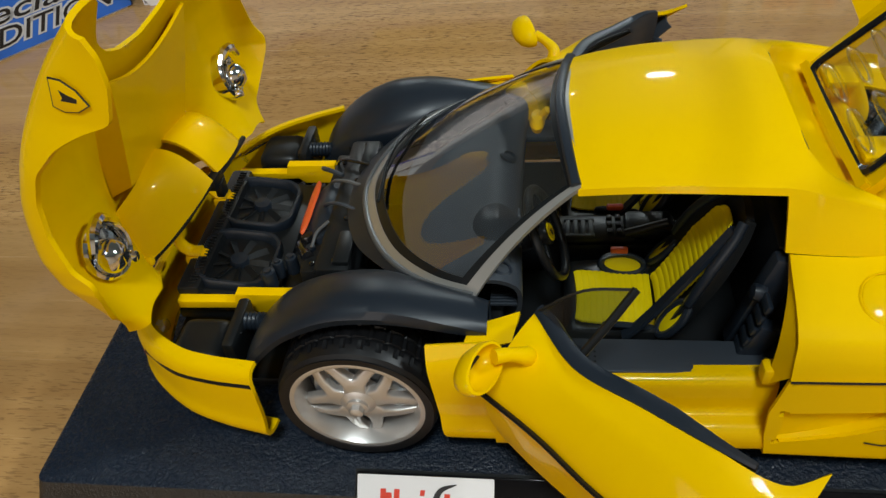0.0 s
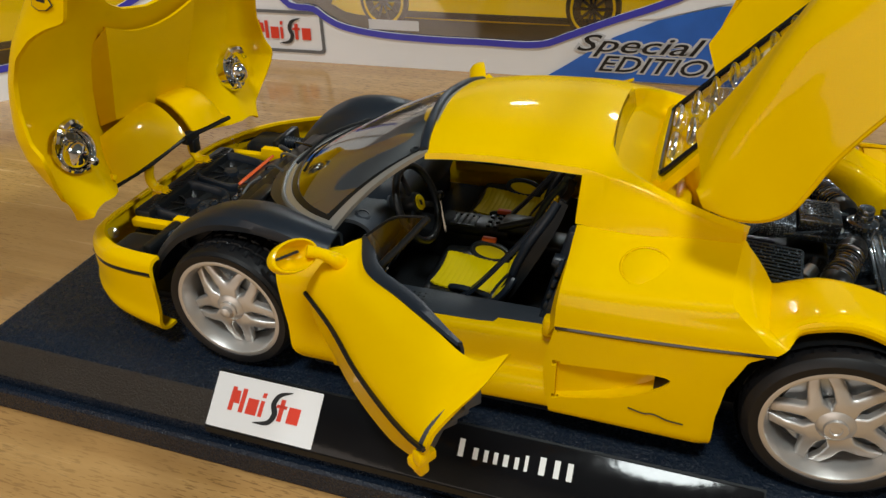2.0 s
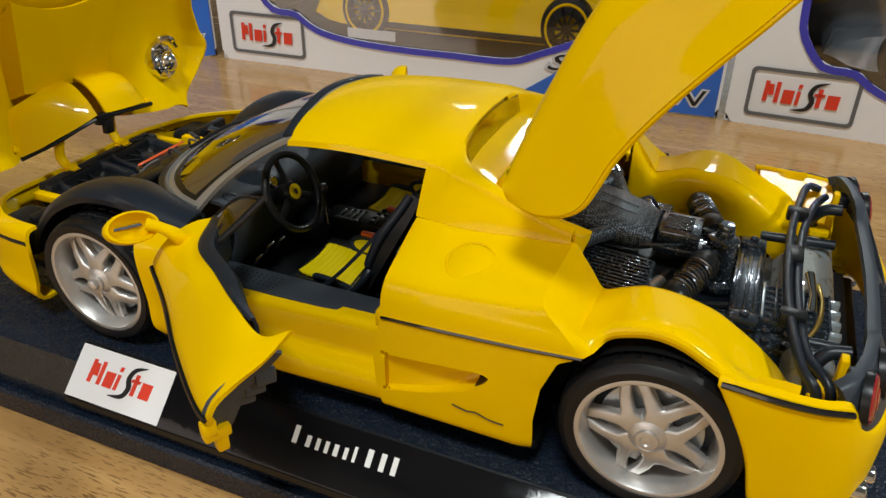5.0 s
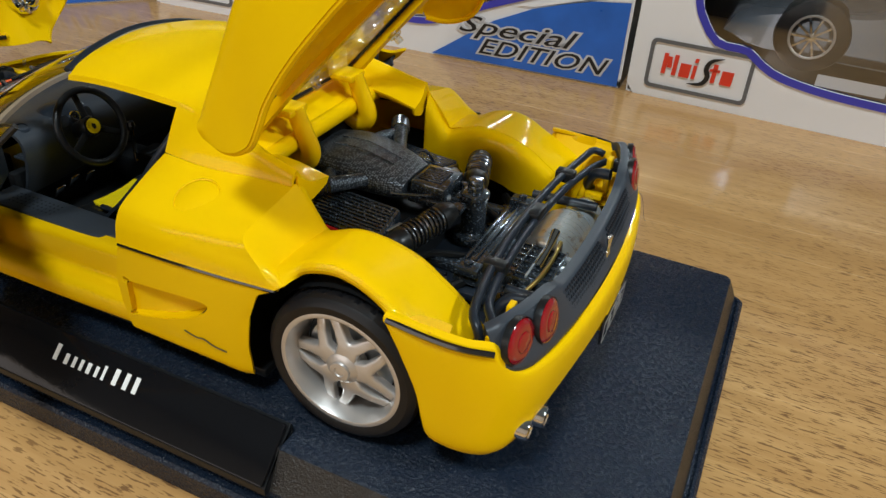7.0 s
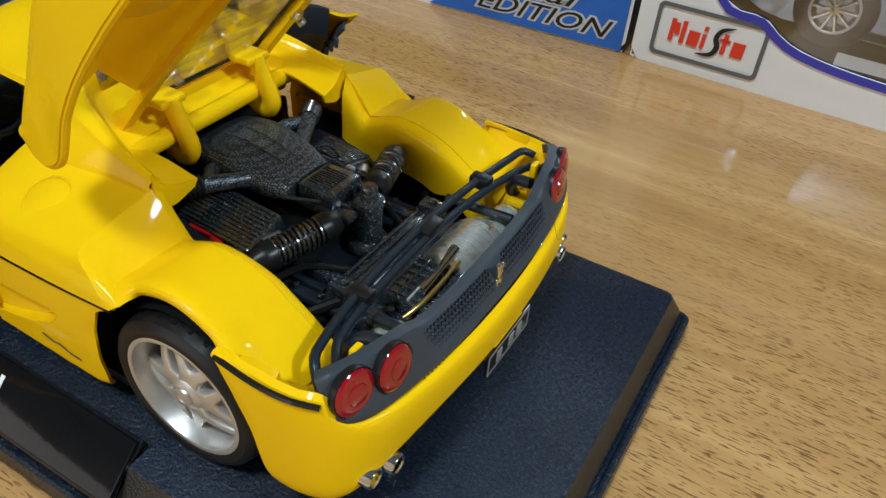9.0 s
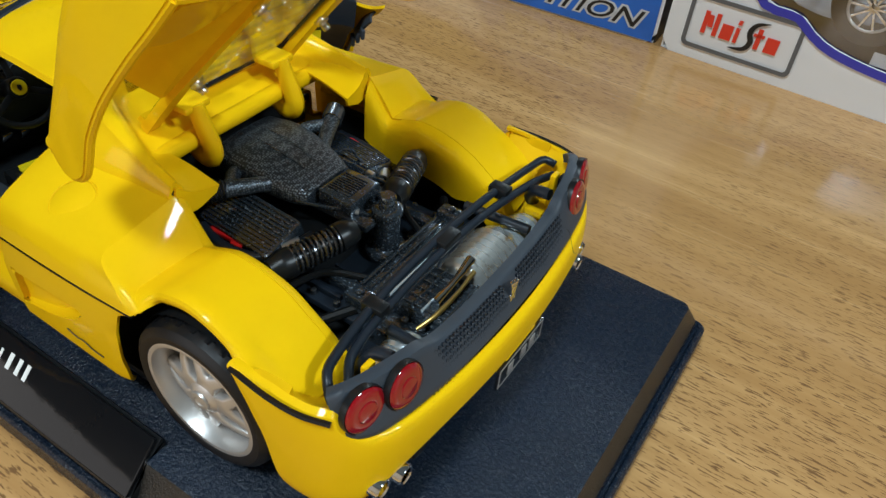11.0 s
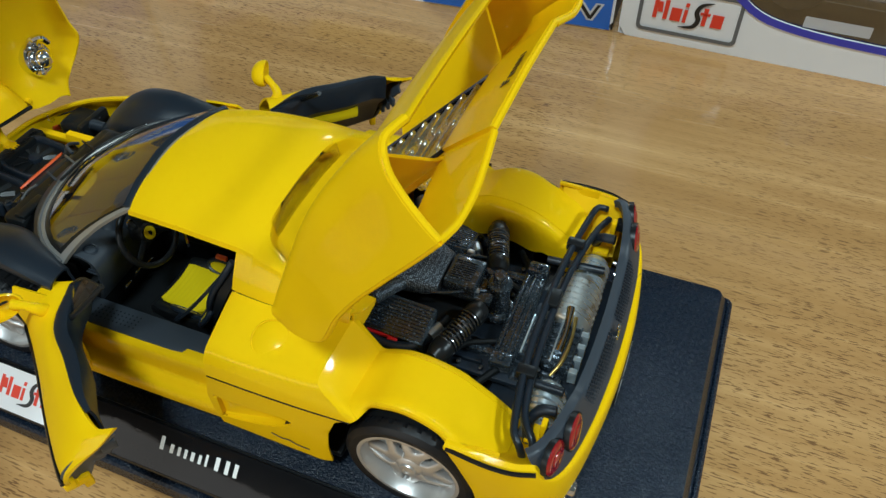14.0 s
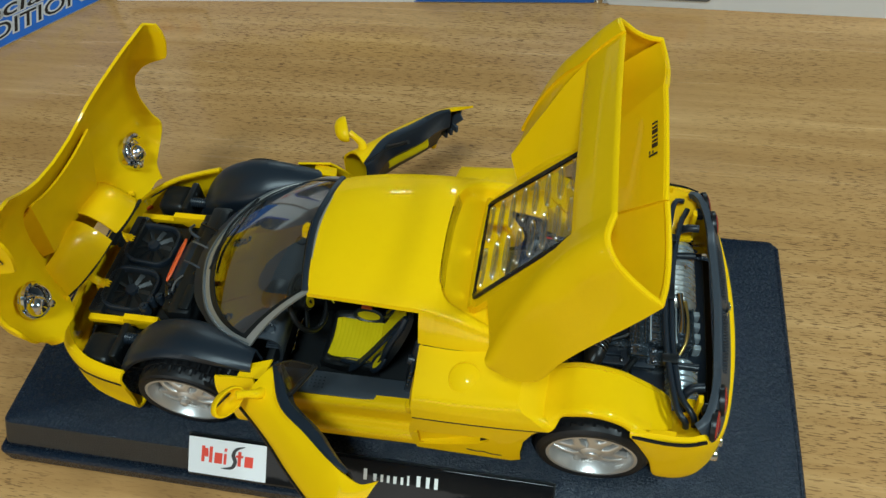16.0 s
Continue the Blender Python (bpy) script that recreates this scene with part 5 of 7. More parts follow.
def build_door(s, m):
    """s: 1 the near door, -1 the far one; m turns it about its hinge."""
    fix = (lambda g: moved(g, m)) if s > 0 else (lambda g: moved(mirrored(g), m))
    rows = [[(x, -w, z) for x, w, z in r] for r in NEAR_DOOR]
    for r in rows[1:4]:
        r[0] = (r[0][0] - 3.4, r[0][1] - 5.0, r[0][2] + 0.4)
    door = part("door", fix(thick(loft(rows, 34, 44), 1.0)), YELLOW, car, "yellow door standing open")
    inward = np.array((0.6, 0.8, 0.0))
    top = spline([r[0] for r in rows[:4]] + [tuple((np.array(rows[3][0]) * 0.45 + np.array(rows[4][0]) * 0.55))], 24)
    wide = inward * np.interp(np.linspace(0, 1, 24), (0, 0.1, 0.7, 1), (0.7, 1.0, 0.9, 0.35))[:, None]
    trim = grid([top + (0, 0, 0.2), top + wide * 1.1 + (0, 0, 0.7), top + wide * 3.6 + (0, 0, 0.4), top + wide * 4.8 + (0, 0, -1.6), top + wide * 4.7 + (0, 0, -9)])
    part("door_trim", fix(thick(trim, 0.7)), BLACK_SATIN, door, "satin black inner trim")
    low = spline([(x, -w, z) for x, w, z in ((33, 54.5, 36), (39.5, 63.0, 37), (48.6, 71, 38.6), (58.4, 78.4, 40), (66.4, 84.2, 42))], 24)
    panel = grid([top + wide * 4.7 + (0, 0, -9), (top + low) / 2 + wide * 3.4 + (0, 0, -2), low + inward * 2.8 + (0, 0, 1.5), low + inward * 0.6])
    part("inner_panel", fix(thick(panel, 0.7)), BLACK, door)
    if s < 0:
        mid = (top + low) / 2 + inward * 5.2
        part("arm_pad", fix(thick(grid([mid[8:19] + (0, 0, 1.5), mid[8:19] + (0.4, 0.5, -0.8), mid[8:19] + (0, 0, -3.2)]), 0.5)), CLOTH, door)
    line = [tuple(np.array((x, -w, z)) - inward * 0.35) for x, w, z in (NEAR_DOOR[k][4] for k in range(6))]
    part("black_line", fix(tube(line, 0.6, 6, 36)), BLACK_GLOSS, door)
    end = spline([np.array(r) for r in rows[5][1:]], 16) + np.array((-0.9, 0.5, -0.2))
    back = spline([(79.4, -80.8, 60.5), (75.0, -82.4, 54.5), (71.2, -84.2, 48.5), (69.2, -85.4, 43.5), (67.0, -86.4, 39.4)], 16)
    part("door_end", fix(thick(grid([end, end * 0.5 + back * 0.5 + (-0.8, 0.4, 0), back]), 0.8)), GREY, door, "dark grey end panel")
    part("end_step", fix(join(*[moved(block(0, 0, 0, 1.4, 4.0, 3.6, 0.4), turn(75.6 - 2.2 * k, -81.8 - 0.8 * k, 54.6 - 2.6 * k, 0, 0, -40)) for k in range(3)])), GREY, door)
    part("latch", fix(join(moved(block(0, 0, 0, 2.4, 3.0, 3.4, 0.6), turn(68.9, -92.0, 47.6, 0, 0, -30)), moved(block(0, 0, 0, 2.8, 5.6, 2.6, 0.6), turn(67.6, -88.8, 43.4, 0, 0, -30)), moved(block(0, 0, 0, 2.6, 2.6, 5.4, 0.6), turn(66.4, -86.6, 39.2, 0, 0, -30)))), YELLOW_IN, door)
    g0, g1, g2 = np.array((39.0, -47.4, 64.4)), np.array((56.6, -50.8, 74.4)), np.array((47.0, -57.6, 64.0))
    pane = part("quarter_window", fix(grid([spline([g0, (47.5, -48.6, 71.4), g1], 12), spline([g0 * 0.999, (43.0, -52.6, 64.4), g2], 12)])), SMOKED, door, "small smoked quarter window")
    pane.visible_shadow = False
    part("window_post", fix(tube([tuple(g2), tuple((g1 + g2) / 2 + (0.2, 0, 0)), tuple(g1)], 0.85, 8, 12)), BLACK, door)
    part("window_edge", fix(tube([tuple(g0), (47.5, -48.6, 71.6), tuple(g1)], 0.3, 6, 14)), BLACK, door)
    # mirror: a curved stalk and an oval cup, open on one side
    part("mirror_stalk", fix(tube([(37.2, -56.4, 61.8), (37.0, -58.2, 64.4), (34.2, -59.8, 66.6), (31.6, -61.2, 67.6)], [2.2, 1.7, 1.3, 1.5], 12, 20)), YELLOW, door)
    nz = Vector((0.80, -0.28, 0.53) if s > 0 else (0.95, -0.22, 0.12)).normalized()
    lx = Vector((-0.42, -0.88, 0.10))
    lx = (lx - nz * lx.dot(nz)).normalized()
    ly = nz.cross(lx)
    mp = Matrix(((lx.x, ly.x, nz.x, 29.6), (lx.y, ly.y, nz.y, -63.6), (lx.z, ly.z, nz.z, 67.4), (0, 0, 0, 1)))
    cup = [(1.0, 0.4, 0.95), (0.96, 0.9, 1.0), (0.86, 1.0, 1.0), (0.80, 0.3, 1.0), (0.62, -2.0, 1.0), (0.3, -3.0, 1.0), (0.02, -3.2, 1.0)]
    rows2 = [[(6.3 * f * math.cos(a), 3.7 * f * math.sin(a), h) for a in np.linspace(0, 2 * np.pi, 32, endpoint=False)] for f, h, _ in cup]
    shell = [[(6.3 * f * math.cos(a), 3.7 * f * math.sin(a), h) for a in np.linspace(0, 2 * np.pi, 32, endpoint=False)] for f, h in ((1.0, 0.4), (0.98, -1.2), (0.8, -3.0), (0.45, -4.2), (0.02, -4.5))]
    mir = part("door_mirror", fix(moved(join(grid(rows2, wrap_u=True), grid(shell, wrap_u=True)), mp)), YELLOW, door)
    part("mirror_slot", fix(moved(prism([(-3.6, -0.35), (3.4, -0.2), (3.6, 0.35), (-3.2, 0.3)], 0.3), mp @ Matrix.Translation((0, -0.6, -2.6)))), BLACK, mir)
    return door


build_door(1, Matrix.Identity(4))
h = Matrix.Translation((30, 50, 0))
build_door(-1, h @ turn(0, 0, 0, 0, 6.5, 8.0) @ h.inverted() @ Matrix.Translation((0, 0, -2.0)))

# ---- engine cover, swung up round its front edge ----
ca, sa = math.cos(radians(47.6)), math.sin(radians(47.6))
COVER = Matrix(((ca, 0, -sa, 103), (0, 1, 0, 0), (sa, 0, ca, 75), (0, 0, 0, 1)))  # local: x along the cover, y across, z outward


def C(geo):
    return moved(geo, COVER)


BLADE_LOW = [(13.8, 49.4, 0.0), (17.0, 51.4, -4.6), (21.0, 52.6, -7.4), (25.4, 53.0, -8.4), (30.0, 53.1, -7.2), (36.0, 53.1, -5.2), (46.0, 52.9, -3.6), (58.0, 52.3, -3.0), (66.0, 51.6, -2.9), (73.4, 50.8, -2.6)]
CREASE = [(14.4, 47.6, 1.8), (18.0, 46.6, 4.0), (23.0, 45.2, 6.4), (28.0, 43.8, 8.6), (34.0, 42.2, 10.8), (41.0, 40.4, 13.0), (50.0, 38.0, 15.0), (60.0, 35.0, 16.0), (67.5, 35.0, 16.6), (74.6, 35.0, 16.2)]
RIDGE = [(16.1, 30.4, 7.1), (22.0, 31.2, 8.4), (30.0, 32.2, 10.2), (40.0, 33.2, 12.4), (50.0, 34.2, 14.6), (60.0, 35.0, 16.0)]


def near_far(s, points):
    return [(a, -s * w, z) for a, w, z in points]


def blade(s):
    """Outer side of the cover: flat in front, rounding over into the wing at the back."""
    rows = []
    for a, b in zip(BLADE_LOW, CREASE):
        p, q = np.array(a), np.array(b)
        k = np.clip((b[0] - 18) / 40, 0, 1)
        out = []
        for f, dw, dz in ((0, 0, 0), (0.22, 1.6, 0.4), (0.45, 3.4, 1.6), (0.66, 5.0, 3.2), (0.84, 4.4, 3.6), (1.0, 0, 0)):
            m = p + (q - p) * f + np.array((-2.6 * k * k * math.sin(math.pi * f) if b[0] > 70 else 0.0, dw * (0.25 + 0.75 * k), dz * (0.2 + 0.8 * k)))
            out.append(m)
        rows.append(near_far(s, out))
    return loft(rows, 30, 60)


def blade_top(s):
    """The hollow face between the crease and the inner ridge, and the wall down to the window rail."""
    crease = spline([(a, w, z) for a, w, z in CREASE[:8]], 24)
    ridge = spline(RIDGE, 24)
    mid = (crease + ridge) / 2 + np.array((0, 0, -0.9)) * np.sin(np.linspace(0.4, np.pi, 24))[:, None]
    foot = np.stack([np.linspace(13.0, 60, 24), np.linspace(23.2, 18.6, 24), np.full(24, 1.0)], 1)
    low = foot * 0.8 + ridge * 0.2 + np.array((0, 0, -1.2))
    return grid([[(a, -s * w, z) for a, w, z in r] for r in (crease, mid, ridge, ridge * 0.85 + foot * 0.15, low, foot)])


def bowl(s):
    """The hollow floor between the tail of the cover and the blade."""
    st = [((59.0, 17.4, 1.2), (58.0, 26, 0.2), (57.0, 36, -1.4), (57.0, 43, -1.8), (57.5, 47.0, -1.4), (58.0, 49.4, -0.8)),
          ((68.0, 20.0, 1.2), (67.2, 28, -0.4), (66.4, 37, -2.2), (66.0, 43, -2.4), (65.8, 47.0, -2.0), (65.6, 49.4, -1.4)),
          ((77.5, 22.3, 0.9), (76.6, 28, -0.8), (75.0, 36, -3.0), (73.6, 43, -3.6), (73.2, 47.0, -3.2), (72.8, 49.6, -2.6))]
    return loft([near_far(s, r) for r in st], 24, 14)


TAIL_EDGE = [(77.5, -22.3, 0.9), (78.0, -11, 1.3), (78.2, 0, 1.5), (78.0, 11, 1.3), (77.5, 22.3, 0.9)]
deck = loft([[(59.4, -17.4, 1.2), (59.6, -9, 1.4), (59.6, 0, 1.5), (59.6, 9, 1.4), (59.4, 17.4, 1.2)], [(68, -20, 1.2), (68.4, -10, 1.6), (68.6, 0, 1.8), (68.4, 10, 1.6), (68, 20, 1.2)], TAIL_EDGE], 30, 12)
cover = part("engine_cover", C(join(thick(deck, 1.0), tube(TAIL_EDGE, 0.9, 8, 30))), YELLOW, car, "yellow engine cover with a rear wing, standing open")
part("cover_front", C(thick(loft([[(-1.5, -23.6, 0.2), (-1.7, 0, 0.7), (-1.5, 23.6, 0.2)], [(0.4, -23.4, 0.3), (0.2, 0, 0.9), (0.4, 23.4, 0.3)]], 24, 3), 1.6)), YELLOW, cover)
for s in (1, -1):
    part("cover_rail", C(thick(loft([near_far(s, ((-2.2, 23.8, 0.2), (14, 23.2, 0.9), (30, 22.0, 1.0), (46, 20.4, 1.0), (60, 18.8, 1.0))), near_far(s, ((-2.2, 20.2, 0.3), (14, 19.4, 1.0), (30, 18.4, 1.2), (46, 17.2, 1.2), (60, 16.0, 1.2)))], 24, 4), 2.2 * s)), YELLOW, cover)
    edge = blade(s)
    n = 30
    rim = [tuple(v) for v in edge[0][-n:]]
    part("wing_plate", C(join(thick(edge, 1.0 * s), tube(rim, 0.95, 8, 40), tube([tuple(v) for v in edge[0][::n]], 0.75, 8, 60))), YELLOW, cover, "broad rounded side of the wing", 40)
    part("wing_plate_top", C(thick(blade_top(s), 0.8 * s)), YELLOW, cover, "", 30)
    part("cover_corner", C(join(thick(bowl(s), 0.9), tube(near_far(s, ((77.5, 22.3, 0.5), (76.6, 28, -1.1), (75.0, 36, -3.2), (73.8, 44, -3.8), (73.4, 49.4, -2.8), (73.4, 50.8, -2.4))), 0.85, 8, 40))), YELLOW, cover)
    arm = [(108.6, 14, 77.4), (110.2, 14, 73.6), (112.0, 14, 69.4), (112.6, 14, 66.4), (111.0, 14, 64.2), (108.0, 14, 64.2), (105.6, 14, 65.8), (104.6, 14, 68.2)]
    part("hinge_arm", join(tube([(x, -s * y, z) for x, y, z in arm], [1.9, 1.9, 2.0, 2.1, 2.0, 1.9, 1.6, 1.4], 12, 34, flat=1.35), block(106.4, -s * 14, 77.2, 7.0, 7.6, 2.0, 0.7)), YELLOW_IN, cover)
    for k in range(2):
        part("window_clip", C(join(block(20 + 30 * k, -s * 19.6, -1.6, 3.6, 2.4, 1.8, 0.6), lathe([(0.9, -4.2), (1.1, -3.4), (0.8, -1.6)], 10, turn(20 + 30 * k, -s * 19.6, 0)))), RIBBED, cover, "clear plastic clip")
# the wing's blade runs straight across between the rounded sides
wing_rows = []
for y in np.linspace(-35.0, 35.0, 13):
    bow = 0.8 * (1 - (y / 35.0) ** 2)
    wing_rows.append([(a + bow * 0.4, y, z + bow) for a, z in ((60.0, 16.0), (62.4, 16.5), (67.5, 16.7), (72.0, 16.5), (74.4, 16.4), (75.2, 15.8), (74.4, 15.1), (70.0, 15.2), (64.0, 15.0), (60.8, 14.9), (59.6, 15.4))])
part("rear_spoiler", C(grid([spline(r, 30, True)[:-1] for r in wing_rows], wrap_u=True, cap=True)), YELLOW, cover)


def window_loop(inset, z):
    """Outline of the cover's window, wider in front than behind."""
    a0, a1, w0, w1, r = -1.2 + inset, 60.2 - inset, 21.4 - inset, 17.2 - inset, max(1.0, 3.4 - inset * 0.7)
    pts = []
    for a, w, sx, sy, t0 in ((a1, w1, 1, 1, 0), (a0, w0, -1, 1, 90), (a0, w0, -1, -1, 180), (a1, w1, 1, -1, 270)):
        for k in range(7):
            t = radians(t0 + 15 * k)
            pts.append((a - sx * r + r * math.cos(t), sy * (w - r) + r * math.sin(t), z))
    return pts


part("window_frame", C(thick(grid([window_loop(0, 1.4), window_loop(0.9, 2.0), window_loop(2.0, 1.6)], wrap_u=True), 1.0)), BLACK_GLOSS, cover, "black window frame")
pane = part("cover_window", C((np.array(window_loop(1.6, 1.1)), [tuple(range(28))])), THIN_CLEAR, cover, "clear louvred engine window")
pane.visible_shadow = False
for k in range(10):
    for side in (-1, 1):
        a = 3.6 + k * 5.7
        half = np.interp(a, (0, 60), (18.6, 14.6)) / 2 - 0.7
        hoop = [(1.15 * math.cos(t), 0.9 * half * math.copysign(abs(math.sin(t)) ** 0.8, math.sin(t))) for t in np.linspace(0, 2 * np.pi, 28, endpoint=False)]
        ringed = grid([[(x * f, y * (1 - (1 - f) * 1.75 / half), h) for x, y in hoop] for f, h in ((1.35, 0.0), (1.15, 0.9), (0.96, 1.1), (0.78, 0.8), (0.66, 0.0))], wrap_u=True)
        part("louvre", C(moved(ringed, turn(a, side * (half + 0.9), 1.25, 0, -12, 0))), RIBBED, cover, "clear moulded louvre")
bars = [(0, 0, 0.5, 2.6, 0), (0.8, 2.2, 0.9, 0.4, 0), (0.8, 1.2, 0.6, 0.4, 0), (2.2, 0, 1.1, 1.7, 0), (3.8, 0, 0.5, 1.7, 0), (5.0, 0, 0.5, 1.7, 0), (6.2, 0, 1.1, 1.7, 0), (7.8, 0, 0.5, 1.7, 0), (9.0, 0, 0.5, 1.7, 0)]
for x, y, a, b, c in bars:
    part("script_bar", C(moved(letter_bars([(x * 1.35, y * 1.1, a * 1.35, b * 1.1, c)], 0.12), turn(76.4, -5.6, 2.85, 0, 0, 90))), INK_BLACK, cover)


# ---- cabin ----
part("cabin_floor", block(58, 0, 32, 62, 84, 3, 0.6), BLACK, car)
part("tunnel", block(55, 0, 37, 56, 10, 11, 2.0), BLACK, car)
part("rear_bulkhead", block(87.5, 0, 50, 3, 64, 34, 0.8), BLACK, car)
part("footwell_wall", block(30, 0, 40, 3, 76, 18, 0.6), BLACK, car)
for s in (1, -1):
    part("rear_trim", join(moved(block(0, 0, 0, 6, 4, 26, 1.2), turn(84.6, -s * 34.0, 54, 0, 14, 0)), moved(block(0, 0, 0, 5, 4, 11, 1.0), turn(83.6, -s * 39.6, 48, 0, 22, 0)), *[moved(block(0, 0, 0, 1.2, 4.6, 2.2, 0.4), turn(80.6 + 0.8 * k, -s * 39.2, 46 + 3.2 * k, 0, 20, 0)) for k in range(5)], moved(lathe([(0.01, 1.6), (1.6, 1.4), (1.9, 0.2), (1.9, -1)], 14), turn(83.0, -s * 36.0, 58.5, 0, -76, 0))), BLACK_SATIN, car, "moulded dark trim behind the seats")
dash = loft([[(12, -34, 57.4), (6, 0, 56.6), (12, 34, 57.4)], [(22, -36, 59.0), (17, 0, 59.2), (22, 36, 59.0)], [(30, -36, 60.4), (28, 0, 60.2), (30, 36, 60.4)], [(34.5, -36, 58.0), (33.5, 0, 57.6), (34.5, 36, 58.0)], [(34, -36, 50), (33, 0, 49), (34, 36, 50)], [(31, -36, 42), (30, 0, 42), (31, 36, 42)]], 24, 26)
part("dashboard", thick(dash, 1.0), DASH, car)
part("dial_hood", join(moved(lathe([(0.01, 3.0), (4.0, 2.2), (6.6, 0), (6.8, -3)], 24), turn(29.5, -17.5, 60.0, 0, 12, 0) @ Matrix.Diagonal((0.8, 1.35, 0.8, 1)))), BLACK_SATIN, car)
for yy in (-21.5, -17.5, -13.5):
    part("dial", lathe([(1.7, -0.4), (1.7, 0.2), (1.3, 0.25), (0.01, 0.15)], 18, turn(35.0, yy, 59.6, 0, 78, 0)), CHROME if yy == -17.5 else GREY, car)
for yy in (-32, 32, 8):
    part("dash_vent", moved(lathe([(2.2, -1), (2.2, 0.4), (1.5, 0.6), (1.4, -0.4), (0.01, -0.5)], 18), turn(31.5, yy, 60.6, 0, 20, 0)), BLACK_SATIN, car)
part("dash_vents_ribbed", join(*[block(32.0, -34.5 + 0.9 * k, 52.5, 6.5, 0.45, 0.8, 0.1) for k in range(9)]), GREY, car)


def steering():
    sw = new("steering_wheel")
    sw.empty_display_size = 0.005
    sw.parent = car
    sw.matrix_basis = Matrix.Translation((41 * MM, -17.5 * MM, 58 * MM)) @ Euler((0, radians(66), 0)).to_matrix().to_4x4()
    tagged(sw, "black three-spoke steering wheel")
    part("rim", tube([(10.4 * math.cos(a), 10.4 * math.sin(a), 0) for a in np.linspace(0, 2 * np.pi, 24, endpoint=False)], 1.05, 10, 60, True), BLACK, sw)
    for a in (180, 300, 60):
        part("spoke", moved(block(5.8, 0, -0.9, 9.4, 1.9, 0.9, 0.35), Matrix.Rotation(radians(a), 4, "Z")), BLACK, sw)
    hub = part("hub", lathe([(0.01, 0.7), (2.7, 0.5), (3.1, -0.4), (2.6, -3.0), (2.2, -12)], 24), BLACK, sw)
    part("emblem", lathe([(0.01, 1.0), (2.05, 0.95), (2.15, 0.6)], 24), CLOTH, hub, "plain yellow hub badge")
    part("emblem_mark", prism([(-0.9, -0.4), (0, -0.7), (0.9, -0.3), (0.6, 0.4), (-0.4, 0.6)], 0.12, 0, Matrix.Translation((0, 0, 1.0))), INK_BLACK, hub)


steering()


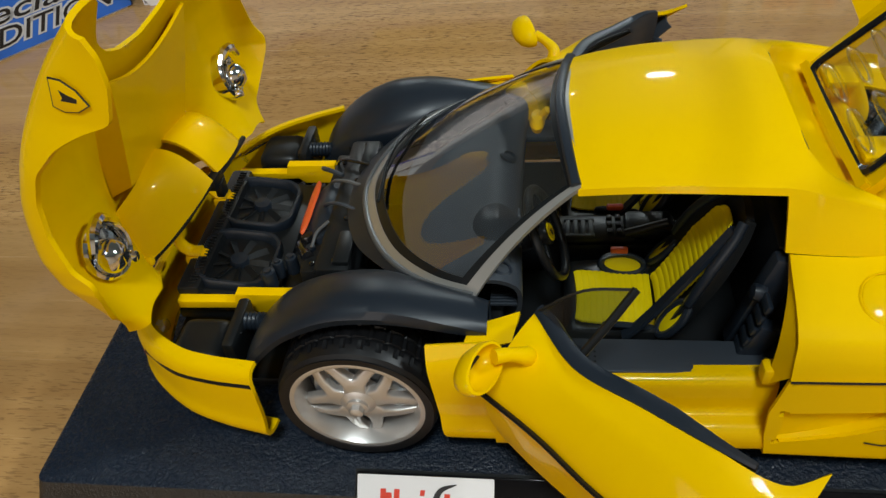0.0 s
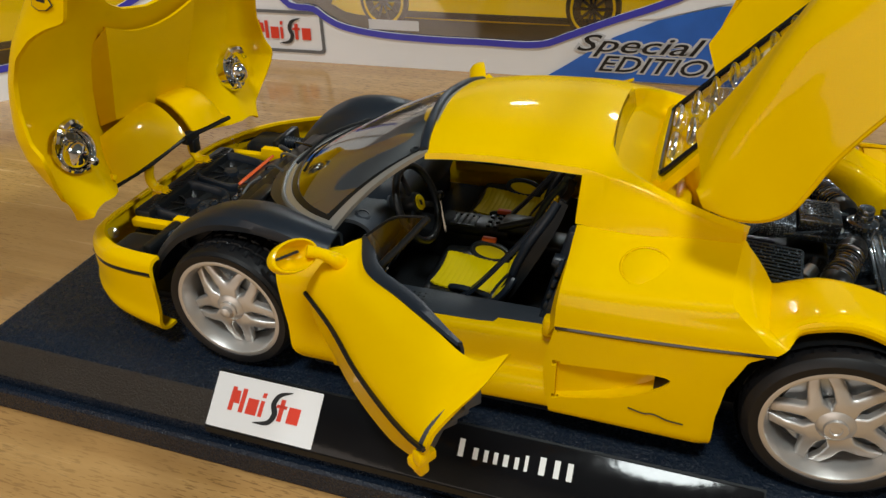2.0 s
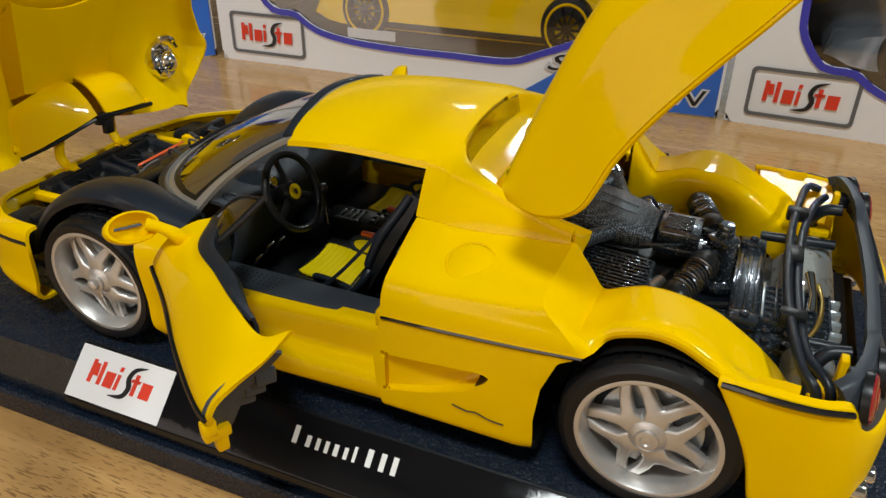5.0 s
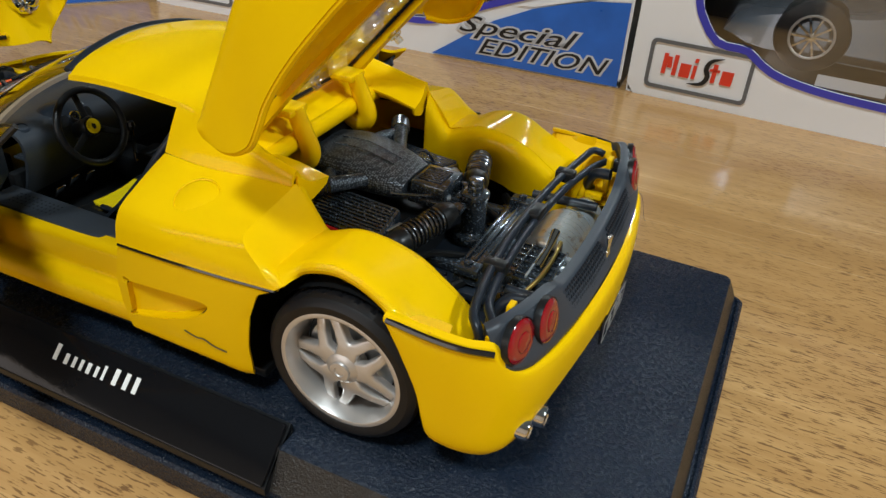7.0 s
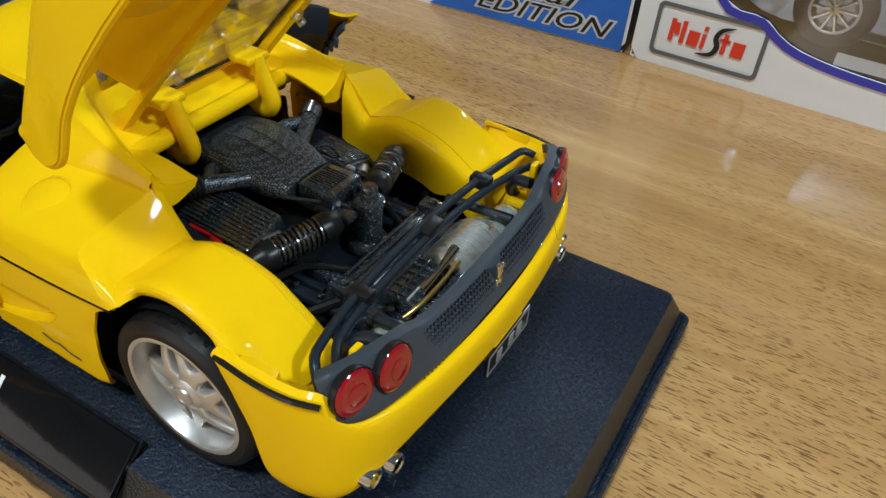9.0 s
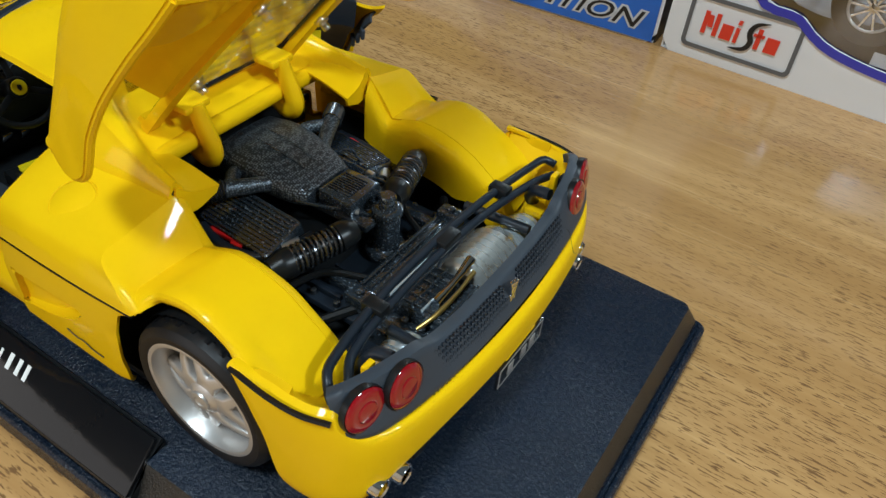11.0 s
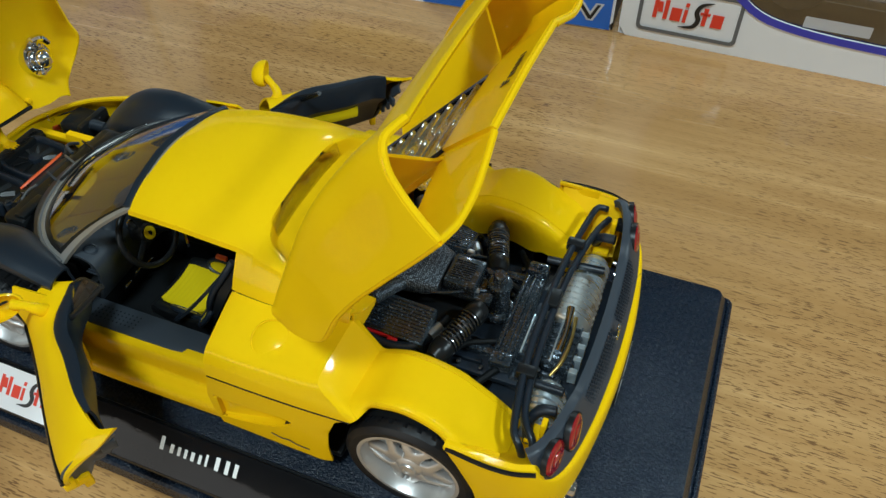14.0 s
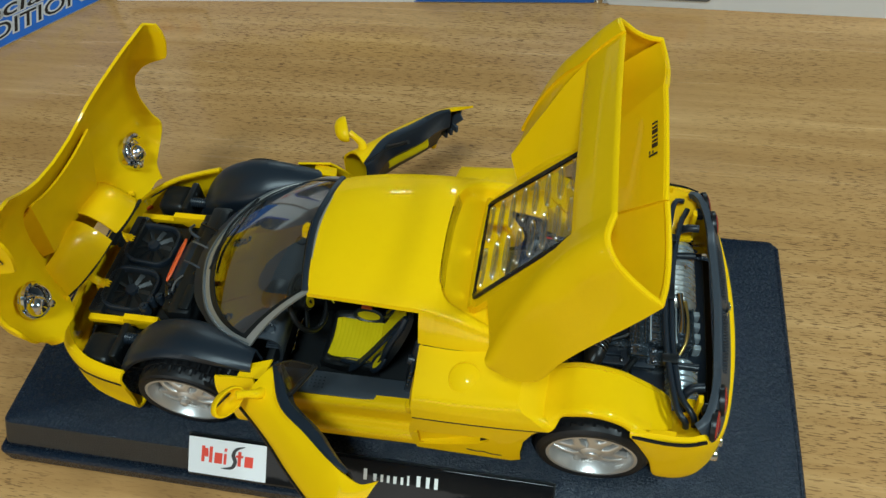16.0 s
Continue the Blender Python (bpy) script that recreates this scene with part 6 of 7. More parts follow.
def seat_parts(s):
    seat = new("seat")
    seat.empty_display_size = 0.005
    seat.parent = car
    seat.matrix_basis = pose(0, -s * 20.0 * MM, -1.5 * MM)
    tagged(seat, "black bucket seat with yellow ribbed inserts")

    def shell(x, z, w, up):
        return [(x, -w, z - 3), (x, -w, z + up * 0.8), (x, -w * 0.92, z + up), (x, -w * 0.80, z + up * 0.6), (x, -w * 0.72, z + 0.2), (x, 0, z), (x, w * 0.72, z + 0.2), (x, w * 0.80, z + up * 0.6), (x, w * 0.92, z + up), (x, w, z + up * 0.8), (x, w, z - 3)]
    cush = [shell(45.0, 39.4, 10.8, 0.6), shell(46.6, 41.2, 11.4, 0.6), shell(49.0, 41.0, 11.8, 1.0), shell(56, 40.2, 12.2, 2.4), shell(63, 39.6, 12.2, 3.2), shell(67, 39.6, 12.0, 3.6)]
    part("cushion", thick(loft(cush, 40, 24), -1.6), BLACK, seat)
    back_line = [(65.6, 39.4), (69.0, 44.5), (73.0, 52), (77.0, 60), (80.0, 66.5), (81.2, 70.5)]
    back_w = (11.6, 11.8, 11.4, 10.2, 7.8, 6.2)
    rows = []
    for k, (x, z) in enumerate(back_line):
        w, fwd = back_w[k], (1.4, 1.5, 1.8, 1.6, 1.0, 0.5)[k]
        rows.append([(x + 1.5, -w, z - 0.8), (x - fwd, -w, z + fwd * 0.5), (x - fwd * 1.05, -w * 0.9, z + fwd * 0.5), (x - 0.5, -w * 0.72, z), (x, 0, z), (x - 0.5, w * 0.72, z), (x - fwd * 1.05, w * 0.9, z + fwd * 0.5), (x - fwd, w, z + fwd * 0.5), (x + 1.5, w, z - 0.8)])
    part("backrest", thick(loft(rows, 40, 28), -1.8), BLACK, seat)

    def ribbed(fn, m):
        return grid([[fn(-1 + i / 8, j / (5 * m)) + np.array((-0.2, 0, 0.3)) * (1.0 + 0.7 * abs(math.sin(j * math.pi / 5))) for i in range(17)] for j in range(5 * m + 1)])

    def cush_fn(u, v):
        x = 48.4 + 17.2 * v
        return np.array((x - 0.6 * u * u * (1 - v), u * np.interp(v, (0, 0.08, 0.5, 1), (7.6, 8.3, 8.5, 8.3)), np.interp(x, (49, 56, 63, 67), (41.0, 40.2, 39.6, 39.6)) + 0.25 * u * u))

    def back_fn(u, v):
        z = 41.5 + 25.0 * v
        x = np.interp(z, [b[1] for b in back_line], [b[0] for b in back_line])
        return np.array((x - 0.4 - 0.5 * u ** 4, u * np.interp(v, (0, 0.6, 0.9, 1), (6.4, 7.4, 5.6, 3.2)), z))
    part("seat_insert", thick(ribbed(cush_fn, 12), 0.5), CLOTH, seat, "yellow ribbed insert")
    part("back_insert", thick(ribbed(back_fn, 16), 0.5), CLOTH, seat, "yellow ribbed insert")
    for t in (1, -1):
        oval = [(math.cos(a), math.sin(a)) for a in np.linspace(0, 2 * np.pi, 28, endpoint=False)]
        m = turn(59.2, t * 10.0, 42.4, t * 52, 6, 0)
        part("side_insert", prism([(4.4 * x, 1.7 * y) for x, y in oval], 0.5, 0.15, m), CLOTH, seat)
        part("insert_rim", tube([tuple(m @ Vector((5.2 * x, 2.4 * y, 0))) for x, y in oval], 0.8, 8, 60, True), BLACK_SATIN, seat, "raised black rim")
        m = turn(68.4, t * 11.0, 46.2, 0, -54, -t * 14)
        part("side_insert", prism([(4.2 * x, 1.8 * y) for x, y in oval], 0.5, 0.15, m), CLOTH, seat)
        part("insert_rim", tube([tuple(m @ Vector((5.0 * x, 2.5 * y, 0))) for x, y in oval], 0.95, 8, 60, True), BLACK_SATIN, seat, "raised black rim")
        part("bolster", tube([(71.0, t * 11.4, 51.5), (72.0, t * 11.4, 54.5), (74.4, t * 10.6, 60), (78.4, t * 8.2, 66.6), (80.2, t * 6.2, 70)], 1.2, 10, 24), BLACK_SATIN, seat)
    strap = [(79.6, -5.6, 66.5), (75.2, -7.4, 60.8), (70.4, -9.2, 54.6), (65.6, -11.0, 48.6), (61.0, -12.6, 43.6), (58.6, -13.2, 41.6)]
    part("belt", join(*[thick(grid([spline([(x - 0.9 + d * 0.6, y + e, z + 0.9) for x, y, z in strap], 24) for e in (-1.3, 1.3)]), 0.5) for d in (0, 1)]), BLACK_SATIN, seat, "black belt")
    part("buckle", block(58.4, s * 11.8, 45.4, 4.2, 1.6, 1.4, 0.4), ORANGE, seat, "orange buckle")
    return seat


seat_parts(1)
seat_parts(-1)
part("console", join(block(52, 0, 43, 22, 9, 3.4, 1.2), block(66, 0, 45, 12, 8, 3.5, 1.4), *[block(56.5 + 2.2 * k, y, 45.0, 1.3, 1.6, 0.7, 0.25) for k in range(3) for y in (-2.4, 0.2, 2.8)]), BLACK, car)
part("gear_gate", join(*[block(46.2 + 1.9 * k, -1.0, 44.9, 1.2, 5.5, 0.6, 0.2) for k in range(4)], block(49, 1.9, 44.9, 7.5, 0.9, 0.6, 0.2), block(49, -3.9, 44.9, 7.5, 0.9, 0.6, 0.2)), GREY, car)
lever = part("gear_lever", tube([(45.2, -7.6, 44), (42.9, -5.6, 53.4)], 0.6, 8), CHROME, car)
part("knob", lathe([(0.01, 1.5), (1.1, 1.2), (1.5, 0), (1.0, -1.2), (0.4, -1.5)], 16, turn(42.8, -5.5, 54.2)), BLACK_GLOSS, lever)
part("handbrake", tube([(60, -4.2, 45.8), (70, -4.2, 49.5)], 1.1, 10), BLACK, car)
for k in range(3):
    part("pedal", moved(block(0, 0, 0, 0.8, 3.0, 4.0, 0.3), turn(33.5, -27 + k * 5.5, 39.5 + k % 2, 0, 30, 0)), CHROME, car)
for s in (1, -1):
    part("tread_dots", join(*[lathe([(0.35, 0), (0.3, 0.18), (0.01, 0.2)], 6, turn(36 + i * 1.5, -s * (40.2 + j * 1.3), 45.55)) for i in range(11) for j in range(4)]), BLACK, car)

# ---- front bay ----
part("bay_floor", block(-30, 0, 37, 42, 50, 3, 0.6), BLACK, car)
part("bay_front", block(-47, 0, 41, 6, 48, 9, 1.0), BLACK, car)
part("bay_back", join(block(-8.6, 0, 47.5, 9, 52, 13, 1.5), block(-13.5, -14, 46.0, 9, 17, 8, 1.2), block(-13.0, 13, 47.0, 8, 14, 9, 1.2), block(-14.5, 21.5, 45.5, 6, 6, 9, 0.8), block(-6.4, -19, 54.4, 4, 11, 1.6, 0.5), block(-6.4, 17, 54.4, 4, 13, 1.6, 0.5)), BLACK, car)
part("bay_bolts", join(*[lathe([(0.75, -0.4), (0.75, 0.5), (0.4, 0.7), (0.01, 0.7)], 8, turn(x, y, z)) for x, y, z in ((-8, -23, 54), (-8, -8, 54), (-8, 7, 54), (-8, 23, 54), (-15, -20, 50), (-15, -9, 50), (-14, 8, 51.5), (-14, 18, 51.5), (-12, -14, 50))]), BLACK_GLOSS, car)
part("brake_cylinder", join(moved(lathe([(0.01, 4.5), (1.4, 4.4), (1.6, 3.2), (1.6, -4), (1.1, -4.4)], 14), turn(-18.5, -14.2, 48.8, 70, 0, 30)), lathe([(1.9, 0), (1.9, 2.0), (1.5, 2.6), (0.01, 2.7)], 14, turn(-18.0, -11.0, 49.2))), BLACK_GLOSS, car)
for k, y in enumerate((-6.5, 3.0, 12.0)):
    part("bay_hose", tube([(-5.5, y, 55.6), (-10, y + 1.5, 56.4 - k * 0.4), (-14, y + 3.5, 54.6), (-16.5, y + 6.5, 50.5)], 0.42, 6, 20), (GREY, RIM_GREY, BLACK_GLOSS)[k], car)
part("radiator_frame", moved(block(0, 0, 0, 24, 46, 3, 1.0), turn(-37.5, 0, 40.5, 0, 8, 0)), BLACK, car)
for t in (1, -1):
    fm = turn(-38.0, t * 11.2, 42.2, 0, 8, 0)
    rim = grid([[(x * k, y * k, z) for x, y in rounded(20.5, 20.5, 6, 6)] for k, z in ((1.0, -0.5), (0.99, 1.8), (0.95, 2.4), (0.88, 2.3), (0.84, 1.6), (0.82, -0.2))], wrap_u=True)
    fan = part("fan_shroud", moved(rim, fm), BLACK_SATIN, car, "black radiator fan")
    part("fan_hub", lathe([(0.01, 1.6), (2.2, 1.4), (2.6, 0.2), (2.6, -0.6)], 18, fm), BLACK_SATIN, fan)
    for k in range(9):
        blade_g = grid([[(2.2, -0.9, 0.1), (4.8, -1.5, 0.0), (7.8, -2.0, 0.0)], [(2.2, 0.4, 1.0), (4.8, 0.6, 1.3), (7.8, 0.5, 1.2)]])
        part("fan_blade", moved(thick(blade_g, 0.3), fm @ Matrix.Rotation(radians(40 * k), 4, "Z") @ Matrix.Translation((0, 0, -0.5))), BLACK, fan)
for s in (1, -1):
    rail = [(-49, 43.6), (-34.2, 43.6), (-33.4, 46.2), (-19.4, 46.2), (-19.4, 40.0), (-29, 40.0), (-31, 41.6), (-49, 41.2)]
    part("bay_rail", prism([(x, z) for x, z in rail], 2.6, 0.3, turn(0, -s * 25.5 + 1.3, 0, 90, 0, 0)), YELLOW_IN, car)
    part("lamp_bucket", join(block(-39, -s * 38, 38.5, 13, 14, 11, 3.0, 3), block(-30.0, -s * 36, 41.5, 3, 15, 12, 1.0)), BLACK, car)
    part("bellows", join(*[lathe([(1.9, 0), (2.3, 0.5), (1.9, 1.0)], 14, turn(-31 + k * 1.0, -s * 34, 45, 0, 90, 0)) for k in range(9)]), BLACK_SATIN, car)
    part("bay_strut", tube([(-34, -s * 43, 36), (-29, -s * 38, 46)], 0.9, 8), BLACK, car)
    part("inner_lens", lathe([(0.01, 0.9), (1.5, 0.7), (1.9, 0)], 16, turn(-50.5, -s * 33.5, 42.4, 0, 60, -s * 30)), GLASS, car)
part("wheel_jack", join(moved(lathe([(0.01, 3.2), (3.6, 2.9), (5.2, 1.6), (5.6, -0.6), (5.2, -4)], 28), turn(-15.0, -1, 49.9, 0, -14, 0) @ Matrix.Diagonal((0.9, 2.2, 1, 1)))), BLACK_SATIN, car)
part("red_stripe", moved(prism([(1.9 * math.cos(a) * (0.55 + 0.25 * abs(math.sin(a))), 10.5 * math.sin(a)) for a in np.linspace(0, 2 * np.pi, 24, endpoint=False)], 0.7, 0.3), turn(-19.0, -1, 51.9, 0, -30, 0)), ORANGE, car, "red moulded strip")
for x, y, r, hh in ((-16.5, -14.5, 2.4, 3.5), (-21.5, -16.5, 1.6, 2.6), (-24.5, -18, 1.4, 2.2), (-26, -21.5, 1.8, 2.4), (-14, 16.5, 2.0, 3)):
    part("filler_cap", join(lathe([(r, -3), (r, hh * 0.5), (r * 0.9, hh * 0.7), (r * 0.55, hh * 0.75), (r * 0.5, hh), (0.01, hh)], 16, turn(x, y, 47.2))), BLACK_SATIN, car)
part("bay_hose", tube([(-12, 8, 55.2), (-16, 10, 55.4), (-19, 14, 53), (-20, 18, 50)], 0.6, 8, 20), GREY, car)
part("bay_hose", tube([(-12, -10, 55), (-15, -12, 53), (-16, -15, 51)], 0.4, 8, 16), RIM_GREY, car)
part("rack_teeth", join(*[block(-46.0, -22 + k * 1.1, 45.5, 2.0, 0.5, 0.7, 0.1, 1) for k in range(41)]), BLACK, car)

# ---- engine bay ----
part("engine_floor", join(block(146, 0, 34, 80, 68, 8, 1), block(128, 0, 44, 34, 34, 16, 2)), BLACK, car)
for s in (1, -1):
    part("bay_wall", join(block(122, -s * 34, 46, 24, 3, 20, 1.0), block(140, -s * 35.0, 41, 26, 2, 14, 0.6)), BLACK, car)
part("cross_member", tube([(107.5, -30, 67.8), (108, -16, 68.8), (108.4, 0, 69.0), (108, 16, 68.8), (107.5, 30, 67.8)], 2.3, 12, 30), YELLOW, car, "yellow cross member")
for s in (1, -1):
    flap = loft([[(106, -s * 31.5, 72.4), (114, -s * 32.4, 72.4), (121.4, -s * 32.6, 71.0)], [(107, -s * 27.5, 70.8), (115, -s * 28.2, 70.2), (122.0, -s * 28.6, 68.2)], [(108, -s * 23.5, 69.8), (115, -s * 23.0, 69.0), (122.9, -s * 22.6, 67.2)]], 14, 12)
    lip = loft([[(121.4, -s * 32.6, 71.0), (122.0, -s * 28.6, 68.2), (122.9, -s * 22.6, 67.2)], [(121.6, -s * 34.4, 66.4), (121.8, -s * 29.6, 63.4), (122.6, -s * 23.4, 65.4)]], 12, 5)
    part("pillar_flap", thick(join(flap, lip), 0.7), YELLOW, car, "", 30)
ple = [[(108, 0, 11.0, 57.0, 64.0)], [(116, 0, 11.8, 56.8, 65.0)], [(124, 0, 11.2, 56.4, 64.2)], [(131, 0, 9.6, 56.0, 62.6)], [(135.2, 0, 8.0, 56.6, 61.0)]]
rows = []
for ((x, yc, w, z0, z1),) in ple:
    rows.append([(x, yc + w * c * (abs(c) ** -0.35 if abs(c) > 1e-3 else 1) * 0.98, (z0 + z1) / 2 + (z1 - z0) / 2 * sn * (abs(sn) ** -0.45 if abs(sn) > 1e-3 else 1)) for c, sn in ((math.cos(a), math.sin(a)) for a in np.linspace(0, 2 * np.pi, 28, endpoint=False))])
rows = [np.array(r) for r in np.array([spline(c, 26) for c in np.array(rows).transpose(1, 0, 2)]).transpose(1, 0, 2)]
plenum = part("intake_plenum", grid(rows, wrap_u=True, cap=True), WEAVE, car, "cast black intake plenum")
part("plenum_rib", join(*[tube([(112, y, 64.8), (120, y, 65.2), (130, y * 0.8, 63.0)], 0.2, 6, 16) for y in (-2.4, 2.4)]), WEAVE, plenum)
for s in (1, -1):
    part("intake_pipe", join(tube([(127, -s * 6.5, 60.2), (123.5, -s * 13, 61.2), (120.5, -s * 19, 62.2)], [2.0, 1.9, 2.1], 14, 24), tube([(116, -s * 9.5, 60.6), (117.4, -s * 13.5, 61.4), (120, -s * 16.5, 61.8)], 1.7, 12, 16)), WEAVE, car)
    part("pipe_bellows", join(*[moved(lathe([(2.2, 0), (2.7, 0.5), (2.2, 1.0)], 16), Matrix.Translation((120.4 - 0.5 * k, -s * (19.0 + 0.95 * k), 62.2)) @ Euler((radians(90 * s), 0, radians(-25 * s))).to_matrix().to_4x4()) for k in range(5)]), SPRING, car)
    cam = part("cam_cover", moved(block(0, 0, 0, 22, 12.5, 6, 1.2), turn(126.5, -s * 17.5, 53.6, s * 16, 4, 0)), CAST, car, "ribbed cam cover")
    for k in range(10):
        part("cover_rib", moved(block(0, -5.0 + 1.1 * k, 3.1, 20, 0.5, 0.7, 0.15), turn(126.5, -s * 17.5, 53.6, s * 16, 4, 0)), CAST, cam)
    part("red_rail", moved(join(block(0, 0, 0, 12, 1.8, 1.4, 0.4), block(2, -1.2, -0.2, 3, 1.2, 1.2, 0.4), block(-3, 1.0, 0.2, 3.5, 1.2, 1.2, 0.4)), turn(126, -s * 23.4, 53.4, 0, 4, s * 8)), RED, cam)
    part("coolant_hose", tube([(118, -s * 25, 54), (126, -s * 26, 52.6), (134, -s * 24, 52.4), (138.5, -s * 18, 53.2), (140.5, -s * 12, 54.2)], 1.35, 10, 30), BLACK_SATIN, car)
    part("hose_clip", tube([(137.6, -s * 19.2, 53.0), (139.6, -s * 15.4, 53.7)], 1.8, 12, 8), STEEL, car)
    a, b = np.array((142.6, -s * 26.5, 55.6)), np.array((149.0, -s * 6.6, 57.2))
    ax = (b - a) / np.linalg.norm(b - a)
    u = np.cross(ax, (0, 0, 1.0))
    u /= np.linalg.norm(u)
    v = np.cross(u, ax)
    sh = part("shock_absorber", join(tube([tuple(a), tuple(a + ax * 19)], 1.5, 12, 8), tube([tuple(a - ax * 1.5), tuple(a + ax * 4.0)], [2.4, 3.5, 3.5], 16, 8), tube([tuple(a + ax * 15.5), tuple(a + ax * 20.5)], [3.5, 3.5, 2.6], 16, 8)), BLACK, car, "black damper with a dark coil spring")
    turns = [tuple(a + ax * (3.6 + 12.4 * k / 180) + 3.1 * (math.cos(k / 180 * 2 * math.pi * 10) * u + math.sin(k / 180 * 2 * math.pi * 10) * v)) for k in range(181)]
    part("coil_spring", tube(turns, 0.42, 6, 400), SPRING, sh)
box = part("control_box", block(140.8, 1.0, 59.0, 10.0, 11.4, 4.4, 0.7), CAST, car, "ribbed black control box")
part("box_ribs", join(*[block(140.4, -2.3 + 0.82 * k, 61.4, 6.6, 0.4, 0.5, 0.12) for k in range(9)]), CAST, box)
part("box_base", join(block(143.0, 2.4, 56.2, 15.0, 15.0, 1.8, 0.4), lathe([(1.5, 0), (1.4, 1.5), (0.6, 1.7), (0.01, 1.7)], 14, turn(147.2, 6.0, 57.0))), CAST, box)
can = part("oil_canister", lathe([(0.01, 61.4), (1.9, 61.3), (2.1, 60.9), (2.15, 59.4), (3.0, 59.3), (3.7, 58.9), (3.8, 57.9), (3.3, 57.3), (3.2, 48.0), (3.6, 47.6), (5.0, 47.2), (5.3, 46.6), (5.2, 45.6), (4.6, 45.2), (4.6, 42)], 36, turn(151.2, 2.2, 0)), CAST, car, "tall black canister")
part("canister_cap", lathe([(2.0, 61.0), (2.0, 62.4), (1.7, 62.8), (0.01, 62.9)], 12, turn(151.2, 2.2, 0)), CAST, can)
part("fuel_line", tube([(127.5, -7.5, 59.5), (131, -8.6, 58.6), (138, -6.8, 58.6), (145, -3.0, 58.2), (148.6, -0.8, 57.2)], 0.45, 8, 36), CAST, car)
part("line_nut", tube([(143.6, -3.8, 58.3), (146.2, -2.2, 57.9)], 0.8, 6, 4), STEEL, car)
part("fuel_line", tube([(127.5, 10.5, 59.5), (131, 13, 61.0), (134, 15, 57.0), (139, 14.6, 55.6)], 0.5, 8, 30), CAST, car)
part("fuel_line", tube([(136, 10, 57), (143, 11.5, 57.2), (149.4, 8.2, 57.6)], 0.5, 8, 24), CAST, car)
part("line_nut", block(138.6, 12.0, 57.2, 2.4, 1.6, 1.6, 0.4), STEEL, car)
frame_bar = part("gearbox_frame", join(block(158.6, 1, 47.6, 7.0, 40, 3.4, 0.7), block(152, -13.5, 46.4, 12, 3.0, 2.4, 0.5), block(151, 16.5, 46.4, 12, 3.0, 2.4, 0.5)), CAST, car, "cast gearbox frame")
for dx in (-2.2, 0.0, 2.2):
    part("frame_ridge", block(158.6 + dx, 1, 49.5, 0.9, 30, 1.0, 0.25), CAST, frame_bar)
for y in (-17.6, 19.4):
    part("frame_pad", join(block(158.6, y, 49.8, 6.4, 4.4, 2.4, 0.6), lathe([(1.1, 0), (1.1, 0.8), (0.6, 1.0), (0.01, 1.0)], 10, turn(158.6, y, 51.0))), CAST, frame_bar)
part("gearbox_tray", join(block(153.5, 1, 44.0, 22, 44, 2.0, 0.5), block(148.5, -17.5, 45.6, 9, 1.4, 1.8, 0.3), block(148.5, 19.5, 45.6, 9, 1.4, 1.8, 0.3), block(147.0, -9.5, 45.6, 9, 0.8, 1.2, 0.25), block(147.0, 11.0, 45.6, 9, 0.8, 1.2, 0.25)), BLACK_SATIN, car)
part("tray_bolts", join(*[lathe([(0.8, -0.5), (0.8, 0.7), (0.45, 0.9), (0.01, 0.9)], 8, turn(x, y, 45.6)) for x in (146.5, 153.2) for y in (-19.4, -11, 9.5, 13, 21)]), SPRING, car)
for s in (1, -1):
    part("exhaust_header", join(*[tube([(119 + 5 * k, -s * 22, 50.5), (120 + 5 * k, -s * 26.5, 49.6), (122.5 + 5 * k, -s * 28.5, 46), (127 + 4 * k, -s * 28.5, 43)], 1.25, 8, 16) for k in range(4)]), SPRING, car)
    part("header_nut", join(*[lathe([(0.9, -0.5), (0.9, 0.6), (0.01, 0.8)], 6, turn(119 + 5 * k, -s * 24.4, 51.2, s * 60, 0, 0)) for k in range(4)]), SPRING, car)
part("lower_arm", join(tube([(150, -30, 44), (158, -18, 46)], 1.2, 8), tube([(150, 30, 44), (158, 18, 46)], 1.2, 8), tube([(140, -30, 46), (146, -16, 48.5), (156, -10, 48)], 0.9, 8, 20), tube([(140, 30, 46), (146, 16, 48.5), (156, 10, 48)], 0.9, 8, 20)), BLACK, car)
drum = turn(171.6, 14.0, 42.8, 90, 0, 0)
gear = part("gearbox", block(169.6, -4.5, 43.0, 17, 16, 10, 1.4), CAST, car, "bright metal gearbox")
part("gearbox_drum", lathe([(0.01, 10.4), (5.0, 10.2), (7.0, 9.2)] + [(7.3 + 0.5 * (k % 2), 8.6 - 1.15 * k) for k in range(15)] + [(6.8, -9.2), (0.01, -10)], 40, drum), DRUM, gear, "bright banded drum with brown stains")
part("gearbox_side", block(168.6, -16.5, 42.0, 15, 7, 7, 1.2), CAST, gear)
for k in range(6):
    part("gearbox_rib", block(162.6 + 2.9 * k, -4.5, 48.3, 0.6, 15, 0.9, 0.2), CAST if k % 3 else GEARBOX, gear)
    part("gearbox_rib", block(169.6, -11 + 2.6 * k, 48.2, 15.5, 0.5, 0.8, 0.2), CAST, gear)
for k in range(4):
    part("gearbox_lug", block(178.4, -12.5 + 4.6 * k, 45.6, 2.6, 2.0, 5.0, 0.4), GEARBOX, gear)
for k in range(6):
    part("gearbox_bolt", lathe([(1.0, -0.5), (1.0, 0.8), (0.5, 1.1), (0.01, 1.1)], 8, turn(164 + 4.6 * (k % 3), -14.5 - 4 * (k // 3), 45.8)), SPRING, gear)
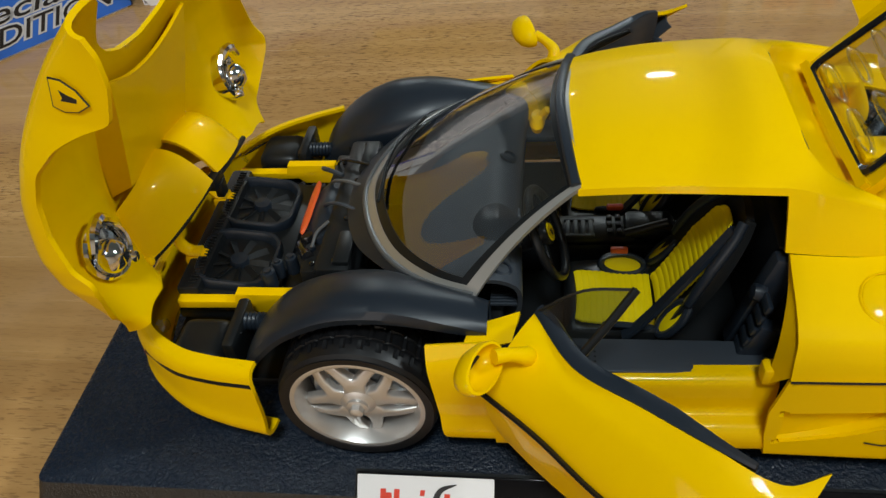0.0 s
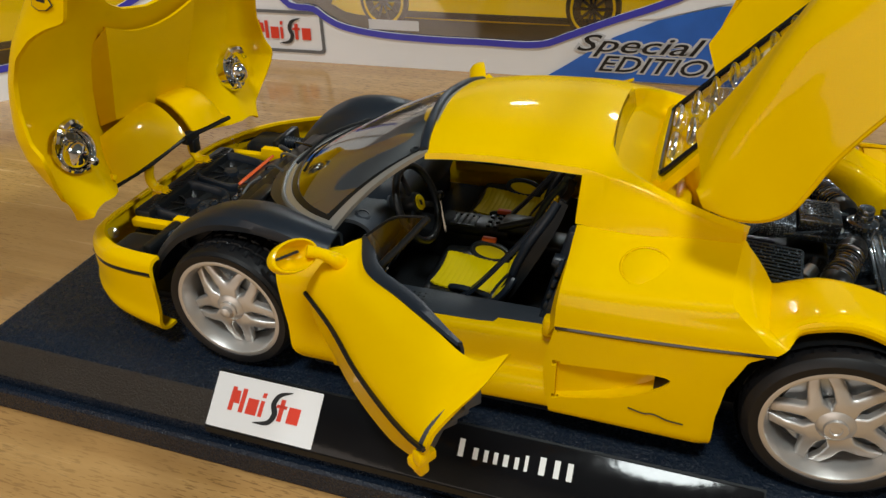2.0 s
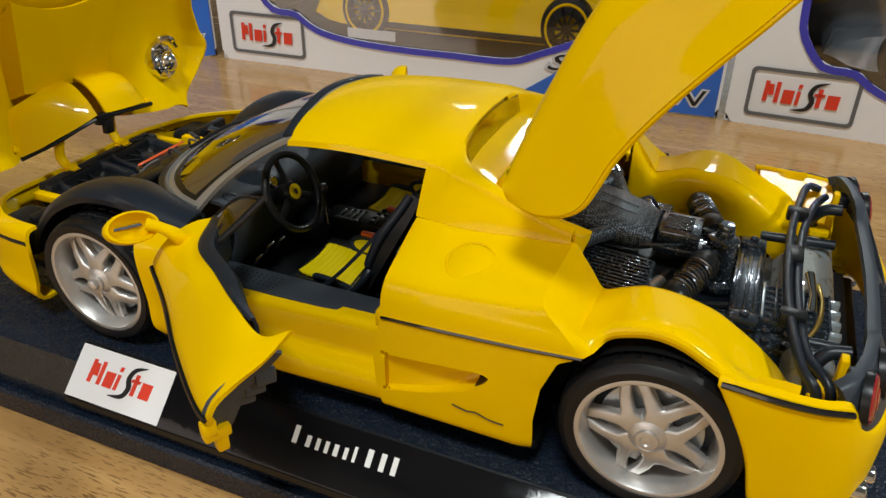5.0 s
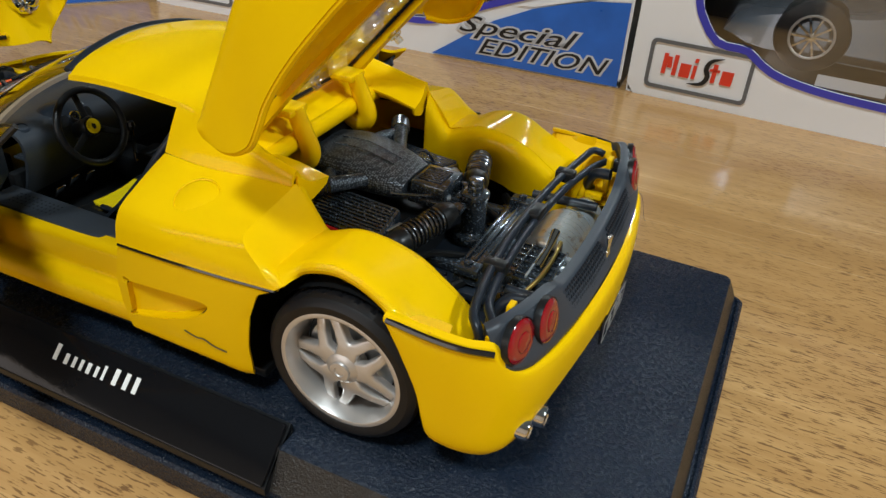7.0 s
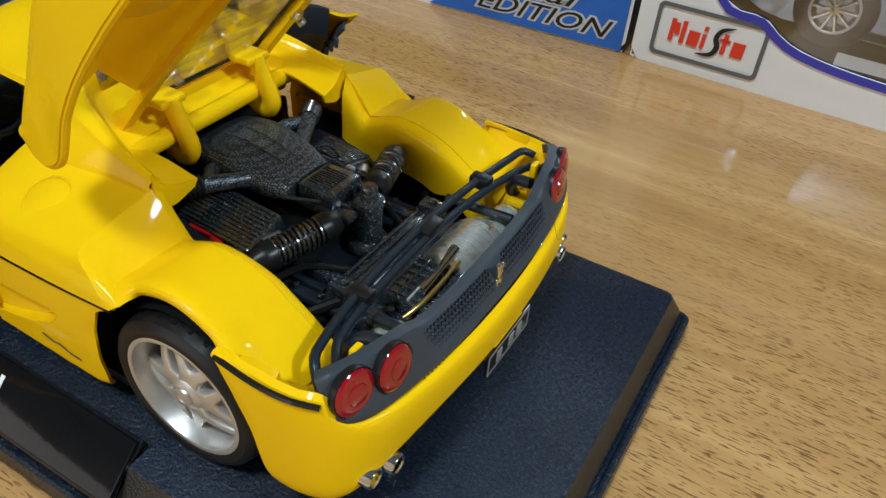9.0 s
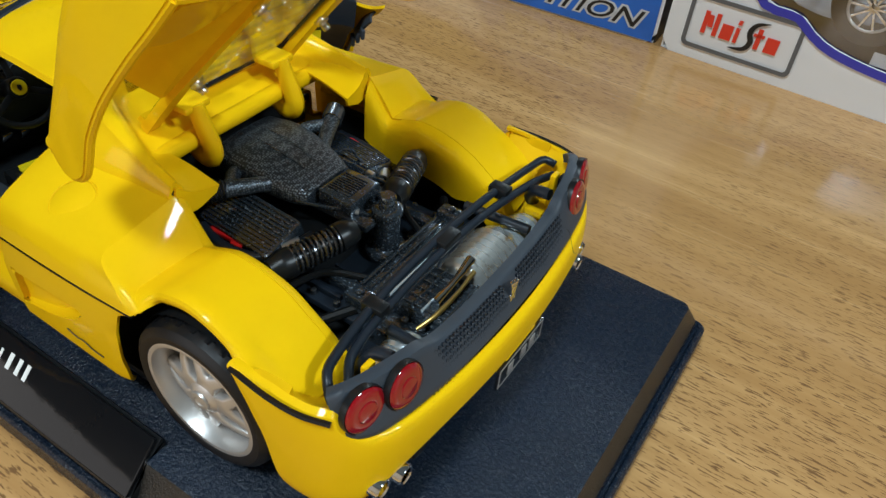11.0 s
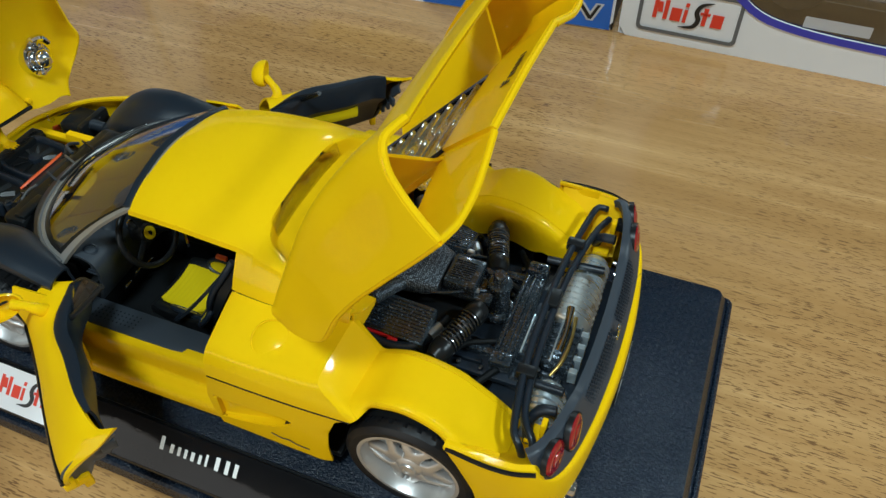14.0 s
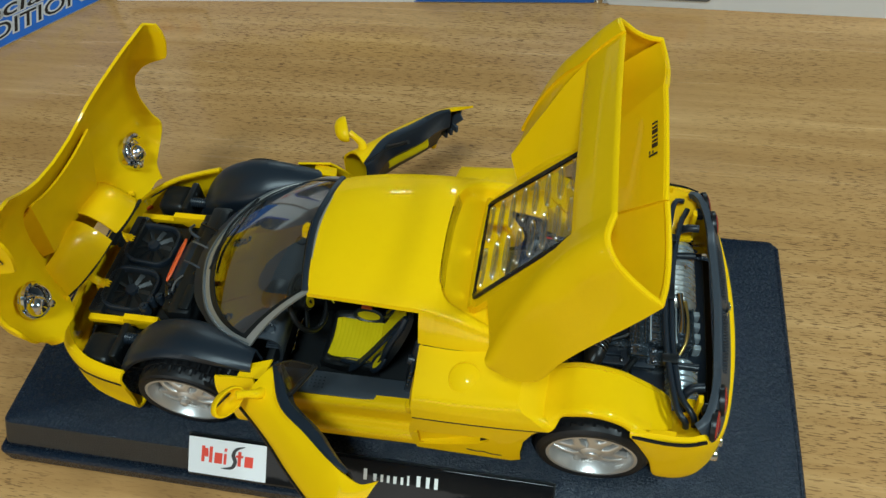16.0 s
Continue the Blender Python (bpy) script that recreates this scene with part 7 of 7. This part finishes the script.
part("gold_lever", tube([(174.4, 5.0, 49.6), (175.2, -3, 49.8), (174.6, -11, 48.6), (172.6, -15.5, 46.6)], [0.6, 0.45, 0.65, 0.5], 10, 24), BRASS, gear, "gold-coloured lever")
part("shift_rod", tube([(172.2, 7.0, 50.8), (173.0, -2.0, 50.6), (172.8, -9.0, 49.8)], [1.3, 0.8, 1.2], 10, 24), CHROME, gear, "chromed shift rod")
part("gearbox_plate", block(170, 0, 39.4, 26, 62, 2.0, 0.5), BLACK_SATIN, gear)
for s in (1, -1):
    part("silencer", moved(lathe([(0.01, 9), (4.2, 8.6), (5.2, 7)] + [(5.2 + 0.45 * (k % 2), 6.6 - 1.1 * k) for k in range(13)] + [(5.2, -7), (4.2, -8.6), (0.01, -9)], 24), turn(173.5, -s * 26, 43.5, 90, 0, 0)), GEARBOX, car, "bright ribbed silencer")
    part("tail_bracket", join(block(176.8, -s * 38.5, 54, 1.6, 3.0, 12, 0.4), block(174.6, -s * 36.5, 49.2, 5.0, 6.0, 1.8, 0.4)), YELLOW_IN, car)
    part("bracket_plug", block(178.8, -s * 40.5, 57.2, 3.0, 3.4, 3.4, 0.6), BLACK, car)
    part("bracket_hose", tube([(178.5, -s * 33, 57.5), (174.5, -s * 33.5, 56.6), (172.2, -s * 35.5, 52.5), (173.2, -s * 38.5, 48.2)], 1.5, 10, 26), BLACK_SATIN, car)
cage = part("rear_bar", tube([(173.5, -44.6, 50), (172.4, -44.8, 55.6), (169.8, -41.5, 57.0), (166.6, -20, 57.6), (166.0, 0, 57.8), (166.6, 20, 57.6), (168.8, 41.0, 57.2), (170.2, 45.6, 57.6), (173, 46.8, 56.6)], 1.05, 10, 70), BLACK_SATIN, car, "black tubular rear brace")
part("rear_bar", tube([(176.5, -43.8, 48.5), (175.0, -42.0, 55.0), (171.0, -36, 56.2), (168.8, -18, 56.4), (168.4, 0, 56.6), (169.2, 18, 56.4), (172.0, 36, 56.2), (174.6, 43.0, 56.2)], 1.05, 10, 70), BLACK_SATIN, car, "black tubular rear brace")
for cx, cy, sx, sy in ((167.6, -24, 5.4, 3.6), (167.6, 27, 5.4, 3.6), (167.2, 3, 4.2, 7.0)):
    part("bar_clamp", block(cx, cy, 57.1, sx, sy, 3.3, 0.6), BLACK, cage)
part("cross_tube", tube([(170, -22, 50.5), (178, -22.4, 51.0)], 1.3, 10), BLACK_SATIN, car)
part("cross_tube", tube([(160, 24, 50.5), (178, 25, 51.0)], 1.3, 10), BLACK_SATIN, car)
part("hair", tube([(186.8, 9.0, 59.2), (187.6, 13, 62.6), (189.4, 19, 61.4), (191.2, 22.5, 52.6), (191.4, 24.2, 51.4)], 0.06, 4, 24), GREY, car, "stray fine hair on the tail")
